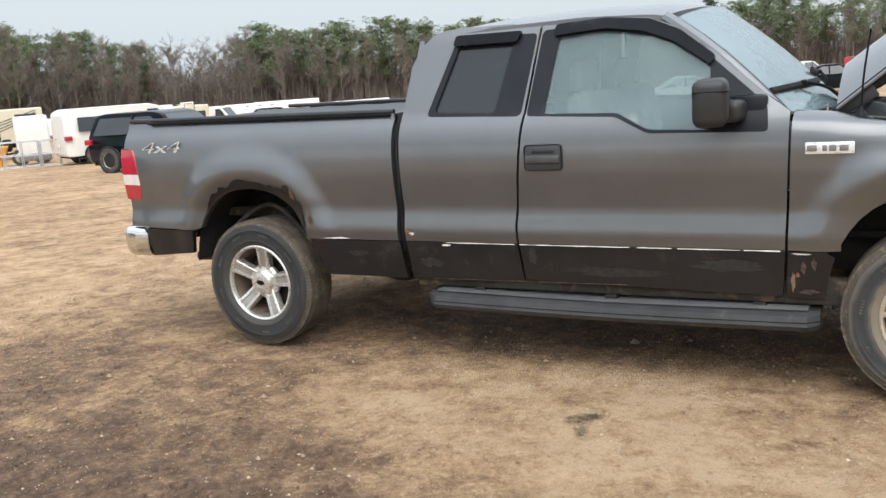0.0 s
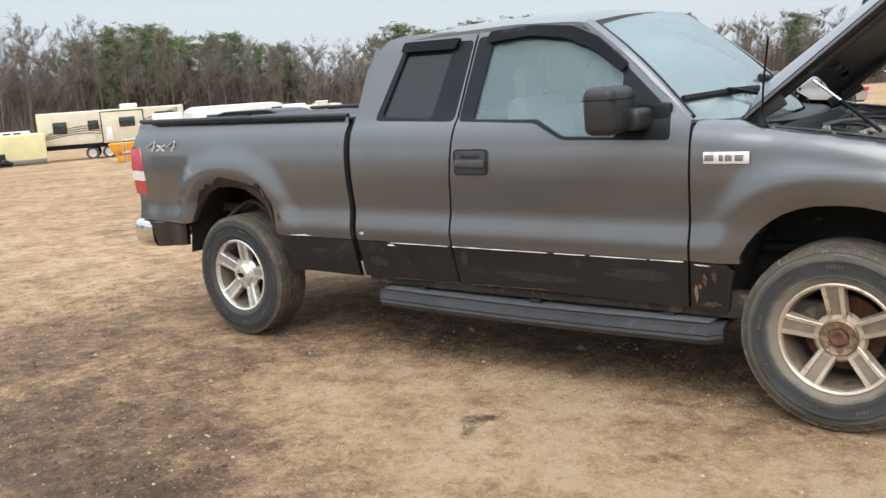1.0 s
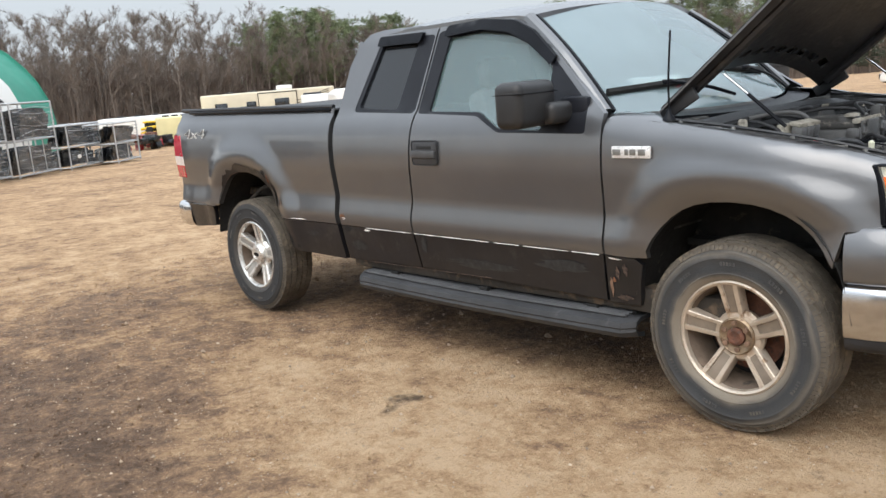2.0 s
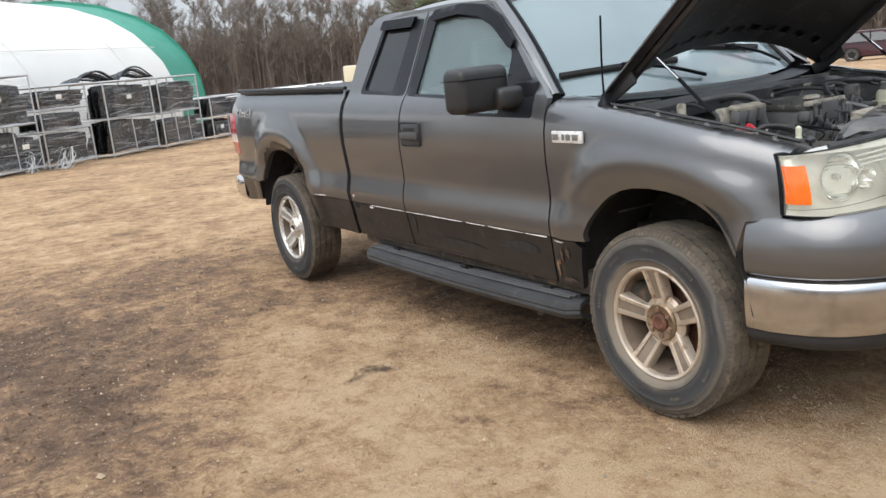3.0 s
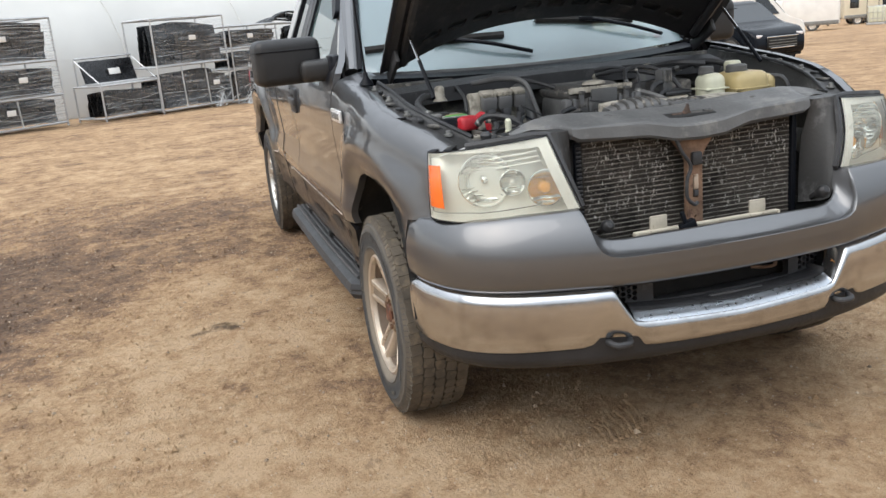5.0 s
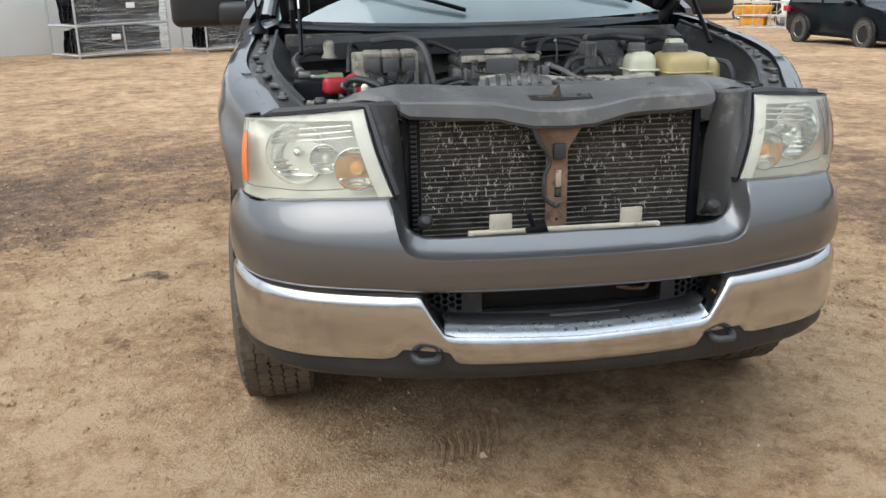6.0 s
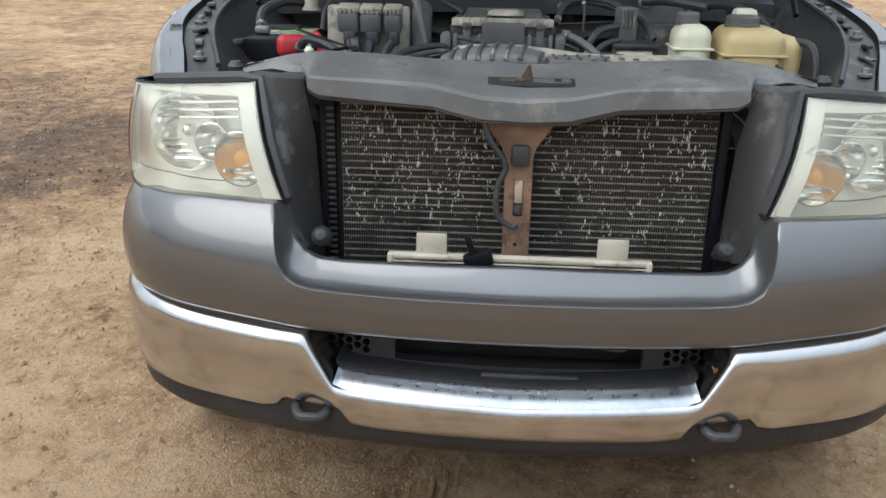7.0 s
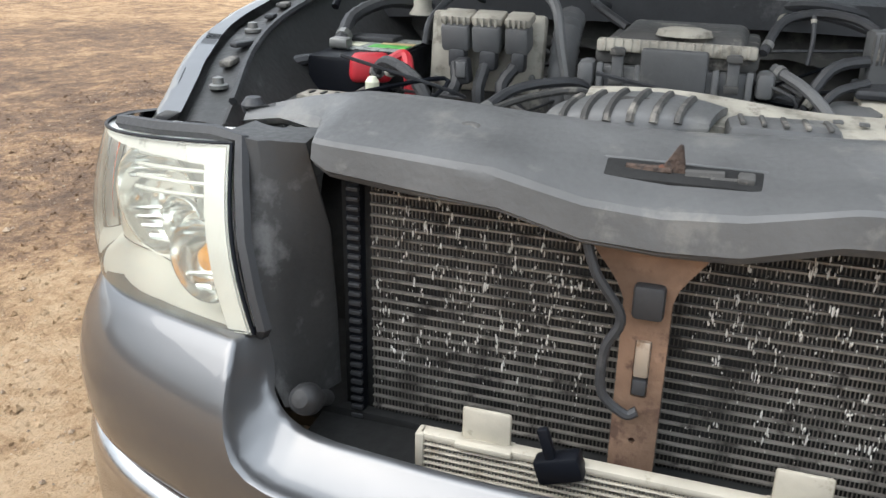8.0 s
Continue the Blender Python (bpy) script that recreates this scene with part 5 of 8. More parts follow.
def sup_crease(y):
    return float(np.interp(abs(y), [0, 0.09, 0.2, 0.44, 0.50, 0.62], [1.104, 1.110, 1.131, 1.137, 1.142, 1.128]))


def sup_low(y):
    return float(np.interp(abs(y), [0, 0.09, 0.19, 0.43, 0.47, 0.55, 0.62], [1.056, 1.060, 1.084, 1.094, 1.118, 1.13, 1.118]))


def sup_top(y):
    return float(np.interp(abs(y), [0, 0.2, 0.45, 0.52, 0.62], [1.148, 1.154, 1.168, 1.160, 1.138]))


def support(u, v):
    y = (u * 2 - 1) * 0.62
    b = 0.06 * (y / 0.62) ** 2 + 0.085 * float(np.interp(abs(y), [0.452, 0.48], [0, 1]))
    hump = 0.004 * noise.noise(Vector((y * 5, v * 3, 2)))
    t, lo, c = sup_top(y), sup_low(y), sup_crease(y)
    k = [(0.52 + 0.1 * (y / 0.62) ** 4, t - 0.035), (0.555 + 0.08 * (y / 0.62) ** 4, t - 0.004), (0.60 + 0.05 * (y / 0.62) ** 4, t), (0.68 - b * 0.3, t * 0.62 + c * 0.38), (0.77 - b * 0.9, c + 0.006), (0.794 - b, c + 0.001), (0.800 - b, c - 0.006), (0.806 - b, lo + 0.005), (0.800 - b, lo)]
    q = v * (len(k) - 1)
    i = min(int(q), len(k) - 2)
    f = q - i
    return (k[i][0] + (k[i + 1][0] - k[i][0]) * f, y, k[i][1] + (k[i + 1][1] - k[i][1]) * f + hump)


sup = slab("radiator_cover", 110, 24, support, (-0.006, 0, -0.006), M["dusty_dark"], truck, "dusty black plastic radiator cover", 25)
# no hole is cut: a flush black box paints the opening's shade
slot_ = boxed("latch_slot", (0.715, 0.012, 1.1255), (0.046, 0.185, 0.008), M["black"], sup, 0.003, turn("Y", 13), "black box painting the shaded latch opening")
boxed("slot_lip", (0.689, 0.012, 1.1325), (0.006, 0.195, 0.006), M["dusty_dark"], sup, 0.003, turn("Y", 13))
for a, b, r in (((0.71, -0.055, 1.128), (0.715, 0.0, 1.130), 0.006), ((0.715, 0.015, 1.128), (0.712, 0.06, 1.129), 0.007), ((0.72, 0.045, 1.126), (0.718, 0.085, 1.127), 0.004)):
    hose("latch_rod", [a, b], r, M["rust_dark"] if a[1] < 0 else M["dusty"], slot_, 8)
boxed("latch_plate", (0.712, 0.085, 1.129), (0.03, 0.02, 0.010), M["dusty"], slot_, 0.003)
bm = bmesh.new()
box(bm, (0.71, 0.004, 1.142), (0.016, 0.036, 0.042), 0.002, turn("X", -10), taper=(0.4, 0.12))
part("latch_hook", bm, M["rust_dark"], slot_, "rusty pointed hood latch hook")
boxed("latch_bolt", (0.712, -0.012, 1.130), (0.012, 0.010, 0.012), M["rust"], slot_, 0.003)
for y in (-0.27, 0.3):
    bm = bmesh.new()
    lathe(bm, [(0.0, 0.0), (0.018, 0.0), (0.015, 0.002), (0.008, 0.0025), (0.0, 0.001)], 14, Matrix.Translation((0.67, y, sup_top(y) - 0.011)) @ turn("Y", 13))
    part("push_pin", bm, M["dusty"], sup)
for sg in (-1, 1):
    o = [Vector((0.70, 0.575, 1.134)), Vector((0.775, 0.572, 1.138)), Vector((0.85, 0.525, 0.98)), Vector((0.872, 0.492, 0.885)), Vector((0.885, 0.445, 0.805))]
    i_ = [Vector((0.70, 0.470, 1.134)), Vector((0.765, 0.462, 1.130)), Vector((0.735, 0.446, 1.0)), Vector((0.735, 0.44, 0.88)), Vector((0.74, 0.435, 0.765))]

    def baffle(u, v, sg=sg):
        q = u * 4
        k = min(int(q), 3)
        a, b = o[k].lerp(o[k + 1], q - k), i_[k].lerp(i_[k + 1], q - k)
        p = a.lerp(b, v) + Vector((0.022 * math.sin(math.pi * v) * (1 if v < 0.6 else 0.6), 0, 0))
        return (p.x, sg * p.y, p.z)
    df = slab("air_baffle", 16, 10, baffle, (-0.004, 0, 0), M["dusty_black"], truck, "black plastic air baffle")
    bm = bmesh.new()
    lathe(bm, [(0.0, 0.026), (0.011, 0.025), (0.018, 0.019), (0.021, 0.008), (0.021, -0.004), (0.016, -0.015), (0.011, -0.026), (0.011, -0.06)], 20,
          Matrix.Translation((0.895, sg * 0.405, 0.832)) @ turn("Y", 62))
    part("rubber_stop", bm, M["mirror_black"], truck, "round rubber bump stop")
# centre bracket
br = panel("center_bracket", [(-0.098, 1.085), (0.078, 1.085), (0.07, 1.06), (0.028, 1.0), (0.022, 0.98), (0.022, 0.74), (-0.036, 0.74), (-0.036, 0.98), (-0.045, 1.0), (-0.09, 1.06)],
           [rounded([(-0.016, 0.85), (0.004, 0.85), (0.004, 0.93), (-0.016, 0.93)], 0.004), [(-0.008 + 0.005 * math.cos(k), 0.785 + 0.005 * math.sin(k)) for k in range(6)]],
           lambda y, z: (0.772 - 0.006 * ((y + 0.007) / 0.05) ** 2 + 0.012 * (z > 1.02) * ((y + 0.01) / 0.09) ** 2, y, z), M["rust_tan"], truck, 0.02, 0.022, (-1, 0, 0), "brown rusted Y-shaped centre bracket", 30)
boxed("bracket_insert", (0.772, -0.006, 0.905), (0.012, 0.018, 0.05), M["alloy"], br, 0.003)
boxed("bracket_insert", (0.772, -0.006, 0.866), (0.014, 0.018, 0.022), M["plastic"], br, 0.003)
boxed("sensor_block", (0.778, -0.005, 0.985), (0.02, 0.038, 0.045), M["plastic"], br, 0.006)
hose("bracket_cable", [(0.782, -0.09, 1.075), (0.79, -0.07, 1.02), (0.79, -0.035, 0.965), (0.792, -0.05, 0.92), (0.79, -0.05, 0.86), (0.785, -0.02, 0.83), (0.782, -0.005, 0.835)], 0.0065, M["plastic"], truck, 8, 7)
boxed("cable_end", (0.785, -0.083, 1.066), (0.012, 0.03, 0.014), M["beige"], br, 0.004, turn("X", 28))
# small oil cooler along the bottom
ck = boxed("oil_cooler", (0.832, 0.0, 0.774), (0.022, 0.55, 0.012), M["beige"], truck, 0.004, label="pale tube-and-fin oil cooler")
for k in range(5):
    boxed("cooler_tube", (0.834, 0.0, 0.764 - 0.0095 * k), (0.02, 0.54, 0.0028), M["beige"], ck, 0.001)
bm = bmesh.new()
for k in range(110):
    box(bm, (0.832, -0.265 + 0.53 * k / 109, 0.745), (0.016, 0.0016, 0.044))
part("cooler_fin_pack", bm, M["alloy_dull"], ck, smooth=0)
for y in (-0.272, 0.272):
    boxed("cooler_end", (0.834, y, 0.752), (0.024, 0.012, 0.056), M["beige"], ck, 0.003)
for y in (-0.185, 0.195):
    boxed("cooler_tab", (0.83, y, 0.80), (0.006, 0.065, 0.05), M["beige"], ck, 0.004)
    boxed("tab_foot", (0.835, y, 0.776), (0.03, 0.075, 0.008), M["beige"], ck, 0.002)
clip = boxed("plastic_clip", (0.845, -0.085, 0.775), (0.03, 0.06, 0.035), M["trim"], ck, 0.006, turn("X", 20), "black plastic clip")
boxed("clip_tail", (0.85, -0.1, 0.80), (0.012, 0.014, 0.06), M["trim"], ck, 0.003, turn("X", 18))

# ---- hood, propped open ----
HD = math.radians(38.8)
hd, hn = Vector((math.cos(HD), 0, math.sin(HD))), Vector((-math.sin(HD), 0, math.cos(HD)))


def hood_at(y, l, below=0.0):
    q = abs(y) / 0.795
    rear = max(0.0, 1 - q ** 2.3)
    crown = rear * (0.155 - 0.04 * l) - below
    p = Vector((-0.405, y, 1.302)) + hd * (l + 0.125 * rear * max(0.0, 1 - l / 1.2)) + hn * crown
    return p


slab("hood", 30, 36, lambda u, v: hood_at((v * 2 - 1) * 0.79, u * 1.22), hn * -0.008, M["paint"], truck, "grey metal hood propped open")
slots = []
for k in range(-5, 6):
    y = k * 0.115
    slots.append(rounded([(y - 0.043, 0.095), (y + 0.035, 0.085), (y + 0.046, 0.135), (y - 0.03, 0.15)], 0.014))
inner = panel("hood_frame", [(-0.77, 0.0), (0.77, 0.0), (0.76, 1.2), (-0.76, 1.2)], slots, lambda y, l: hood_at(y, l, 0.038 - 0.03 * (abs(y) > 0.75)), M["hood_in"], truck, 0.06, 0.012, tuple(hn),
              "black pressed inner hood frame with slots")
for sg in (-1, 1):
    hose("hood_rib", [hood_at(sg * 0.70, 0.05, 0.05), hood_at(sg * 0.70, 0.6, 0.055), hood_at(sg * 0.66, 1.15, 0.05)], 0.022, M["hood_in"], inner)
    rod = hose("hood_strut", [(-0.13, sg * 0.715, 1.45), (0.0, sg * 0.715, 1.345)], 0.0065, M["bright"], truck)
    hose("strut_body", [(-0.02, sg * 0.715, 1.36), (0.14, sg * 0.715, 1.225)], 0.008, M["trim"], rod)
    boxed("hood_hinge", (-0.33, sg * 0.745, 1.33), (0.2, 0.02, 0.06), M["hood_in"], truck, 0.008, turn("Y", -30))

# ---- engine bay ----
boxed("firewall", (-0.36, 0, 1.02), (0.03, 1.56, 0.48), M["bay"], truck, 0.004)
boxed("bay_floor", (0.18, 0, 0.70), (1.1, 1.3, 0.03), M["black"], truck, 0.004)
slab("cowl_ledge", 2, 16, lambda u, v: (-0.30 + 0.09 * u, (v * 2 - 1) * 0.76, 1.265 - 0.02 * u - 0.02 * (v * 2 - 1) ** 2), (0, 0, -0.06), M["plastic"], truck, "black cowl edge")
for sg in (-1, 1):
    def fender_edge(x):
        return half_width(x, fender_top(x) - 0.13) - 0.062

    def gutter(u, v, sg=sg):
        """From the fender's inner edge over a drain groove and a raised rail down into the bay."""
        x = -0.38 + 0.96 * u
        inn = float(np.interp(v, [0, 0.08, 0.2, 0.3, 0.62, 0.72, 0.80, 1.0], [-0.003, 0.010, 0.028, 0.036, 0.105, 0.112, 0.130, 0.25]))
        down = float(np.interp(v, [0, 0.08, 0.2, 0.3, 0.62, 0.72, 0.80, 1.0], [0.022, 0.046, 0.050, 0.038, 0.038, 0.028, 0.065, 0.21]))
        return (x, sg * (fender_edge(x) - inn), fender_top(x) - down + 0.004 * noise.noise(Vector((u * 14, v * 6, 4 + sg))))
    rail = slab("fender_rail", 40, 20, gutter, (0, 0, -0.006), M["dusty_black"], truck, "dusty black inner fender rail", 30)
    hose("rail_seal", [(x, sg * (fender_edge(x) - 0.112), fender_top(x) - 0.022) for x in (-0.36, -0.1, 0.15, 0.35, 0.54)], 0.007, M["plastic"], rail, 6, label="black rubber seal")
    slab("bay_side", 4, 4, lambda u, v, sg=sg: (-0.36 + 1.05 * u, sg * (0.62 - 0.05 * u), 1.10 - 0.10 * v), (0, sg * 0.01, 0), M["bay"], truck)
    rq = random.Random(30 + sg)
    for k in range(10):
        x = -0.26 + 0.082 * k
        y = sg * (fender_edge(x) - 0.070 + rq.uniform(-0.012, 0.012))
        z = fender_top(x) - 0.038
        if k % 3 == 0:
            bm = bmesh.new()
            lathe(bm, [(0.016, 0.0), (0.016, 0.006), (0.010, 0.008), (0.009, 0.018), (0.002, 0.02)], 12, Matrix.Translation((x, y, z)))
            part("rail_bolt", bm, M["alloy_dull"], rail)
        else:
            boxed("rail_clip", (x, y, z + 0.008), (rq.uniform(0.03, 0.06), rq.uniform(0.015, 0.028), rq.uniform(0.006, 0.014)), M["plastic"] if k % 2 else M["dusty"], rail, 0.004, turn("Z", rq.uniform(-25, 25)))
    # bump stop screw beside the lamp
    bm = bmesh.new()
    lathe(bm, [(0.006, 0.0), (0.006, 0.03), (0.017, 0.032), (0.02, 0.045), (0.012, 0.056), (0.002, 0.057)], 14, Matrix.Translation((0.55, sg * 0.665, 1.075)))
    part("hood_stop", bm, M["plastic"], rail, "black rubber hood stop")
eng = boxed("engine_block", (-0.08, 0.05, 0.90), (0.5, 0.62, 0.26), M["bay"], truck, 0.04)
# pressed ledge of the firewall with its shadowed recess
slab("firewall_ledge", 6, 20, lambda u, v: (-0.335 + 0.05 * u, (v * 2 - 1) * 0.72, 1.205 - 0.075 * u - 0.008 * math.sin(v * 40)), (0, 0, -0.02), M["bay"], truck, "dusty firewall ledge")
for k, y in enumerate((-0.62, -0.36, -0.12, 0.12, 0.30, 0.5)):
    boxed("firewall_pad", (-0.325, y, 1.235 - 0.01 * (k % 2)), (0.03, 0.16, 0.05), M["plastic"] if k % 2 else M["dusty"], truck, 0.008)
# battery
bat = boxed("battery", (0.085, -0.66, 1.05), (0.25, 0.175, 0.185), M["trim"], truck, 0.012, label="black car battery with red terminal cover")
boxed("battery_label", (0.06, -0.655, 1.1445), (0.15, 0.15, 0.003), M["sticker"], bat, 0.001, label="worn printed battery label")
boxed("label_stripe", (0.09, -0.62, 1.1465), (0.035, 0.08, 0.002), M["green"], bat, 0.0005)
boxed("label_stripe", (0.055, -0.615, 1.1465), (0.022, 0.07, 0.002), M["yellowed"], bat, 0.0005)
boxed("label_patch", (0.085, -0.70, 1.1465), (0.05, 0.045, 0.002), M["milky"], bat, 0.0005)
boxed("cell_cap", (0.02, -0.68, 1.15), (0.06, 0.10, 0.012), M["plastic"], bat, 0.004)
boxed("terminal", (0.13, -0.71, 1.155), (0.03, 0.04, 0.02), M["alloy_dull"], bat, 0.005)
bm = bmesh.new()
box(bm, (0.205, -0.612, 1.125), (0.055, 0.085, 0.055), 0.016, turn("Z", 20), 3, (0.8, 0.9))
part("red_cover", bm, M["red_plastic"], bat, "red terminal cover")
hose("red_lead", [(0.20, -0.58, 1.135), (0.19, -0.55, 1.15), (0.205, -0.535, 1.125), (0.21, -0.53, 1.08)], 0.011, M["red_plastic"], bat)
boxed("battery_tray", (0.29, -0.66, 1.055), (0.13, 0.20, 0.05), M["dusty"], truck, 0.012)
boxed("tray_step", (0.30, -0.655, 1.083), (0.055, 0.11, 0.012), M["beige_dirty"], truck, 0.004)
for k in range(4):
    boxed("tray_mark", (0.30, -0.69 + 0.024 * k, 1.09), (0.022, 0.006, 0.002), M["trim"], truck, 0.0)
bm = bmesh.new()
lathe(bm, [(0.014, 0.0), (0.014, 0.035), (0.011, 0.037), (0.012, 0.07), (0.006, 0.078)], 12, Matrix.Translation((0.40, -0.525, 1.07)))
part("sensor_post", bm, M["milky"], truck, "small white-based sensor")
# control module plate with three capped plugs
pcm = boxed("control_module", (0.035, -0.43, 1.14), (0.03, 0.235, 0.155), M["beige_dirty"], truck, 0.01, turn("Y", -8), "dusty grey engine control module")
for k, (ya, yb) in enumerate(((-0.508, -0.449), (-0.445, -0.386), (-0.379, -0.331))):
    y, w = (ya + yb) / 2, yb - ya
    plug = boxed("module_plug", (0.082, y, 1.178), (0.05, w, 0.055), M["dusty_dark"], pcm, 0.010, turn("Y", 12))
    boxed("plug_cap", (0.078, y, 1.213), (0.052, w + 0.003, 0.018), M["beige_dirty"], pcm, 0.006, turn("Y", 12))
    for q in range(4):
        boxed("cap_rib", (0.106, y + (q - 1.5) * w * 0.22, 1.208), (0.006, 0.005, 0.016), M["beige_dirty"], plug, 0.001)
    boxed("plug_neck", (0.09, y + 0.004, 1.135), (0.03, w * 0.6, 0.04), M["plastic"], pcm, 0.008)
    hose("plug_loom", [(0.09, y, 1.13), (0.125, y + 0.01 - 0.015 * k, 1.085), (0.13, y + 0.03 * (k - 1), 1.03), (0.10, y, 0.93)], 0.012, M["plastic"], pcm, rib=0.14)
boxed("module_box", (0.0, -0.42, 1.02), (0.10, 0.26, 0.14), M["dusty"], truck, 0.02)
for k in range(5):
    bm = bmesh.new()
    lathe(bm, [(0.0, 0.0), (0.007, 0.0), (0.006, 0.006), (0.0, 0.007)], 8, Matrix.Translation((0.062, -0.53 + 0.05 * k, 1.085 + 0.004 * k)) @ turn("Y", 90))
    part("module_screw", bm, M["alloy_dull"], pcm)
boxed("relay", (0.115, -0.455, 1.115), (0.03, 0.03, 0.05), M["plastic"], truck, 0.006, turn("X", 8))
boxed("relay_clip", (0.132, -0.455, 1.12), (0.008, 0.02, 0.03), M["dusty_dark"], truck, 0.002)
hose("ribbed_duct", [(-0.1, -0.29, 1.20), (-0.04, -0.285, 1.175), (0.02, -0.28, 1.10), (0.02, -0.28, 1.0)], 0.027, M["dusty_dark"], truck, 12, 9, rib=0.12)
# air cleaner
air = boxed("air_cleaner", (0.06, -0.055, 1.10), (0.29, 0.29, 0.13), M["dusty_dark"], truck, 0.022, label="dusty air cleaner box with a tan lid", taper=(0.95, 0.95))
lid = boxed("air_cleaner_lid", (0.045, -0.052, 1.176), (0.29, 0.275, 0.03), M["dusty"], air, 0.010)
boxed("lid_crown", (0.02, -0.05, 1.198), (0.22, 0.235, 0.024), M["dusty"], air, 0.010, taper=(0.85, 0.9))
lip = boxed("lid_lip", (0.19, -0.052, 1.195), (0.022, 0.268, 0.022), M["beige_dirty"], air, 0.005)
for k in range(17):
    boxed("lip_ridge", (0.199, -0.172 + 0.015 * k, 1.197), (0.008, 0.005, 0.021), M["beige_dirty"], lip, 0.001)
bm = bmesh.new()
lathe(bm, [(0.0, 0.0), (0.05, 0.0), (0.046, 0.010), (0.03, 0.014), (0.0, 0.015)], 24, Matrix.Translation((0.12, -0.045, 1.208)) @ Matrix.Diagonal((0.6, 1, 1, 1)))
part("lid_boss", bm, M["beige_dirty"], air)
face = boxed("box_face", (0.212, -0.05, 1.155), (0.014, 0.112, 0.085), M["dusty_dark"], air, 0.006, turn("Y", 6), "plain raised face plate")
boxed("face_arch", (0.219, -0.05, 1.112), (0.010, 0.095, 0.016), M["black"], face, 0.004)
for y in (-0.145, 0.047):
    c = boxed("lid_clip", (0.211, y, 1.165), (0.012, 0.02, 0.06), M["dusty_dark"], air, 0.003)
    boxed("clip_spring", (0.219, y, 1.188), (0.008, 0.026, 0.012), M["dusty"], c, 0.002)
    boxed("clip_foot", (0.218, y, 1.138), (0.014, 0.024, 0.012), M["dusty"], c, 0.002)
for y in (-0.175, -0.11, 0.02, 0.075):
    boxed("box_rib", (0.208, y, 1.13), (0.014, 0.012, 0.075), M["dusty_dark"], air, 0.004)
for sg in (-1, 1):
    boxed("box_ear", (0.19, -0.05 + sg * 0.15, 1.145), (0.05, 0.03, 0.045), M["dusty_dark"], air, 0.010)
# ribbed intake snorkel and the pale shroud behind the radiator cover
def snork(u, v):
    """A flat tapering duct, highest at its middle."""
    y = -0.185 + 0.225 * u
    h = 0.034 * math.sin(math.pi * min(1.0, 0.12 + u * 0.8)) ** 0.7
    a = math.pi * v
    return (0.495 - 0.075 * math.cos(a) * (0.75 + 0.25 * math.sin(math.pi * u)), y + 0.01 * math.cos(a), 1.135 + h * math.sin(a) ** 0.6 + 0.012 * u)


sn = slab("intake_snorkel", 22, 12, snork, (0, 0, -0.012), M["dusty_dark"], truck, "dusty ribbed intake snorkel")
for k in range(6):
    u = 0.12 + 0.14 * k
    hose("snorkel_rib", [Vector(snork(u, v)) + Vector((0, 0, 0.001)) for v in (0.42, 0.55, 0.7, 0.85, 0.97)], 0.006, M["dusty"], sn, 6, 4)
boxed("snorkel_window", (0.527, -0.075, 1.168), (0.03, 0.045, 0.008), M["dusty"], sn, 0.003, turn("Y", 14))
shr = slab("fan_shroud", 30, 5, lambda u, v: (0.40 + 0.12 * v - 0.09 * u * u - 0.02 * (1 - u), -0.16 + 0.66 * u, 1.158 - 0.035 * u * u - 0.018 * v + 0.006 * math.sin(u * 9)), (0, 0, -0.03), M["beige_dirty"], truck, "pale dusty fan shroud edge")
duct = boxed("shroud_duct", (0.495, 0.125, 1.135), (0.075, 0.15, 0.036), M["dusty_dark"], truck, 0.014, turn("Z", 6), "ribbed grey duct end")
for k in range(5):
    boxed("duct_rib", (0.505, 0.07 + 0.028 * k, 1.154), (0.05, 0.007, 0.006), M["dusty"], duct, 0.002, turn("Z", 6))
for k in range(7):
    boxed("shroud_mark", (0.42 - 0.012 * k, 0.2 + 0.036 * k, 1.143 - 0.003 * k), (0.012, 0.014, 0.004), M["dusty_dark"], shr, 0.001)


# fluid bottles
def bottle(name, c, s, material, label, cap_r, tip=0.0):
    ob = boxed(name, c, s, material, truck, 0.036, label=label, seg=5)
    boxed("mould_seam", (c[0], c[1], c[2] + s[2] * 0.12), (s[0] + 0.006, s[1] + 0.006, 0.006), material, ob, 0.002)
    bm = bmesh.new()
    lathe(bm, [(0.0, 0), (cap_r * 1.05, 0), (cap_r * 1.05, 0.010), (cap_r, 0.011), (cap_r, 0.026), (cap_r * 0.85, 0.031), (0.0, 0.031)], 20, Matrix.Translation((c[0] - 0.01, c[1] - s[1] * 0.1 + tip, c[2] + s[2] / 2 - 0.004)))
    part("bottle_cap", bm, M["dusty_dark"], ob, "dusty black screw cap")
    return ob


bottle("brake_bottle", (0.19, 0.438, 1.125), (0.11, 0.10, 0.16), M["milky"], "milky fluid bottle", 0.030)
tank = bottle("coolant_tank", (0.19, 0.585, 1.115), (0.18, 0.16, 0.17), M["yellowed"], "yellowed coolant tank", 0.042)
boxed("tank_side", (0.19, 0.678, 1.11), (0.13, 0.075, 0.14), M["yellowed"], tank, 0.03, seg=4)
boxed("tank_neck", (0.13, 0.585, 1.215), (0.05, 0.06, 0.05), M["milky"], tank, 0.012)
hose("overflow_hose", [(0.23, 0.695, 1.17), (0.27, 0.725, 1.16), (0.30, 0.735, 1.10), (0.31, 0.72, 1.0)], 0.010, M["plastic"], tank)
boxed("pump_block", (0.13, 0.30, 1.085), (0.10, 0.10, 0.09), M["beige"], truck, 0.012)
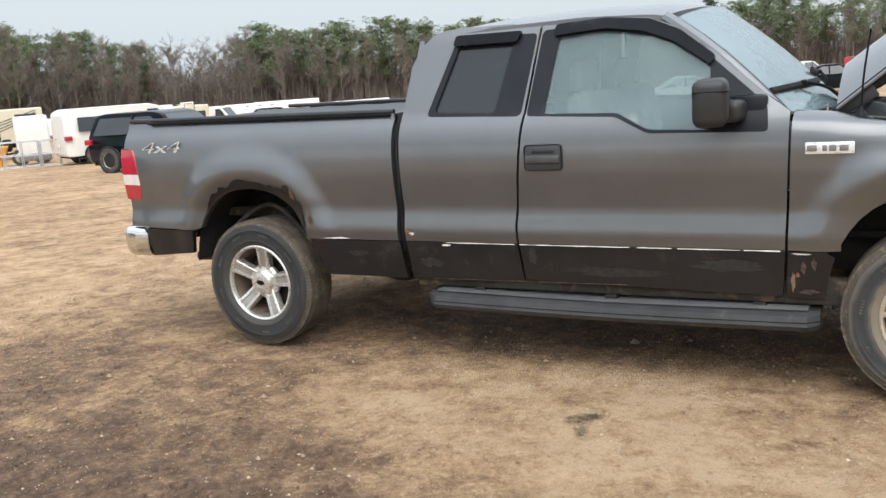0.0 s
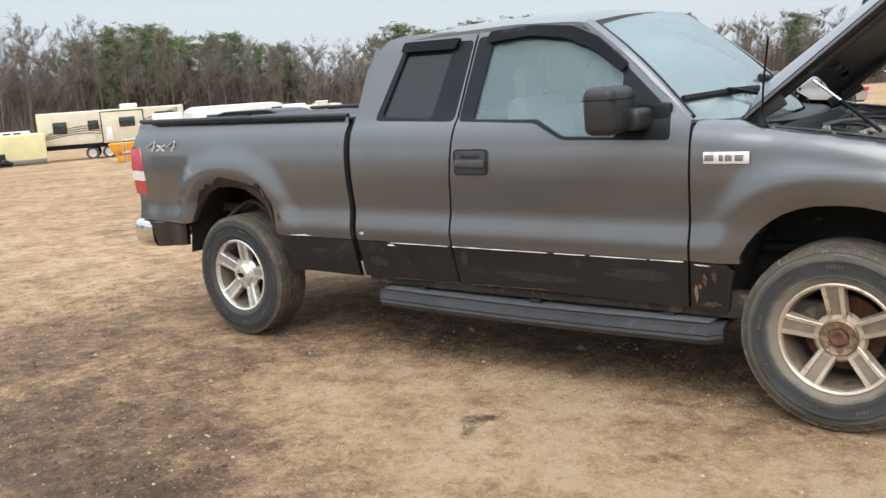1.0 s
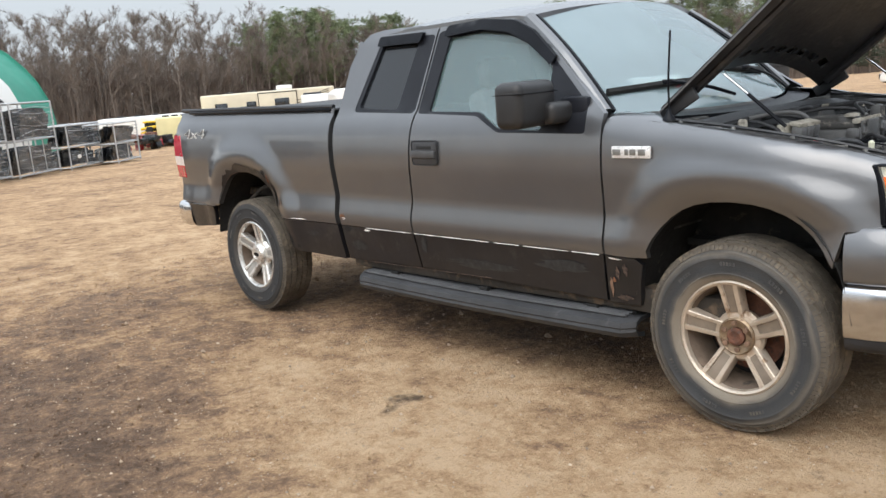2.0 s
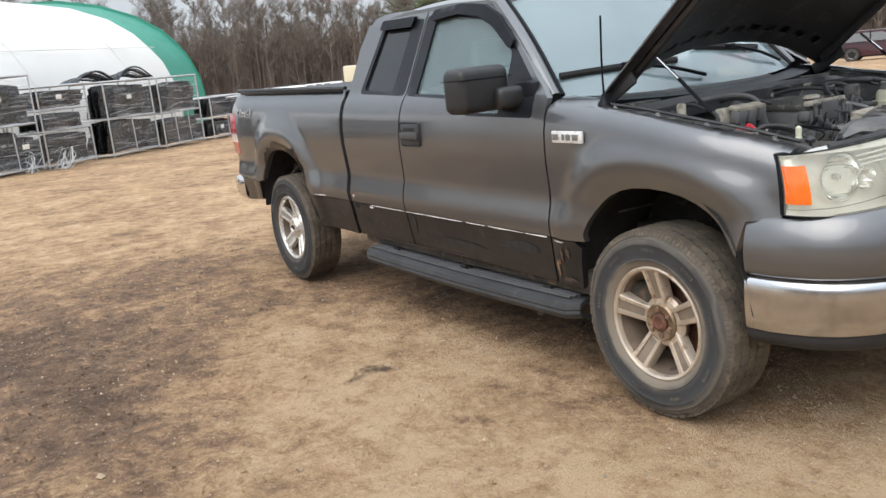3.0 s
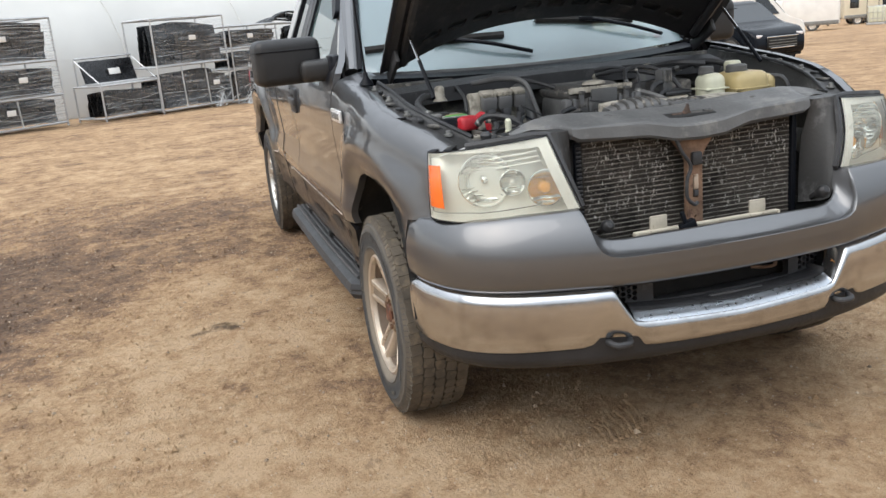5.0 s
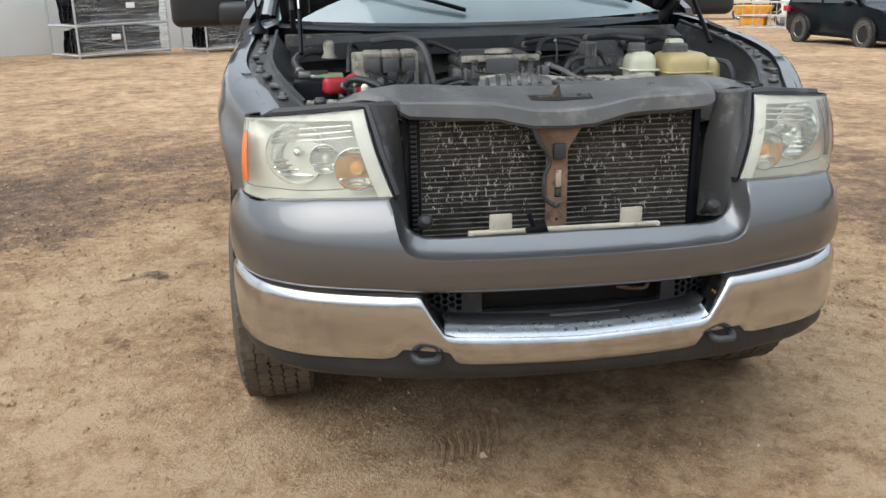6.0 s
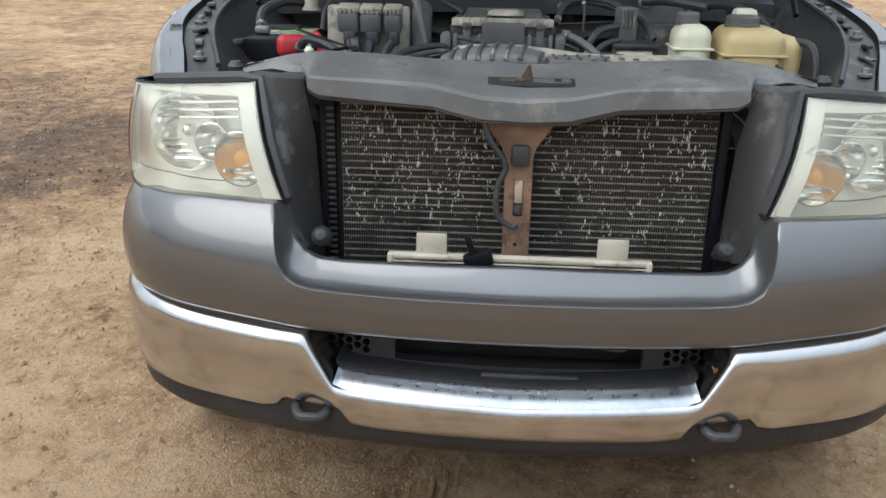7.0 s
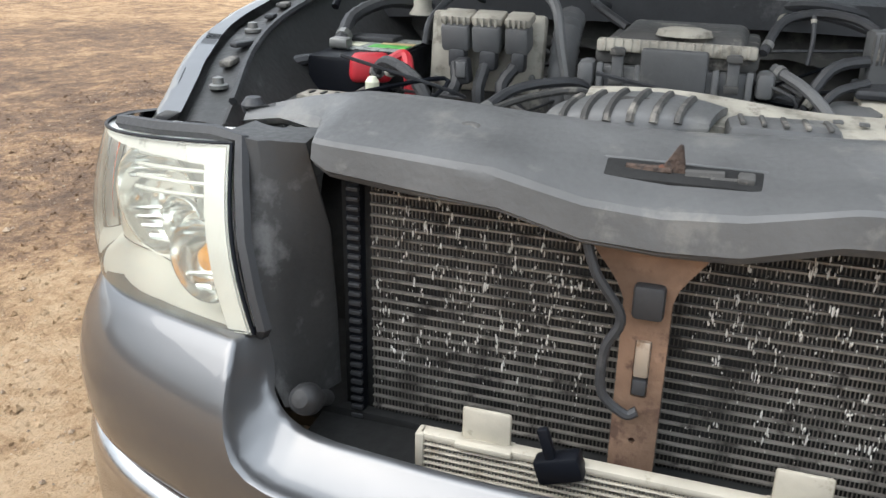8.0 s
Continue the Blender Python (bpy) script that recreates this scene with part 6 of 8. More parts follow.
boxed("pump_cap", (0.13, 0.30, 1.14), (0.11, 0.12, 0.018), M["plastic"], truck, 0.008)
boxed("abs_block", (-0.1, 0.42, 1.10), (0.16, 0.14, 0.14), M["dusty"], truck, 0.015)
boxed("connector_tower", (0.10, 0.28, 1.19), (0.05, 0.05, 0.09), M["dusty_dark"], truck, 0.006, turn("Z", 12))
for q in range(5):
    boxed("tower_fin", (0.127, 0.262 + 0.009 * q, 1.205), (0.006, 0.004, 0.05), M["dusty"], truck, 0.001)
bm = bmesh.new()
lathe(bm, [(0.0, -0.06), (0.11, -0.05), (0.125, 0.0), (0.11, 0.05), (0.0, 0.06)], 24, Matrix.Translation((-0.25, 0.42, 1.12)) @ turn("Y", 90))
part("brake_booster", bm, M["dusty_dark"], truck)
bm = bmesh.new()
lathe(bm, [(0.03, 0.0), (0.02, 0.015), (0.02, 0.05), (0.012, 0.06)], 14, Matrix.Translation((-0.1, -0.62, 1.19)))
part("sensor_cap", bm, M["beige_dirty"], truck)
bm = bmesh.new()
lathe(bm, [(0.0, 0.0), (0.05, 0.0), (0.05, 0.05), (0.03, 0.06), (0.0, 0.06)], 20, Matrix.Translation((0.17, 0.24, 1.06)))
part("oil_filler", bm, M["dusty_dark"], truck)
# hoses, wires and their clamps
rnd = random.Random(11)
runs = [([(0.07, -0.24, 1.02), (0.05, -0.275, 1.15), (0.02, -0.30, 1.235), (-0.06, -0.36, 1.255), (-0.16, -0.46, 1.24)], 0.013, "dusty_dark"),
        ([(0.11, -0.72, 1.15), (0.0, -0.74, 1.19), (-0.08, -0.69, 1.215), (-0.16, -0.62, 1.2)], 0.017, "dusty_dark"), ([(0.16, -0.72, 1.13), (0.22, -0.78, 1.12), (0.24, -0.80, 1.06)], 0.014, "plastic"),
        ([(0.24, -0.59, 1.12), (0.27, -0.55, 1.15), (0.33, -0.47, 1.13), (0.36, -0.42, 1.06)], 0.014, "plastic"), ([(0.26, -0.56, 1.13), (0.30, -0.50, 1.135), (0.37, -0.43, 1.09)], 0.009, "dusty_dark"),
        ([(0.44, -0.33, 1.11), (0.34, -0.29, 1.135), (0.27, -0.21, 1.14), (0.22, -0.18, 1.11)], 0.011, "dusty_dark"), ([(0.46, -0.34, 1.105), (0.36, -0.27, 1.125), (0.29, -0.19, 1.13), (0.24, -0.15, 1.09)], 0.008, "dusty"),
        ([(0.14, 0.09, 1.19), (0.08, 0.115, 1.235), (0.05, 0.17, 1.25), (0.07, 0.235, 1.245), (0.10, 0.275, 1.225)], 0.010, "dusty_dark"), ([(0.08, 0.165, 1.25), (0.10, 0.168, 1.21), (0.11, 0.165, 1.17)], 0.005, "dusty"),
        ([(0.17, 0.11, 1.17), (0.22, 0.16, 1.15), (0.28, 0.20, 1.12), (0.33, 0.22, 1.08)], 0.012, "dusty_dark"), ([(0.18, 0.16, 1.10), (0.15, 0.20, 1.17), (0.12, 0.26, 1.185), (0.10, 0.30, 1.185)], 0.012, "dusty_dark"),
        ([(0.22, 0.17, 1.09), (0.19, 0.21, 1.14), (0.16, 0.26, 1.155)], 0.010, "dusty_dark"), ([(-0.25, 0.1, 1.2), (-0.1, 0.2, 1.23), (0.05, 0.32, 1.2), (0.1, 0.36, 1.15)], 0.012, "plastic"),
        ([(-0.2, 0.5, 1.2), (-0.05, 0.56, 1.235), (0.05, 0.62, 1.22), (0.1, 0.68, 1.17)], 0.014, "plastic"), ([(-0.24, 0.36, 1.22), (0.0, 0.40, 1.245), (0.06, 0.50, 1.235)], 0.016, "dusty_dark"),
        ([(-0.3, -0.2, 1.19), (-0.15, -0.25, 1.23), (-0.06, -0.22, 1.225), (0.0, -0.16, 1.2)], 0.011, "plastic"), ([(-0.3, 0.0, 1.2), (-0.2, 0.18, 1.24), (-0.25, 0.36, 1.2)], 0.013, "plastic"),
        ([(0.40, -0.70, 1.04), (0.45, -0.62, 1.09), (0.42, -0.50, 1.09), (0.38, -0.42, 1.05)], 0.012, "plastic"), ([(-0.26, -0.5, 1.2), (-0.12, -0.54, 1.235), (0.02, -0.555, 1.2), (0.05, -0.56, 1.15)], 0.009, "plastic"),
        ([(-0.27, 0.62, 1.19), (-0.1, 0.64, 1.22), (0.0, 0.70, 1.19)], 0.008, "dusty")]
for k, (r, rad, m) in enumerate(runs):
    h = hose("hose", r, rad * 0.8, M["plastic" if k % 3 else m], truck, 8, 8, rib=0.12 if k % 3 == 1 else 0.0)
    bm = bmesh.new()
    p, q = Vector(r[0]), Vector(r[1])
    sweep(bm, [p.lerp(q, 0.16), p.lerp(q, 0.30)], rad * 1.02, 10)
    part("hose_clamp", bm, M["alloy_dull"] if k % 2 else M["beige_dirty"], h)
for k in range(34):
    c = Vector((rnd.uniform(-0.22, 0.38), rnd.uniform(-0.6, 0.64), rnd.uniform(1.0, 1.09)))
    pts = [c + Vector((rnd.uniform(-0.12, 0.12), rnd.uniform(-0.12, 0.12), rnd.uniform(-0.05, 0.06))) * (1 + i) * 0.6 for i in range(4)]
    hose("wire", pts, rnd.choice((0.003, 0.004, 0.005)), M[rnd.choice(("plastic", "plastic", "dusty", "dusty_dark", "trim"))], truck, 5, 5)
for k in range(64):
    x, y = rnd.uniform(-0.28, 0.42), rnd.uniform(-0.56, 0.64)
    boxed("engine_fitting", (x, y, rnd.uniform(0.98, 1.06)), (rnd.uniform(0.02, 0.08), rnd.uniform(0.02, 0.08), rnd.uniform(0.05, 0.12)), M[rnd.choice(("dusty", "bay", "plastic", "plastic", "alloy_dull", "dusty_dark"))], eng, 0.008,
          turn("Z", rnd.uniform(0, 90)))

# ---- yard behind the truck ----
M["fabric"] = mat("white_tent_fabric", (0.69, 0.685, 0.655), 0.6, 0, 0.04, 0.6, 0.05, 3)
M["fabric_green"] = mat("green_tent_fabric", (0.035, 0.24, 0.17), 0.55, 0, 0.12, 0.8, 0.05, 3)
M["galv"] = mat("galvanized_tube", (0.5, 0.51, 0.52), 0.5, 0.5, 0.15, 6)
M["black_part"] = mat("black_plastic_part", (0.014, 0.015, 0.017), 0.28, 0, 0.4, 3, 0.1, 20, second=(0.05, 0.053, 0.058), smear=0.15)
M["film"] = mat("cloudy_wrap_film", (0.5, 0.52, 0.53), 0.3, 0, 0.3, 5)
M["white_paint"] = mat("white_vehicle_paint", (0.78, 0.77, 0.74), 0.4, 0, 0.06, 2, coat=0.5)
M["cream"] = mat("cream_trailer_skin", (0.62, 0.56, 0.43), 0.5, 0, 0.06, 2)
M["yellow_wall"] = mat("pale_yellow_panel", (0.75, 0.66, 0.36), 0.7, 0, 0.06, 2)
M["orange"] = mat("orange_painted_steel", (0.72, 0.33, 0.03), 0.6, 0, 0.15, 5)
M["machine"] = mat("yellow_machine_paint", (0.75, 0.5, 0.02), 0.5, 0, 0.15, 5)
M["red_paint"] = mat("red_vehicle_paint", (0.4, 0.02, 0.03), 0.35, 0, 0.1, 3, coat=0.8)
M["maroon"] = mat("dark_maroon_paint", (0.05, 0.012, 0.017), 0.25, 0, 0.1, 3, coat=0.5)
M["black_paint"] = mat("black_vehicle_paint", (0.006, 0.008, 0.012), 0.2, 0.0, 0.1, 3, spec=0.18)
M["silver"] = mat("silver_vehicle_paint", (0.42, 0.43, 0.44), 0.35, 0.6, 0.06, 3, coat=0.8)
M["pane"] = mat("far_window_glass", (0.02, 0.025, 0.03), 0.08, 0, 0.2, 3, spec=0.9)
M["pine"] = mat("pine_needles", (0.155, 0.19, 0.095), 0.85, 0, 0.4, 0.5, second=(0.10, 0.12, 0.06), smear=0.2)
M["spruce"] = mat("dark_spruce_needles", (0.05, 0.065, 0.042), 0.8, 0, 0.4, 0.8)
M["bark"] = mat("grey_brown_bark", (0.165, 0.136, 0.115), 0.9, 0, 0.35, 0.7)
M["twig"] = mat("bare_twigs", (0.165, 0.138, 0.118), 0.9, 0, 0.35, 0.5)
M["brush"] = mat("leafless_brush", (0.125, 0.098, 0.080), 0.95, 0, 0.45, 0.25, second=(0.15, 0.10, 0.07), smear=0.2)



def film_sheet():
    """Clear wrap: mostly see-through, with stretched cloudy streaks."""
    m = bpy.data.materials.new("stretched_wrap_film")
    m.use_nodes = True
    n, l = m.node_tree.nodes, m.node_tree.links
    b = n["Principled BSDF"]
    b.inputs["Base Color"].default_value, b.inputs["Roughness"].default_value = (0.72, 0.75, 0.77, 1), 0.25
    tc, mp, ns, rp = n.new("ShaderNodeTexCoord"), n.new("ShaderNodeMapping"), n.new("ShaderNodeTexNoise"), n.new("ShaderNodeValToRGB")
    mp.inputs["Scale"].default_value, mp.inputs["Rotation"].default_value = (0.6, 1.0, 14.0), (0, 0.12, 0)
    ns.inputs["Scale"].default_value, ns.inputs["Detail"].default_value, ns.inputs["Distortion"].default_value = 1.6, 6, 0.7
    rp.color_ramp.elements[0].position, rp.color_ramp.elements[1].position = 0.50, 0.88
    rp.color_ramp.elements[0].color, rp.color_ramp.elements[1].color = (0.03, 0.03, 0.03, 1), (0.5, 0.5, 0.5, 1)
    l.new(tc.outputs["Object"], mp.inputs[0])
    l.new(mp.outputs[0], ns.inputs["Vector"])
    l.new(ns.outputs[0], rp.inputs[0])
    l.new(rp.outputs[0], b.inputs["Alpha"])
    return m


M["film_sheet"] = film_sheet()
# fabric hoop building: long side along w_dir, inside away from the yard
w0, w_dir, w_in = Vector((-20.4, -6.4, 0)), Vector((-0.67, 0.742, 0)).normalized(), Vector((-0.742, -0.67, 0)).normalized()
hoop = [(0.0, -0.9), (0.0, 1.2), (0.10, 1.8), (0.45, 2.55), (0.85, 3.1), (1.5, 3.75), (2.6, 4.4), (4.2, 5.0), (6.2, 5.4), (8.0, 5.5), (9.8, 5.4), (11.8, 5.0), (13.4, 4.4), (14.5, 3.75), (15.15, 3.1), (15.9, 1.8), (16.0, -0.9)]
tent = thing("fabric_building", "large white fabric hoop building with a green end", "building")


def tent_skin(name, s0, s1, material, label):
    n = int((s1 - s0) * 2)
    vs, fs = [], []
    for i in range(n + 1):
        s = s0 + (s1 - s0) * i / n
        bay = (s / 5.0) % 1.0
        for k, (a, z) in enumerate(hoop):
            sag = 0.10 * math.sin(math.pi * bay) * (1 if 1 < k < len(hoop) - 2 else 0.25) + 0.02 * noise.noise(Vector((s * 1.3, z * 1.7, 3)))
            p = w0 + w_dir * s + w_in * (a + (sag if a < 8 else -sag) * (1.0 if z < 3.8 else 0.4))
            vs.append((p.x, p.y, z - (sag * 0.7 if z > 3 else 0) - 0.1))
    w = len(hoop)
    for i in range(n):
        for k in range(w - 1):
            fs.append((i * w + k, (i + 1) * w + k, (i + 1) * w + k + 1, i * w + k + 1))
    return hang(name, mesh_of(name, vs, fs, material, 50), tent, label)


tent_skin("fabric_skin", -30, 17.7, M["fabric"], "white translucent fabric")
tent_skin("end_band", 17.7, 19.6, M["fabric_green"], "green fabric end band")
endp = [w0 + w_dir * 19.55 + w_in * a + Vector((0, 0, z)) for a, z in hoop]
hang("end_wall", mesh_of("end_wall", endp, [tuple(range(len(endp)))], M["fabric_green"], 0), tent, "green fabric end wall")
for k in range(-6, 4):
    s = 5.0 * k
    bm = bmesh.new()
    sweep(bm, [w0 + w_dir * s + w_in * (a - 0.02) + Vector((0, 0, z - 0.09)) for a, z in hoop[1:9]], 0.012, 6)
    part("hoop_rib", bm, M["fabric"], tent)
bm = bmesh.new()
sweep(bm, [w0 + w_dir * s + w_in * 0.80 + Vector((0, 0, 3.0)) for s in (-30, -10, 5, 17.7)], 0.012, 6)
part("fabric_seam", bm, M["fabric"], tent)


# ---- shipping racks with wrapped car parts ----
def tube(name, a, b, r, material, parent):
    bm = bmesh.new()
    sweep(bm, [Vector(a), Vector(b)], r, 4)
    return part(name, bm, material, parent, smooth=0)


def rack(x, y, rz, w, d, h, tiers, mids, seed):
    at = (x, y, slope(x, y) + 0.02)
    ob = thing("shipping_rack", "grey steel tube shipping rack standing before a fabric building", "rack", at, rz, "shipping racks")
    r = 0.028
    for px in (-w / 2, w / 2):
        for py in (-d / 2, d / 2):
            tube("post", (px, py, 0), (px, py, h), r, M["galv"], ob)
    for z in [0.08] + tiers + [h]:
        for py in (-d / 2, d / 2):
            tube("rail", (-w / 2, py, z), (w / 2, py, z), r, M["galv"], ob)
        for px in (-w / 2, w / 2):
            tube("cross_bar", (px, -d / 2, z), (px, d / 2, z), r * 0.9, M["galv"], ob)
    for k in range(mids):
        px = -w / 2 + w * (k + 1) / (mids + 1)
        tube("mid_post", (px, d / 2, 0.08), (px + 0.03, d / 2, tiers[0] if tiers else h), r * 0.8, M["galv"], ob)
    rr = random.Random(seed)
    for z0, z1 in zip([0.08] + tiers, tiers + [h]):
        if z1 - z0 < 0.3:
            continue
        full = rr.uniform(0.8, 1.0)
        bundle = thing("parts_bundle", "film-wrapped bundle of black plastic car parts in a rack", "car parts", (at[0], at[1], at[2] + z0 + 0.03), rz, "wrapped car parts")
        hgt = (z1 - z0 - 0.06) * full
        for k in range(11):
            # a moulded cover standing on edge or lying aslant
            ww, hh, cx, cy = w * rr.uniform(0.4, 0.8), hgt * rr.uniform(0.5, 1.0), rr.uniform(-0.22, 0.22) * w, (rr.random() - 0.5) * d * 0.75
            if k < 4:
                ww, hh, cx, cy = w * 0.94, hgt * rr.uniform(0.8, 0.98), 0.0, d * (0.3 - 0.14 * k)
            bow, lean, skew, crease = rr.uniform(0.05, 0.22), rr.uniform(-0.25, 0.25), rr.uniform(-0.12, 0.12), rr.uniform(0.35, 0.7)

            def shell(u, v, ww=ww, hh=hh, cx=cx, cy=cy, bow=bow, lean=lean, skew=skew, crease=crease):
                X = (u - 0.5) * ww
                X = max(-w * 0.47, min(w * 0.47, cx + X))
                edge = hh * (1 - 0.06 * abs(2 * u - 1) ** 3) * v
                Y = cy - bow * math.cos((u - 0.5) * 2.6) + lean * d * 0.5 * v + (0.05 if v > crease else 0.0)
                return (X, max(-d * 0.46, min(d * 0.46, Y)), 0.01 + edge + max(0.0, skew) * hh * u * v + max(0.0, -skew) * hh * (1 - u) * v)
            slab("car_panel", 10, 6, shell, (0, 0.02, 0), M["black_part"], bundle, smooth=35)
        slab("film_sheet", 12, 3, lambda u, v: ((u - 0.5) * w * 0.98, d * 0.5 + 0.035 + 0.03 * math.sin(u * 9 + z0), hgt * 1.02 * v), (0, -0.001, 0), M["film_sheet"], bundle, "streaky clear wrapping film")
        for k in range(rr.randint(3, 5)):
            z = hgt * rr.random()
            pts = [(-w * 0.47, d * 0.5 + 0.045, z), (0, d * 0.5 + 0.06, z + rr.uniform(-0.1, 0.1)), (w * 0.47, d * 0.5 + 0.045, z + rr.uniform(-0.1, 0.1))]
            hose("film_strand", pts, rr.choice((0.004, 0.006, 0.010)), M["film"], bundle, 4, 4, flat=0.4)
        if rr.random() < 0.25:
            boxed("paper_label", (rr.uniform(-0.3, 0.3) * w, d * 0.5 + 0.075, hgt * 0.6), (0.22, 0.004, 0.12), M["white_paint"], bundle, 0.001)
    return ob


RZ = -48
rack(-15.9, -8.6, RZ, 2.3, 1.2, 2.4, [1.2], 2, 1)
rack(-18.8, -5.3, RZ, 2.3, 1.2, 2.45, [0.72, 1.5], 1, 2)
rack(-20.4, -2.9, RZ, 1.75, 1.0, 0.85, [], 0, 3)
rack(-21.6, -1.3, RZ - 4, 2.35, 1.1, 2.36, [1.18], 2, 4)
rack(-23.1, 0.45, RZ, 1.9, 1.1, 2.1, [0.95, 1.5], 0, 5)
rack(-25.0, 2.6, RZ, 2.3, 1.1, 2.15, [1.1], 1, 6)
rack(-26.8, 4.6, RZ, 2.3, 1.1, 2.2, [1.1], 2, 7)
rack(-28.8, 6.8, RZ, 2.2, 1.1, 1.45, [0.75], 1, 8)
rack(-29.6, 8.6, RZ, 1.8, 1.1, 1.4, [0.7], 1, 9)
# leaning bench-like stack on the low rack
seat_at = (-20.4, -2.9, slope(-20.4, -2.9) + 0.88)
ben = thing("leaning_panel", "dark truck tailgate panel with a paper label leaning on a rack", "car part", seat_at, RZ + 180)
boxed("panel_skin", (0, 0.22, 0.30), (1.55, 0.07, 0.60), M["black_part"], ben, 0.02, turn("X", -16))
boxed("panel_lip", (0, -0.18, 0.03), (1.75, 0.62, 0.05), M["galv"], ben, 0.01)
boxed("paper_label", (0.1, 0.12, 0.30), (0.34, 0.006, 0.15), M["white_paint"], ben, 0.001, turn("X", -16))
for px in (-0.86, 0.86):
    tube("post", (px, 0.35, -0.02), (px, 0.35, 0.68), 0.026, M["galv"], ben)
    tube("brace", (px, 0.34, 0.62), (px, -0.46, 0.04), 0.02, M["galv"], ben)
tube("rail", (-0.86, 0.35, 0.66), (0.86, 0.35, 0.66), 0.024, M["galv"], ben)
# piled bumpers on top of two racks
for x, y, z in ((-24.4, 1.9, 2.15), (-25.6, 3.3, 2.2)):
    pile = thing("bumper_pile", "heap of black plastic bumpers on a rack", "car parts", (x, y, slope(x, y) + z), RZ, "bumper heaps")
    for k in range(9):
        rr = random.Random(k + int(x * 7))
        bow = rr.uniform(0.03, 0.14)
        hose("bumper_shell", [(-0.85, -0.3 + 0.07 * k, 0.02 + bow * 0.1), (-0.3, -0.4 + 0.07 * k, 0.05 + bow * 0.6 + 0.03 * k), (0.4, -0.4 + 0.07 * k, 0.05 + bow * 0.6 + 0.02 * k), (0.9, -0.3 + 0.07 * k, 0.02)], rr.uniform(0.018, 0.035), M["black_part"], pile, 6, 4)
# loose tangle of film on the ground
bm = bmesh.new()
rr = random.Random(3)
for k in range(26):
    x, y = -22.4 + rr.uniform(-0.7, 0.9), 0.0 + rr.uniform(-0.9, 0.6)
    g = slope(x, y)
    sweep(bm, spline([(x, y, g + 0.02), (x + rr.uniform(-0.3, 0.3), y + rr.uniform(-0.3, 0.3), g + rr.uniform(0.1, 0.6)), (x + rr.uniform(-0.3, 0.5), y + rr.uniform(-0.3, 0.3), g + rr.uniform(0.02, 0.5)), (x + 0.3, y - 0.2, g + 0.03)], 4), 0.014, 4, 0.5)
me = bpy.data.meshes.new("torn_film")
bm.to_mesh(me)
bm.free()
me.materials.append(M["film"])
tagged(new("torn_film", me), "tangle of torn clear wrapping film on the dirt", "film", kind="stuff")


# ---- parked vehicles ----
def far_wheel(parent, x, y, r, w=0.22):
    hub = new("wheel")
    hub.parent = parent
    bm = bmesh.new()
    m = Matrix.Translation((x, y, r)) @ turn("X", 90 if y < 0 else -90)
    lathe(bm, [(r * 0.62, -w / 2), (r * 0.95, -w / 2), (r, -w * 0.3), (r, w * 0.3), (r * 0.95, w / 2), (r * 0.62, w / 2)], 22, m, True)
    part("tyre", bm, M["rubber"], hub)
    bm = bmesh.new()
    lathe(bm, [(0, w * 0.38), (r * 0.2, w * 0.42), (r * 0.55, w * 0.36), (r * 0.63, w * 0.46), (r * 0.63, -w * 0.4), (0, -w * 0.4)], 20, m)
    part("rim", bm, M["alloy_clean"], hub)


def hull(name, prof, W, material, parent, tumble=None, label=""):
    """A body from its side outline (x, z); each point may be drawn in by its height."""
    n = len(prof)
    vs, rows = [], (-1.0, -0.985, -0.95, -0.8, -0.45, 0.45, 0.8, 0.95, 0.985, 1.0)
    cx, cz = sum(p[0] for p in prof) / n, sum(p[1] for p in prof) / n
    x0, x1 = min(p[0] for p in prof), max(p[0] for p in prof)
    for q in rows:
        k = 1 - 0.030 * max(0.0, (abs(q) - 0.9) / 0.1) ** 2
        for x, z in prof:
            ww = W / 2 * (np.interp(z, tumble[0], tumble[1]) if tumble else 1)
            end = abs(2 * (x - x0) / (x1 - x0) - 1)
            vs.append((cx + (x - cx) * k, ww * q * (1 - 0.14 * end ** 8), cz + (z - cz) * k))
    fs = []
    for i in range(len(rows) - 1):
        for k in range(n):
            fs.append((i * n + k, i * n + (k + 1) % n, (i + 1) * n + (k + 1) % n, (i + 1) * n + k))
    fs += [tuple(range(n))[::-1], tuple((len(rows) - 1) * n + k for k in range(n))]
    return hang(name, mesh_of(name, vs, fs, material, 35), parent, label)


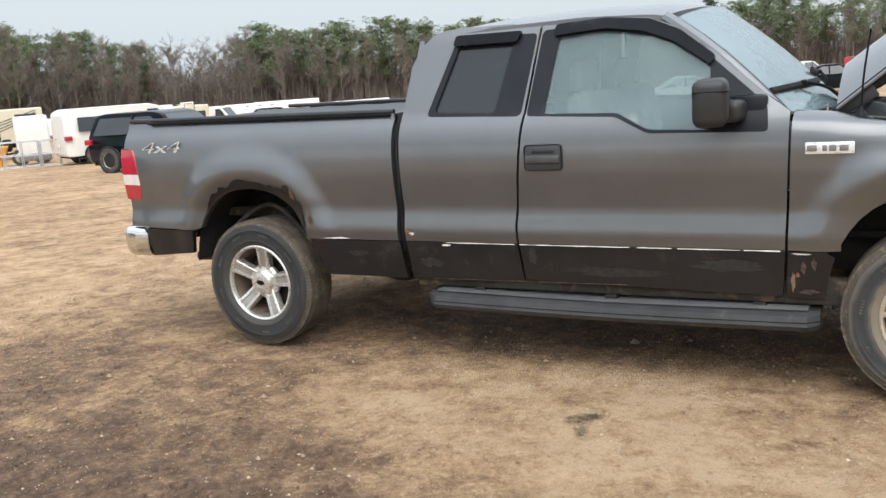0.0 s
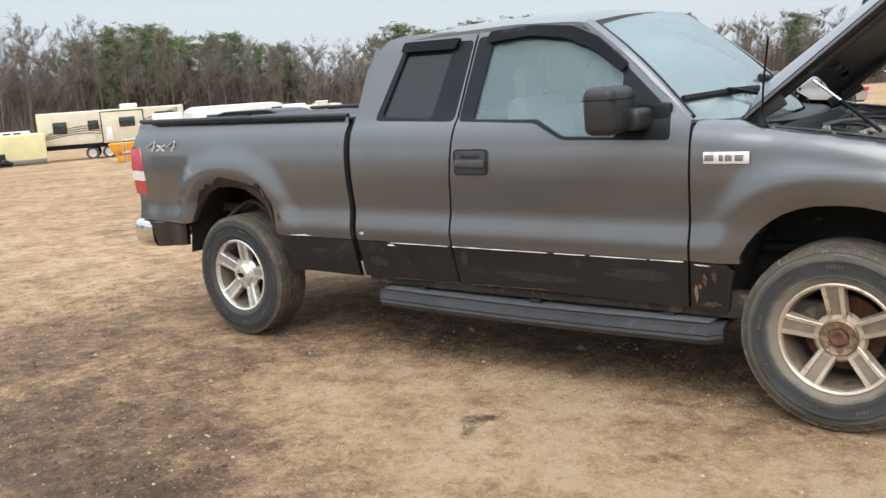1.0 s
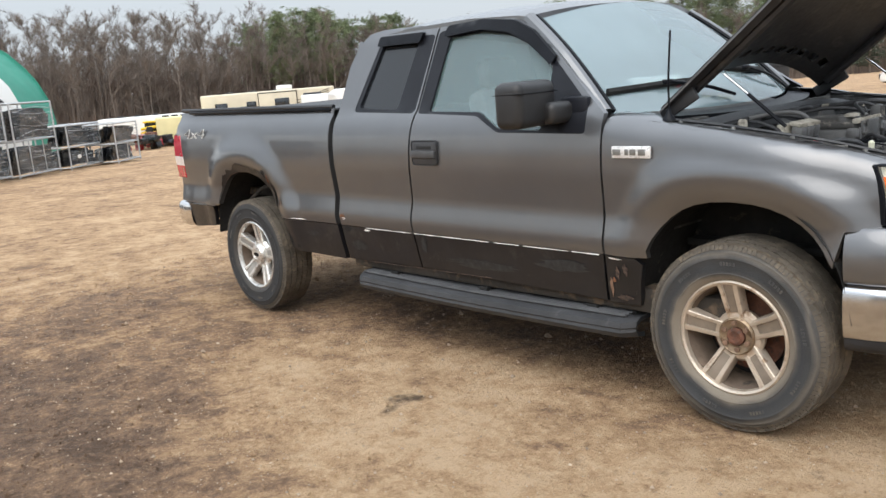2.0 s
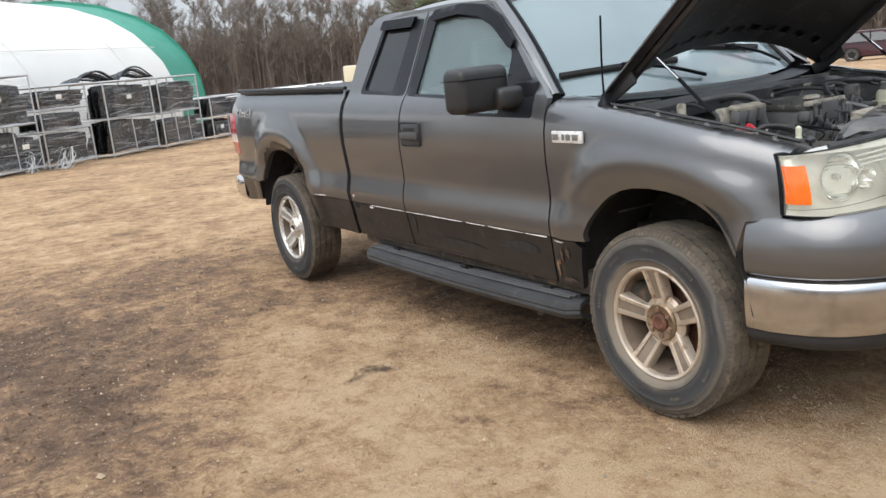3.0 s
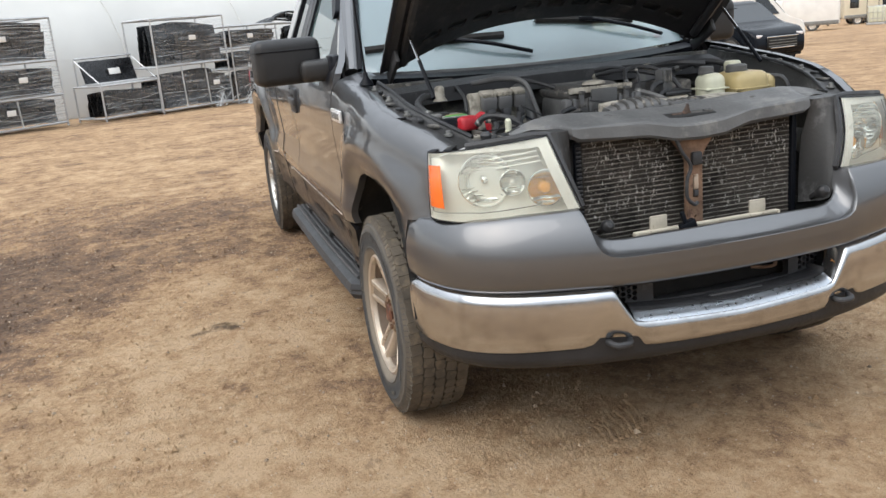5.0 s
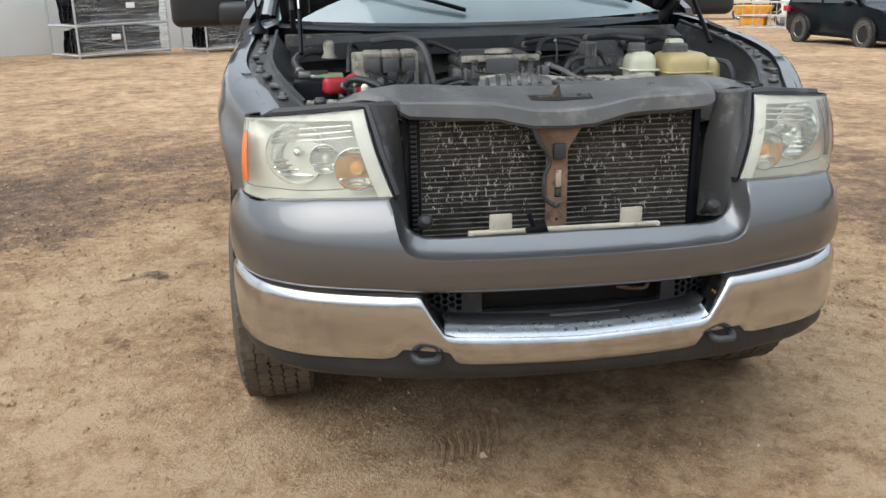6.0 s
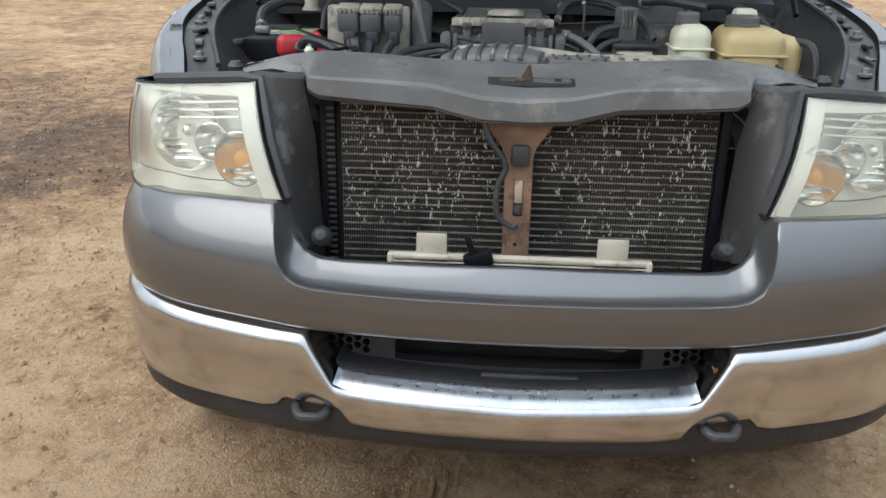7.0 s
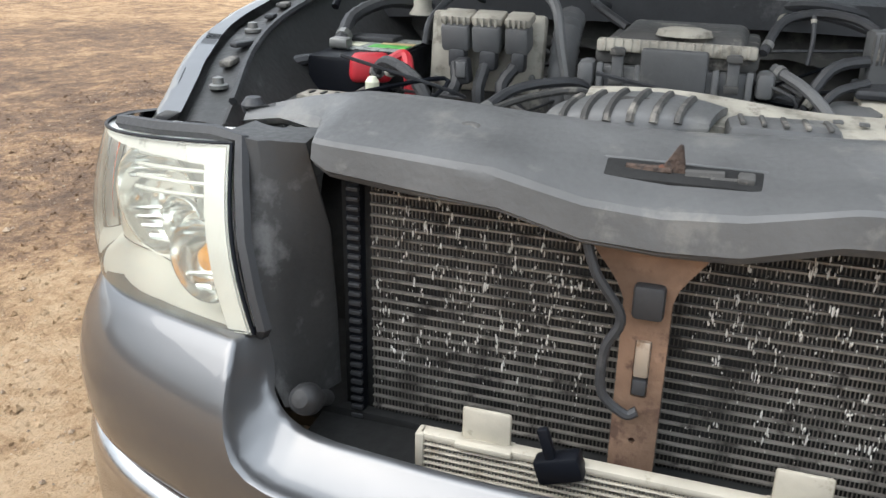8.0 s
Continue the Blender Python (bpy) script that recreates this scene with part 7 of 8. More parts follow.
def vehicle(name, label, category, x, y, az, L, W, H, kind, paint, lift=0.0):
    """A parked car, van or pickup: nose towards az degrees."""
    ob = thing(name, label, category, (x, y, slope(x, y) + lift), az, "parked vehicles")
    a, b, r = -L / 2, L / 2, 0.36 if H > 1.6 else 0.32
    belt, sill = 0.60 * H if kind != "van" else 0.56 * H, 0.16 * H
    wf, wr = b - 0.2 * L, a + 0.2 * L
    if kind == "van":
        prof = [(a, sill), (a + 0.02, H * 0.93), (a + 0.3, H), (b - 1.75, H), (b - 1.35, H * 0.96), (b - 0.75, belt * 1.03), (b - 0.1, belt * 0.8), (b, belt * 0.55), (b - 0.02, sill)]
        glass_ = [(b - 1.9, belt * 1.05), (b - 1.85, H * 0.9), (b - 1.45, H * 0.9), (b - 1.0, belt * 1.08)]
    elif kind == "pickup":
        prof = [(a, sill * 1.3), (a, belt), (-0.25 * L + 0.6, belt), (-0.25 * L + 0.75, H), (0.08 * L, H), (0.2 * L, belt * 1.05), (b - 0.15, belt * 0.93), (b, belt * 0.6), (b - 0.02, sill * 1.2)]
        glass_ = [(-0.25 * L + 0.9, belt * 1.05), (-0.25 * L + 0.95, H * 0.93), (0.07 * L, H * 0.93), (0.165 * L, belt * 1.08)]
    elif kind == "suv":
        prof = [(a + 0.03, sill), (a - 0.02, belt * 0.75), (a + 0.08, belt), (a + 0.35, H * 0.95), (a + 0.7, H), (0.05 * L, H), (0.12 * L, H * 0.96), (0.27 * L, belt * 1.06), (b - 0.3, belt * 0.94), (b - 0.05, belt * 0.75), (b, sill * 1.8), (b - 0.1, sill)]
        glass_ = [(a + 0.4, belt * 1.06), (a + 0.62, H * 0.92), (0.04 * L, H * 0.92), (0.22 * L, belt * 1.08)]
    else:
        prof = [(a + 0.05, sill), (a, belt * 0.7), (a + 0.15, belt * 0.98), (a + 0.8, belt * 1.05), (-0.18 * L, H), (0.04 * L, H), (0.22 * L, belt * 1.05), (b - 0.25, belt * 0.88), (b, belt * 0.6), (b - 0.05, sill)]
        glass_ = [(a + 1.05, belt * 1.08), (-0.17 * L, H * 0.93), (0.03 * L, H * 0.93), (0.17 * L, belt * 1.08)]
    tum = ([0, belt, H], [1.0, 1.0, 0.80 if kind != "van" else 0.9])
    body = hull("body", rounded(prof, 0.28 if kind != "van" else 0.16, 5), W, paint, ob, tum)
    for sg in (-1, 1):
        q = [(px, sg * (W / 2 * float(np.interp(pz, *tum)) + 0.006), pz) for px, pz in glass_]
        hang("side_window", mesh_of("side_window", q + [(p[0], p[1] - sg * 0.02, p[2]) for p in q], [(0, 1, 2, 3), (4, 5, 6, 7), (0, 1, 5, 4), (1, 2, 6, 5), (2, 3, 7, 6), (3, 0, 4, 7)], M["pane"], 0), body)
        if kind == "van":
            q = [(px, sg * (W / 2 * float(np.interp(pz, *tum)) + 0.006), pz) for px, pz in ((a + 0.5, belt * 1.06), (a + 0.52, H * 0.84), (a + 1.75, H * 0.84), (a + 1.75, belt * 1.06))]
            hang("rear_side_window", mesh_of("rear_side_window", q + [(p[0], p[1] - sg * 0.02, p[2]) for p in q], [(0, 1, 2, 3), (4, 5, 6, 7), (0, 1, 5, 4), (1, 2, 6, 5), (2, 3, 7, 6), (3, 0, 4, 7)], M["pane"], 0), body)
        mx = (glass_[0][0] + glass_[-1][0]) / 2
        boxed("window_post", (mx, sg * (W / 2 * 0.91 + 0.012), (belt + H) / 2 * 0.99), (0.07, 0.02, (H - belt) * 0.86), M["trim"], body, 0.004, turn("X", sg * 14))
        for xw in (wf, wr):
            far_wheel(ob, xw, sg * (W / 2 - 0.08), r)
            # no arch is cut: a flat black disc paints its shade
            bm = bmesh.new()
            lathe(bm, [(0, 0), (r * 1.16, 0), (r * 1.16, 0.012), (0, 0.012)], 22, Matrix.Translation((xw, sg * (W / 2 + 0.002), r)) @ turn("X", -90 * sg))
            part("arch_shadow", bm, M["black"], body, "flat black disc painting the wheel arch shade")
        boxed("tail_lamp", (a + 0.13, sg * (W / 2 - 0.13), belt * 0.88), (0.26, 0.2, 0.16), M["red_lens"], ob, 0.02)
        boxed("head_lamp", (b - 0.215, sg * (W / 2 - 0.27), belt * 0.76), (0.28, 0.26, 0.085), M["clear_lens"], ob, 0.03, turn("Z", -sg * 18))
        boxed("door_mirror", (0.16 * L, sg * (W / 2 + 0.07), belt * 1.08), (0.12, 0.16, 0.13), M["trim"], ob, 0.03)
    # screens follow the slanted ends of the cabin
    ends = {"van": (5, 4), "pickup": (5, 4), "suv": (7, 6), "car": (6, 5)}[kind]
    (x1, z1), (x0, z0) = prof[ends[0]], prof[ends[1]]
    v, f = grid(2, 4, lambda u, w_: (x1 + (x0 - x1) * (0.08 + 0.84 * u) + 0.012, (w_ * 2 - 1) * W * 0.5 * float(np.interp(z1 + (z0 - z1) * u, *tum)) * 0.9, z1 + (z0 - z1) * (0.08 + 0.84 * u) + 0.012))
    hang("windshield", mesh_of("windshield", v, f, M["pane"]), body)
    boxed("grille", (b + 0.0, 0, belt * 0.58), (0.06, W * 0.52, belt * 0.27), M["black"], ob, 0.02)
    boxed("grille_frame", (b + 0.012, 0, belt * 0.45), (0.05, W * 0.42, 0.03), M["bright"], ob, 0.008)
    for k in range(3):
        boxed("grille_bar", (b + 0.014, 0, belt * (0.50 + 0.07 * k)), (0.04, W * 0.48, 0.018), M["alloy_dull"], ob, 0.004)
    boxed("grille_frame", (b + 0.012, 0, belt * 0.73), (0.04, W * 0.55, 0.03), M["bright"], ob, 0.008)
    boxed("number_plate", (a - 0.03, 0, belt * 0.62), (0.02, 0.32, 0.15), M["white_paint"], ob, 0.004)
    boxed("underside", (0, 0, sill * 0.95), (L * 0.92, W * 0.85, 0.1), M["black"], ob, 0.01)
    return ob


vehicle("parked_suv", "black compact suv with chrome grille frame, parked on dirt", "suv", -19.2, 13.8, 3, 4.65, 1.84, 1.68, "suv", M["black_paint"])
vehicle("white_van", "white full-size cargo van parked in the yard", "van", -27.2, 19.6, 66, 5.0, 2.0, 2.08, "van", M["white_paint"])
vehicle("white_pickup", "white pickup truck parked far off", "pickup", -9, 84, 20, 5.4, 1.95, 1.9, "pickup", M["white_paint"])
vehicle("red_van", "dark red van parked far off", "van", -3, 80, 0, 5.2, 1.95, 1.9, "van", M["red_paint"])
vehicle("dark_sedan", "dark sedan parked beside other cars", "car", -4.5, 47, 190, 4.6, 1.8, 1.45, "car", M["black_paint"])
vehicle("silver_sedan", "silver sedan with red tail lamps in the yard", "car", -10.8, 41, 200, 4.6, 1.8, 1.46, "car", M["silver"])
vehicle("grey_suv", "dark maroon suv parked in the yard", "suv", -27.0, 45.0, 25, 4.6, 1.82, 1.66, "suv", M["maroon"])
vehicle("white_sedan", "white sedan parked in the yard", "car", -16.5, 49, 200, 4.7, 1.8, 1.46, "car", M["white_paint"])
vehicle("maroon_sedan", "maroon sedan parked in the yard", "car", -49.3, 60.4, 30, 4.6, 1.8, 1.44, "car", M["red_paint"])
vehicle("green_suv", "dark green suv parked in the yard", "suv", -53.5, 62.2, 30, 4.5, 1.8, 1.66, "suv", M["black_paint"])
vehicle("white_work_van", "white work van parked beside trailers", "van", -51.3, 50.7, 20, 5.6, 2.0, 2.1, "van", M["white_paint"])


def trailer(name, label, x, y, az, L, W, H, floor_, skin, windows=(), door=None, stripes=False):
    ob = thing(name, label, "trailer", (x, y, slope(x, y)), az, "trailers")
    body = boxed("trailer_body", (0, 0, floor_ + (H - floor_) / 2), (L, W, H - floor_), skin, ob, 0.09, seg=3)
    for sg in (-1, 1):
        for k in (-0.42, 0.42):
            far_wheel(ob, -0.1 * L + k, sg * (W / 2 - 0.12), 0.34)
        for wx, wz, ww, wh in windows:
            fr = boxed("window_frame", (wx, sg * (W / 2 + 0.006), wz), (ww + 0.08, 0.03, wh + 0.08), M["trim"], body, 0.03)
            boxed("window_pane", (wx, sg * (W / 2 + 0.022), wz), (ww, 0.012, wh), M["pane"], fr, 0.004)
        if door:
            dr = boxed("entry_door", (door, sg * (W / 2 + 0.008), floor_ + 1.02), (0.72, 0.03, 1.9), skin, body, 0.03)
            for dx in (-0.38, 0.38):
                boxed("door_edge", (door + dx, sg * (W / 2 + 0.02), floor_ + 1.02), (0.035, 0.02, 1.95), M["trim"], dr, 0.004)
            boxed("door_edge", (door, sg * (W / 2 + 0.02), floor_ + 2.0), (0.78, 0.02, 0.035), M["trim"], dr, 0.004)
        boxed("side_skirt", (0, sg * (W / 2 + 0.004), floor_ + 0.12), (L * 0.97, 0.02, 0.24), M["trim"] if stripes else M["alloy_dull"], body, 0.006)
        if stripes:
            for k in range(4):
                hose("side_stripe", [(-L * 0.48 + 0.1 * k, sg * (W / 2 + 0.012), floor_ + 0.55 + 0.1 * k), (-L * 0.2, sg * (W / 2 + 0.012), floor_ + 0.8 + 0.12 * k), (L * 0.1, sg * (W / 2 + 0.012), floor_ + 0.62 + 0.16 * k), (L * 0.46, sg * (W / 2 + 0.012), floor_ + 1.5 + 0.1 * k)], 0.016, M["trim"], body, 4, 5)
            boxed("storage_hatch", (-L * 0.18, sg * (W / 2 + 0.01), floor_ + 0.42), (0.9, 0.02, 0.38), skin, body, 0.02)
    if stripes or windows and door:
        boxed("roof_unit", (0.12 * L, 0, H + 0.12), (0.9, 0.7, 0.26), M["white_paint"], ob, 0.06)
    for k in range(3):
        boxed("roof_vent", (-0.3 * L + 0.18 * L * k, 0.3, H + 0.04), (0.36, 0.36, 0.1), M["plastic"], ob, 0.03)
    hose("hitch_frame", [(-L / 2, 0.4, 0.5), (-L / 2 - 1.1, 0, 0.48), (-L / 2, -0.4, 0.5)], 0.05, M["black"], ob, 6, 3)
    boxed("landing_jack", (-L / 2 - 0.8, 0, 0.3), (0.1, 0.1, 0.6), M["black"], ob, 0.01)
    boxed("gas_bottle_cover", (-L / 2 - 0.35, 0, 0.85), (0.35, 0.6, 0.5), M["black"], ob, 0.08)
    return ob


rv = trailer("travel_trailer", "cream travel trailer with dark stripes parked in the yard", -42.6, 23.3, 55, 7.4, 2.4, 2.55, 0.62, M["cream"], [(-2.6, 1.75, 0.6, 0.5), (-0.95, 1.8, 0.45, 0.4), (0.75, 1.8, 0.8, 0.5)], None, True)
for sg in (-1, 1):
    so = boxed("slide_out", (0.52, sg * 1.21, 1.62), (2.1, 0.06, 1.6), M["cream"], rv, 0.02)
    for dx in (-1.07, 1.07):
        boxed("slide_edge", (0.52 + dx, sg * 1.235, 1.62), (0.045, 0.03, 1.66), M["trim"], so, 0.004)
    boxed("slide_edge", (0.52, sg * 1.235, 2.44), (2.18, 0.03, 0.045), M["trim"], so, 0.004)
    boxed("slide_window", (0.75, sg * 1.25, 1.85), (0.8, 0.02, 0.5), M["pane"], so, 0.03)
    boxed("slide_hatch", (-0.2, sg * 1.245, 1.3), (0.3, 0.012, 0.7), M["white_paint"], so, 0.02)
trailer("white_camper", "long white camper trailer parked in the yard", -59.7, 68.8, 42, 7.0, 2.4, 1.9, 0.6, M["white_paint"], [(1.5, 1.3, 0.9, 0.4)], None)
trailer("white_camper", "white camper trailer parked far off", -56.4, 79.5, 36, 8.5, 2.4, 1.8, 0.6, M["white_paint"], [(-1.5, 1.3, 0.8, 0.4)], None)
trailer("white_camper", "white camper trailer with its roof showing above a pickup bed", -62.0, 48.2, 42, 8.0, 2.4, 2.2, 0.6, M["white_paint"], [(-1.5, 1.3, 0.8, 0.4)], None)
trailer("box_trailer", "white box trailer parked far off", -75.5, 84.2, 42, 5.5, 2.5, 2.5, 0.8, M["white_paint"])
trailer("box_trailer", "white box trailer parked far off", -69.0, 84.0, 36, 8.0, 2.5, 2.5, 0.8, M["white_paint"])
trailer("office_trailer", "beige office trailer with small windows", -50.0, 46.4, 60, 3.4, 2.4, 2.3, 0.45, M["cream"], [(-1.0, 1.5, 0.5, 0.6), (1.1, 1.5, 0.5, 0.6)], 0.2)
trailer("white_container", "white box body standing on the dirt", -43.6, 36.6, 48, 3.2, 2.2, 2.3, 0.35, M["white_paint"])
trailer("white_container", "tall narrow white box standing beside steel cages", -32.6, 19.6, 52, 1.3, 1.2, 2.0, 0.15, M["white_paint"])
for k, (x, y) in enumerate(((-44.8, 42.8), (-44.0, 44.4), (-46.0, 44.4))):
    tote = thing("liquid_tote", "white plastic liquid tote in a wire cage on dirt", "tote", (x, y, slope(x, y)), 20 + 15 * k, "liquid totes")
    boxed("tote_tank", (0, 0, 0.66), (1.1, 0.95, 1.0), M["milky"], tote, 0.08, seg=3)
    boxed("tote_pallet", (0, 0, 0.08), (1.2, 1.0, 0.14), M["galv"], tote, 0.02)
    for q in range(4):
        for sg in (-1, 1):
            tube("cage_bar", (-0.45 + 0.3 * q, sg * 0.5, 0.14), (-0.45 + 0.3 * q, sg * 0.5, 1.18), 0.015, M["galv"], tote)
    for z in (0.4, 0.8, 1.18):
        for sg in (-1, 1):
            tube("cage_rail", (-0.57, sg * 0.5, z), (0.57, sg * 0.5, z), 0.015, M["galv"], tote)
trailer("white_shed", "low white shed beside a yellow container", -52.5, 20.5, 62, 6.0, 3.0, 1.75, 0.1, M["white_paint"])
trailer("yellow_container", "pale yellow metal container in the yard", -43.5, 18.2, 65, 2.7, 2.0, 1.55, 0.05, M["yellow_wall"])
# low steel cages and an orange hopper
for k, (x, y) in enumerate(((-30.4, 16.9), (-28.6, 18.0))):
    cage = thing("steel_cage", "pale empty steel cage on the dirt", "cage", (x, y, slope(x, y)), 50, "steel cages")
    for px in (-0.95, -0.3, 0.35, 0.95):
        for py in (-0.5, 0.5):
            tube("post", (px, py, 0), (px, py, 1.0), 0.017, M["galv"], cage)
    for z in (0.05, 0.5, 1.0):
        for py in (-0.5, 0.5):
            tube("rail", (-0.95, py, z), (0.95, py, z), 0.017, M["galv"], cage)
    for px in (-0.95, 0.95):
        tube("side_bar", (px, -0.5, 1.0), (px, 0.5, 1.0), 0.017, M["galv"], cage)
hop = thing("dump_hopper", "orange steel dump hopper beside steel cages", "hopper", (-33.4, 18.0, slope(-33.4, 18.0)), 50)
boxed("hopper_bin", (0, 0, 0.62), (1.25, 1.0, 0.45), M["orange"], hop, 0.03, taper=(1.3, 1.2))
boxed("hopper_base", (0, 0, 0.2), (1.0, 0.8, 0.36), M["orange"], hop, 0.02)
skid = thing("skid_loader", "small yellow skid loader parked beside a white shed", "machine", (-45.6, 17.6, slope(-45.6, 17.6)), 60)
boxed("loader_body", (0, 0, 0.55), (1.5, 1.1, 0.6), M["machine"], skid, 0.08)
boxed("loader_cab", (-0.1, 0, 1.05), (0.8, 0.9, 0.55), M["black"], skid, 0.05)
boxed("cab_roof", (-0.1, 0, 1.36), (0.95, 1.0, 0.08), M["machine"], skid, 0.03)
for sg in (-1, 1):
    hose("lift_arm", [(-0.7, sg * 0.55, 1.0), (0.3, sg * 0.55, 1.05), (1.0, sg * 0.55, 0.4)], 0.07, M["machine"], skid)
    for x in (-0.45, 0.45):
        far_wheel(skid, x, sg * 0.58, 0.33)
for k, (x, y) in enumerate(((-41.5, 14.8), (-42.6, 16.0), (-40.4, 14.2))):
    heap = thing("scrap_heap", "heap of red and dark scrap parts on dirt", "scrap", (x, y, slope(x, y)), 30 * k, "scrap heaps")
    rr = random.Random(k)
    for q in range(9):
        boxed("scrap_piece", (rr.uniform(-0.9, 0.9), rr.uniform(-0.6, 0.6), rr.uniform(0.15, 0.7)), (rr.uniform(0.3, 1.0), rr.uniform(0.2, 0.6), rr.uniform(0.15, 0.4)), M[rr.choice(("red_paint", "red_paint", "black_part", "rust"))], heap, 0.03,
              turn("Z", rr.uniform(0, 180)) @ turn("X", rr.uniform(-25, 25)))

# ---- woods ----
def bare_mesh(seed, H):
    """A leafless tree: forked trunk, rising limbs, branchlets and fine twigs."""
    rr = random.Random(seed)
    vs, fs = [], []

    def limb(a, b, ra, rb, sides):
        d = (b - a).normalized()
        s = d.cross(Vector((0.3, 0.9, 0.2))).normalized()
        t = d.cross(s)
        k = len(vs)
        for c, r in ((a, ra), (b, rb)):
            for i in range(sides):
                q = 2 * math.pi * i / sides
                vs.append(c + s * math.cos(q) * r + t * math.sin(q) * r)
        for i in range(sides):
            j = (i + 1) % sides
            fs.append((k + i, k + j, k + sides + j, k + sides + i))

    def twig(a, b, r):
        d = (b - a).normalized()
        s = d.cross(Vector((rr.uniform(-1, 1), rr.uniform(-1, 1), 0.3))).normalized() * r
        k = len(vs)
        vs.extend((a - s, a + s, b))
        fs.append((k, k + 1, k + 2))

    def grow(a, d, length, r, level):
        n = 3 if level < 2 else 2
        p = a
        for i in range(n):
            d = (d + Vector((rr.uniform(-1, 1), rr.uniform(-1, 1), rr.uniform(-0.3, 0.9))) * 0.16).normalized()
            q = p + d * length / n
            limb(p, q, r * (1 - 0.7 * i / n), r * (1 - 0.7 * (i + 1) / n), 4 if level < 2 else 3)
            if level < 3:
                for _ in range(3 if level == 1 else 2):
                    e = (d * rr.uniform(0.5, 1.0) + Vector((rr.uniform(-1, 1), rr.uniform(-1, 1), rr.uniform(-0.1, 0.8))) * 0.75).normalized()
                    grow(p.lerp(q, rr.random()), e, length * rr.uniform(0.4, 0.6), r * 0.45, level + 1)
            else:
                for _ in range(9):
                    e = (d * 0.45 + Vector((rr.uniform(-1, 1), rr.uniform(-1, 1), rr.uniform(-0.2, 0.9))) * 0.7).normalized()
                    c = p.lerp(q, rr.random())
                    twig(c, c + e * length * rr.uniform(0.5, 1.2), 0.0065)
            p = q
    trunk = [Vector((0, 0, -0.3))]
    for i in range(7):
        trunk.append(Vector((trunk[-1].x + rr.uniform(-0.12, 0.12), trunk[-1].y + rr.uniform(-0.12, 0.12), H * 0.88 * (i + 1) / 7)))
    r0 = H * 0.0065
    for i in range(7):
        limb(trunk[i], trunk[i + 1], r0 * (1 - i / 8), r0 * (1 - (i + 1) / 8), 6)
    for i in range(2, 8):
        for _ in range(2 if i < 4 else 3):
            an, base = rr.uniform(0, 6.28), trunk[i - 1].lerp(trunk[i], rr.random())
            grow(base, Vector((math.cos(an), math.sin(an), rr.uniform(0.5, 1.4))).normalized(), H * rr.uniform(0.16, 0.26) * (1.15 - 0.09 * i), r0 * 0.35, 2 if i < 4 else 1 + (rr.random() < 0.55))
    return vs, fs


def needle_mesh(seed, H, cone):
    """An evergreen: straight trunk, whorls of limbs, each with many small needle clumps."""
    rr = random.Random(seed)
    tv, tf, vs, fs = [], [], [], []
    for i in range(7):
        r = H * 0.012 * (1 - i / 7.2)
        for k in range(6):
            tv.append((r * math.cos(k * 1.047), r * math.sin(k * 1.047), -0.3 + (H + 0.2) * i / 6))
    tf = [(i * 6 + k, i * 6 + (k + 1) % 6, i * 6 + 6 + (k + 1) % 6, i * 6 + 6 + k) for i in range(6) for k in range(6)]
    z = H * (0.12 if cone else rr.uniform(0.36, 0.5))
    lean = rr.uniform(0, 6.28)
    while z < H * 0.985:
        q = (z / H)
        reach = (H * 0.19 * (1.02 - q) + 0.25) if cone else H * 0.2 * max(0.10, 1 - ((q - 0.68) / 0.40) ** 2)
        for _ in range(6):
            an = rr.uniform(0, 6.28)
            ln = reach * (rr.uniform(0.7, 1.1) if cone else rr.uniform(0.35, 1.2) * (1 + 0.25 * math.cos(an - lean)))
            up = -0.18 if cone else rr.uniform(-0.05, 0.75)
            zz = z if cone else z + rr.uniform(-0.06, 0.06) * H
            a = Vector((0, 0, min(zz, H * 0.97)))
            e = Vector((math.cos(an) * ln, math.sin(an) * ln, min(zz, H * 0.97) + ln * up))
            k = len(tv)
            s = Vector((-math.sin(an), math.cos(an), 0)) * 0.035
            tv.extend((a - s, a + s, e))
            tf.append((k, k + 1, k + 2))
            for j in range(7 if cone else 12):
                t = rr.uniform(0.25, 1.05)
                c = a.lerp(e, t) + Vector((rr.uniform(-1, 1), rr.uniform(-1, 1), rr.uniform(-0.5, 0.7))) * max(0.4, ln * (0.16 if cone else 0.3))
                sz = rr.uniform(0.3, 0.6) * 0.5
                for _ in range(8):
                    d1 = Vector((rr.uniform(-1, 1), rr.uniform(-1, 1), rr.uniform(-0.4, 0.9))).normalized()
                    d2 = d1.cross(Vector((rr.uniform(-1, 1), rr.uniform(-1, 1), rr.uniform(-1, 1)))).normalized()
                    m = len(vs)
                    c2 = c + Vector((rr.uniform(-1, 1), rr.uniform(-1, 1), rr.uniform(-0.5, 0.5))) * sz * 0.7
                    vs.extend((c2 - d2 * sz * 0.15, c2 + d2 * sz * 0.15, c2 + d1 * sz * 1.6))
                    fs.append((m, m + 1, m + 2))
        z += H * (0.03 if cone else rr.uniform(0.02, 0.034))
    return tv, tf, vs, fs


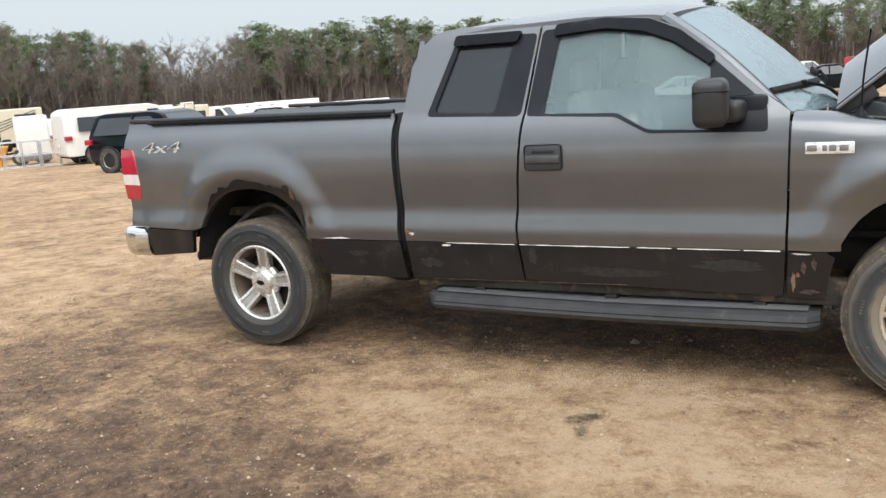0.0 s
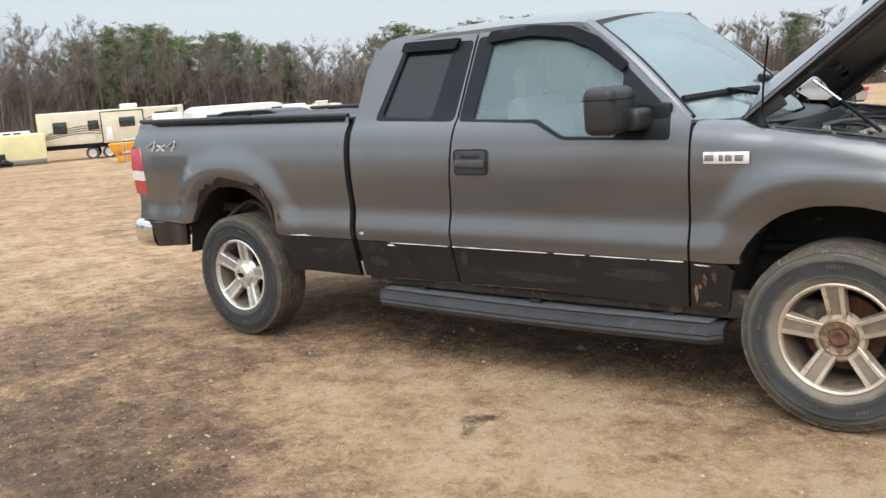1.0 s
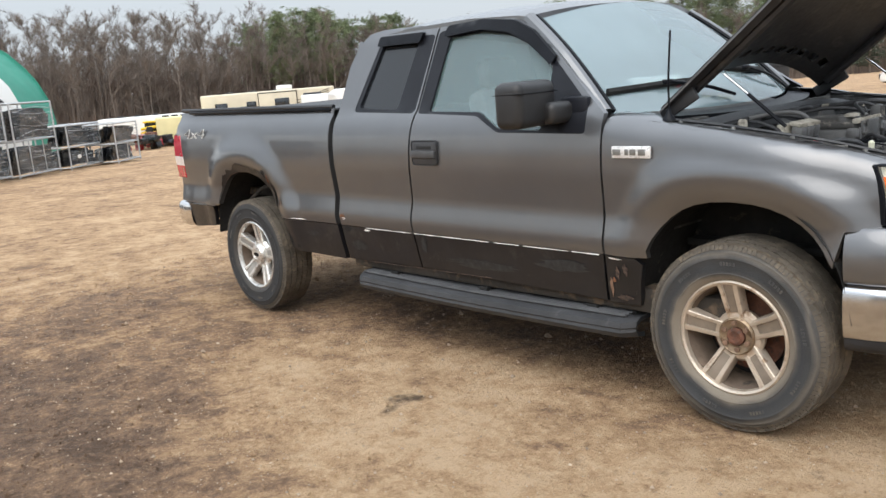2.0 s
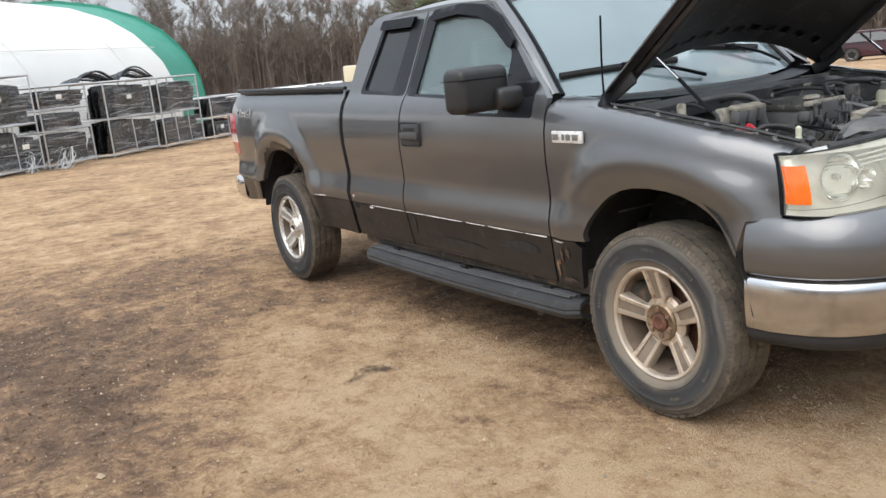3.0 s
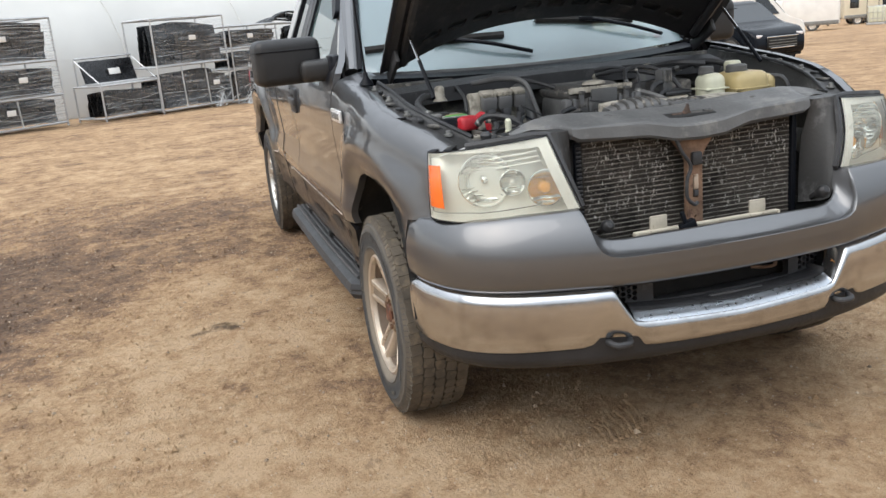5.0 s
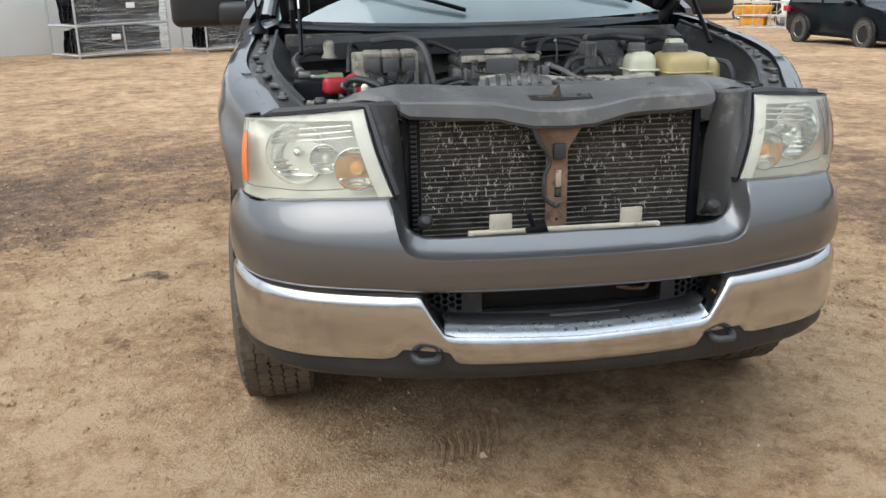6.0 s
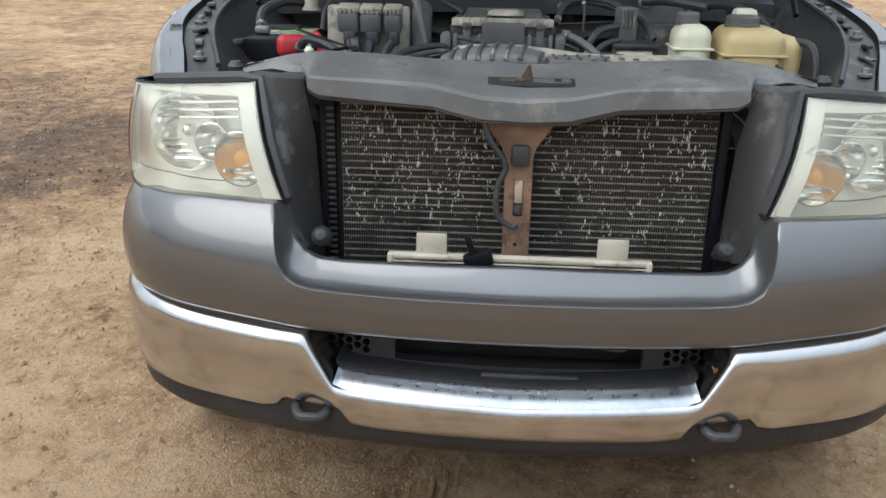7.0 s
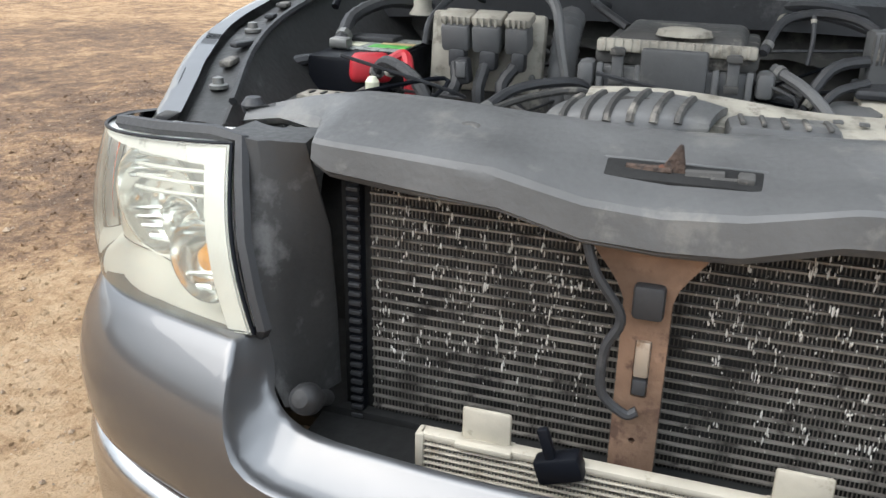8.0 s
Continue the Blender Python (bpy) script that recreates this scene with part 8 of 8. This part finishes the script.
bare = []
for k in range(7):
    v, f = bare_mesh(20 + k, 12.5)
    bare.append(mesh_of("bare_tree", v, f, M["twig"] if k % 2 else M["bark"], 0))
pines = []
for k in range(5):
    tv, tf, v, f = needle_mesh(60 + k, 13.5, False)
    pines.append((mesh_of("trunk", tv, tf, M["bark"], 0), mesh_of("crown", v, f, M["pine"], 0)))
spruces = []
for k in range(2):
    tv, tf, v, f = needle_mesh(80 + k, 12.0, True)
    spruces.append((mesh_of("trunk", tv, tf, M["bark"], 0), mesh_of("crown", v, f, M["spruce"], 0)))
rt = random.Random(9)


def woods_edge(az):
    """Distance of the tree line in a direction."""
    return float(np.interp(az, [84, 100, 118, 132, 145, 155, 170, 195], [165, 150, 128, 118, 108, 100, 92, 88]))


def stand(az, extra):
    d = woods_edge(az) + extra
    return d * math.cos(radians(az)), d * math.sin(radians(az))


def put_bare(az, extra, s):
    x, y = stand(az, extra)
    ob = tagged(new("bare_tree", rt.choice(bare)), "leafless grey-brown deciduous tree at the wood's edge", "tree", "bare trees")
    ob.matrix_basis = Matrix.Translation((x, y, slope(x, y) - 0.1)) @ turn("Z", rt.uniform(0, 360)) @ Matrix.Diagonal((s * rt.uniform(0.85, 1.15), s * rt.uniform(0.85, 1.15), s, 1))


def put_green(az, extra, s, kind, label, category="tree"):
    x, y = stand(az, extra)
    ob = thing("pine_tree" if kind is pines else "spruce_tree", label, category, (x, y, slope(x, y) - 0.1), rt.uniform(0, 360), "evergreen trees")
    ob.scale = (s * rt.uniform(1.0, 1.4),) * 2 + (s * rt.uniform(0.9, 1.03),)
    t, c = rt.choice(kind)
    hang("trunk", t, ob)
    hang("crown", c, ob)


def tall(az):
    return float(np.interp(az, [84, 95, 102, 112, 120, 130, 136, 142, 147, 154, 162, 175, 195], [0.84, 0.84, 0.92, 0.9, 0.92, 1.0, 0.9, 0.98, 1.06, 1.08, 1.05, 1.05, 1.05]))


az = 84.0
while az < 196:
    for row in range(4):
        put_bare(az + rt.uniform(-0.8, 0.8), row * 6 + rt.uniform(-2, 2), tall(az) * rt.uniform(0.82, 1.08) * (1 + 0.03 * row))
    az += 1.15 if az < 166 else 2.4
for az, s in ((146.8, 1.12), (145.6, 0.98), (144.2, 1.03), (142.6, 0.97), (141.2, 1.0), (139.6, 0.93), (148.6, 0.98), (150.2, 0.95), (130.4, 1.08), (129.0, 0.95), (127.8, 1.0), (126.3, 0.98), (125.2, 1.02), (123.9, 0.97),
              (122.6, 1.0), (121.2, 0.95), (119.8, 0.98), (131.4, 0.9), (137.9, 0.86), (118.0, 0.9), (116.6, 1.02), (115.4, 0.95), (105.5, 0.95), (99.6, 1.02), (98.3, 1.1), (97.2, 0.98), (96.0, 1.05), (94.9, 0.92), (93.4, 1.0), (91.8, 0.95)):
    put_green(az, rt.uniform(3, 13), s * 0.98, pines, "tall pine with high dark green crown in the tree line")
for az, s in ((101.6, 1.12), (111.9, 1.05), (103.0, 0.8)):
    put_green(az, -8, s, spruces, "single dark conical spruce before bare trees")
# brush and saplings under the wood's edge
bv, bf = [], []
for k in range(15000):
    az = rt.uniform(84, 192)
    x, y = stand(az, rt.uniform(-5, 24))
    g, h = slope(x, y), rt.uniform(1.2, 5.5) * rt.random() ** 0.5
    dx, dy, w = rt.uniform(-0.5, 0.5) * h * 0.4, rt.uniform(-0.5, 0.5) * h * 0.4, rt.uniform(0.03, 0.1)
    tx, ty = -math.sin(radians(az)) * w, math.cos(radians(az)) * w
    i = len(bv)
    bv += [(x - tx, y - ty, g - 0.1), (x + tx, y + ty, g - 0.1), (x + dx, y + dy, g + h)]
    bf.append((i, i + 1, i + 2))
tagged(new("brush", mesh_of("brush", bv, bf, M["brush"], 0)), "brown leafless brush along the wood's edge", "brush", kind="stuff")
# deep woods behind the edge: slender stems, too many to count, all round the yard
def ring(az):
    return woods_edge(az) if 84 <= az <= 196 else float(np.interp(az if az > 100 else az + 360, [196, 215, 250, 300, 360, 410, 444], [88, 75, 62, 60, 72, 120, 165]))


bv, bf = [], []
for k in range(34000):
    az = rt.uniform(84, 196) if k < 22000 else rt.uniform(196, 444)
    d = ring(az % 360) + rt.uniform(6, 34)
    x, y = d * math.cos(radians(az)), d * math.sin(radians(az))
    g, h, w = slope(x, y), tall(az if az < 197 else 150) * rt.uniform(4.5, 10.0), rt.uniform(0.04, 0.13)
    tx, ty = -math.sin(radians(az)) * w, math.cos(radians(az)) * w
    dx, dy = rt.uniform(-0.08, 0.08) * h, rt.uniform(-0.08, 0.08) * h
    i = len(bv)
    bv += [(x - tx, y - ty, g - 0.2), (x + tx, y + ty, g - 0.2), (x + dx, y + dy, g + h)]
    bf.append((i, i + 1, i + 2))
    for q in range(3):
        t = rt.uniform(0.35, 0.95)
        c = Vector((x + dx * t, y + dy * t, g + h * t))
        e = c + Vector((rt.uniform(-1, 1), rt.uniform(-1, 1), rt.uniform(0.2, 1.2))) * rt.uniform(0.6, 1.6)
        i = len(bv)
        bv += [(c.x - tx * 0.4, c.y - ty * 0.4, c.z - 0.05), (c.x + tx * 0.4, c.y + ty * 0.4, c.z + 0.05), tuple(e)]
        bf.append((i, i + 1, i + 2))
tagged(new("deep_woods", mesh_of("deep_woods", bv, bf, M["brush"], 0)), "dense grey-brown leafless woods behind the first trees", "woods", kind="stuff")

# ---- wear and marks on the truck ----
def mark_on(sg, d):
    return lambda x, z: (x, sg * (half_width(x, z) + d), z)


def blot(name, x, z, rx, rz, material, parent, label, seed, d=0.003):
    """A ragged patch of bare metal, rust or dirt lying on the side of the body."""
    rr = random.Random(seed)
    n = 22
    out = [(x + rx * math.cos(6.283 * k / n) * rr.uniform(0.55, 1.1), z + rz * math.sin(6.283 * k / n) * rr.uniform(0.55, 1.1)) for k in range(n)]
    return panel(name, out, [], mark_on(-1, d), material, parent, 0.02, 0, (0, 1, 0), label)


def find(name, sign=-1):
    """The body part of that name on the given side."""
    return [o for o in truck.children if o.name.split(".")[0] == name and sum(v.co.y for v in o.data.vertices) * sign > 0][0]


bed, quarter, door, fen = find("bed_side"), find("rear_door"), find("front_door"), find("fender")
arc = arch_curve(False, 60, 0.70)
for a0, a1, thick, material, label, seed in ((0, 61, 0.05, M["black"], "black worn arch lip", 1), (3, 60, 0.10, M["paint_low"], "peeled black arch edge", 2), (33, 60, 0.17, M["paint_low"], "peeled black arch edge", 7), (38, 47, 0.05, M["rust_edge"], "flaking orange rust", 3), (10, 30, 0.02, M["rust_dark"], "brown rust on the lip", 4)):
    rr = random.Random(seed)
    seg = arc[a0 * len(arc) // 61:a1 * len(arc) // 61]
    outer = []
    for k, (x, z) in enumerate(seg):
        e = 1 + thick * (0.75 + 0.5 * noise.noise(Vector((k * 0.33, seed * 3.1, 0))) + 0.25 * noise.noise(Vector((k * 1.1, seed * 1.7, 4)))) * min(1, k / 9, (len(seg) - 1 - k) / 5)
        outer.append((XR + (x - XR) * e, 0.365 + (z - 0.365) * e))
    panel("arch_rust", seg + outer[::-1], [], mark_on(-1, 0.002 + 0.001 * seed), material, bed, 0.03, 0, (0, 1, 0), label)
for k, (x, z, rx, rz, m) in enumerate(((-3.405, 0.985, 0.028, 0.04, "black"), (-3.36, 0.945, 0.018, 0.04, "rust_edge"), (-3.325, 0.885, 0.02, 0.035, "rust_dark"), (-3.25, 0.80, 0.015, 0.03, "rust_dark"))):
    blot("rust_hole", x, z, rx, rz, M[m], bed, "ragged flaking rust patch", 5 + k, 0.007)
for k, (x, z, rx, rz, m, l) in enumerate(((-2.585, 0.735, 0.028, 0.02, "rust_edge", "rust spot"), (-2.57, 0.725, 0.018, 0.011, "white_strip", "bare chipped filler"), (-2.55, 0.66, 0.04, 0.02, "black", "black scrape"),
                                          (-2.36, 0.662, 0.03, 0.008, "white_strip", "chipped paint"), (-2.47, 0.56, 0.09, 0.03, "scuff", "faint grey scuff"))):
    blot("scrape", x, z, rx, rz, M[m], quarter, l, 20 + k)
for k, (x, z, rx, rz, m, l) in enumerate(((-1.85, 0.62, 0.025, 0.06, "scuff", "faint grey scuff"), (-0.85, 0.60, 0.2, 0.035, "scuff", "faint grey scuff"), (-1.4, 0.545, 0.3, 0.03, "scuff", "faint grey scuff"))):
    blot("scrape", x, z, rx, rz, M[m], door, l, 40 + k)
for k, (x, z, rx, rz, m, l) in enumerate(((-0.565, 0.53, 0.012, 0.05, "rust_tan", "brown rust patch"), (-0.52, 0.60, 0.014, 0.035, "rust_dark", "brown rust streak"), (-0.50, 0.485, 0.045, 0.016, "rust_dark", "rust patch"), (-0.475, 0.62, 0.014, 0.03, "rust_dark", "rust spot"),
                                          (-0.545, 0.565, 0.012, 0.015, "rust_edge", "orange rust spot"), (-0.53, 0.668, 0.05, 0.004, "white_strip", "chipped paint"))):
    blot("scrape", x, z, rx, rz, M[m], fen, l, 60 + k, 0.004)
for k, (x, z, rx, rz, m, l) in enumerate(((-3.08, 0.69, 0.09, 0.006, "white_strip", "chipped paint edge"), (-2.95, 0.60, 0.08, 0.02, "scuff", "faint grey scuff"), (-3.14, 0.5, 0.02, 0.015, "black", "black hole"))):
    blot("scrape", x, z, rx, rz, M[m], bed, l, 80 + k)
n = 24
v, f = grid(n, 1, lambda u, q: (-2.45 + 1.1 * u, -(half_width(-1.9, 0.48) + 0.004), 0.462 + 0.012 * u + q * (0.004 + 0.009 * noise.noise(Vector((u * 14, 0, 7))))))
hang("sill_rust", mesh_of("sill_rust", v, f, M["rust_dark"]), quarter, "thin line of sill rust")
# decal and badge
dm = Matrix.Translation((-4.408, -(half_width(-4.4, 1.24) + 0.004), 1.253)) @ turn("X", 90) @ Matrix(((1.42, 0.35, 0, 0), (0, 0.62, 0, 0), (0, 0, 1, 0), (0, 0, 0, 1)))
letters("4x4", 0.158, dm, M["white_paint"], bed, "decal")
dm2 = dm.copy()
dm2.translation.y -= 0.0022
letters("4x4", 0.158, dm2, M["paint"], bed, "decal_fill", 0.006)
yb = -(half_width(-0.415, 1.15) + 0.0135)
for k, (dx, w) in enumerate(((-0.072, 0.04), (-0.02, 0.018), (0.012, 0.03), (0.058, 0.036))):
    boxed("badge_bar", (-0.415 + dx, yb, 1.149), (w, 0.004, 0.026), M["alloy_dull"], fen.children[1] if len(fen.children) > 1 else fen, 0.003)
# fuel splash shields and pinch seams seen through the wheel arches
for sg in (-1, 1):
    for x in (XF, XR):
        hose("brake_hose", [(x - 0.08, sg * 0.62, 0.75), (x - 0.15, sg * 0.7, 0.55), (x, sg * 0.72, 0.45)], 0.01, M["black"], truck)
    hose("body_brace", [(XR + 0.38, sg * 0.86, 0.62), (XR, sg * 0.80, 0.86), (XR - 0.40, sg * 0.86, 0.62)], 0.016, M["under"], truck)
    boxed("bed_beam", (XR - 0.1, sg * 0.70, 0.80), (0.9, 0.05, 0.06), M["under"], truck, 0.01)

# ---- small things on the ground ----
leaf = thing("fallen_leaf", "small curled orange fallen leaf lying on the bumper ledge", "leaf", (0.965, 0.405, 0.575), 20)
v, f = grid(6, 4, lambda u, w: ((u - 0.5) * 0.03, (w - 0.5) * 0.02 * math.sin(math.pi * (0.1 + 0.85 * u)), 0.012 + 0.014 * math.sin(u * 5) + 0.01 * (w - 0.5) ** 2 * 4))
hang("leaf_blade", mesh_of("leaf_blade", v, f, M["leaf"]), leaf)

# print of a lugged tyre pressed into the dirt before the truck
bm = bmesh.new()
for k in range(7):
    y = -0.36 + 0.034 * k
    pts = [(0.76 - 0.05 * u - 0.02 * k, y + 0.03 * math.sin(u * 0.5), 0) for u in range(5)]
    sweep(bm, [Vector((p[0], p[1], ground_z(p[0], p[1]) + 0.002)) for p in spline(pts, 3)], 0.008, 6, 0.8)
me = bpy.data.meshes.new("tyre_print")
bm.to_mesh(me)
bm.free()
me.materials.append(M["dirt"])
tagged(new("tyre_print", me), "low dirt ridges of a tyre print on the yard", "tyre print", kind="stuff")


def stones(name, count, area, sizes, material, seed, label):
    rr = random.Random(seed)
    vs, fs = [], []
    for _ in range(count):
        x, y = rr.uniform(*area[0]), rr.uniform(*area[1])
        if rr.random() > 0.25 + 1.1 * max(0.0, 0.5 + 0.9 * noise.noise(Vector((x * 0.8, y * 0.8, seed)))):
            continue
        s = rr.uniform(*sizes) * (2.0 if rr.random() < 0.03 else 1)
        z = ground_z(x, y) + s * 0.25
        i = len(vs)
        q = rr.uniform(0, 6.28)
        for a, b, c in ((1, 0, 0), (0, 1, 0), (-1, 0, 0), (0, -1, 0), (0, 0, 0.75), (0, 0, -0.7)):
            k = s * rr.uniform(0.65, 1.2)
            vs.append((x + (a * math.cos(q) - b * math.sin(q)) * k, y + (a * math.sin(q) + b * math.cos(q)) * k * 0.8, z + c * k))
        fs += [(i, i + 1, i + 4), (i + 1, i + 2, i + 4), (i + 2, i + 3, i + 4), (i + 3, i, i + 4), (i + 1, i, i + 5), (i + 2, i + 1, i + 5), (i + 3, i + 2, i + 5), (i, i + 3, i + 5)]
    tagged(new(name, mesh_of(name, vs, fs, material, 0)), label, "gravel", kind="stuff")


stones("gravel", 20000, ((-7.5, 3.2), (-4.6, 2.4)), (0.0018, 0.006), M["stone"], 5, "loose pale gravel scattered on the dirt")
stones("clods", 26000, ((-7.5, 3.2), (-4.8, 2.6)), (0.003, 0.012), M["dirt"], 6, "small brown dirt clods scattered on the yard")
stones("pebbles", 1500, ((-6.5, 3.0), (-4.4, 2.2)), (0.006, 0.015), M["stone_brown"], 8, "brown pebbles half sunk in the dirt")
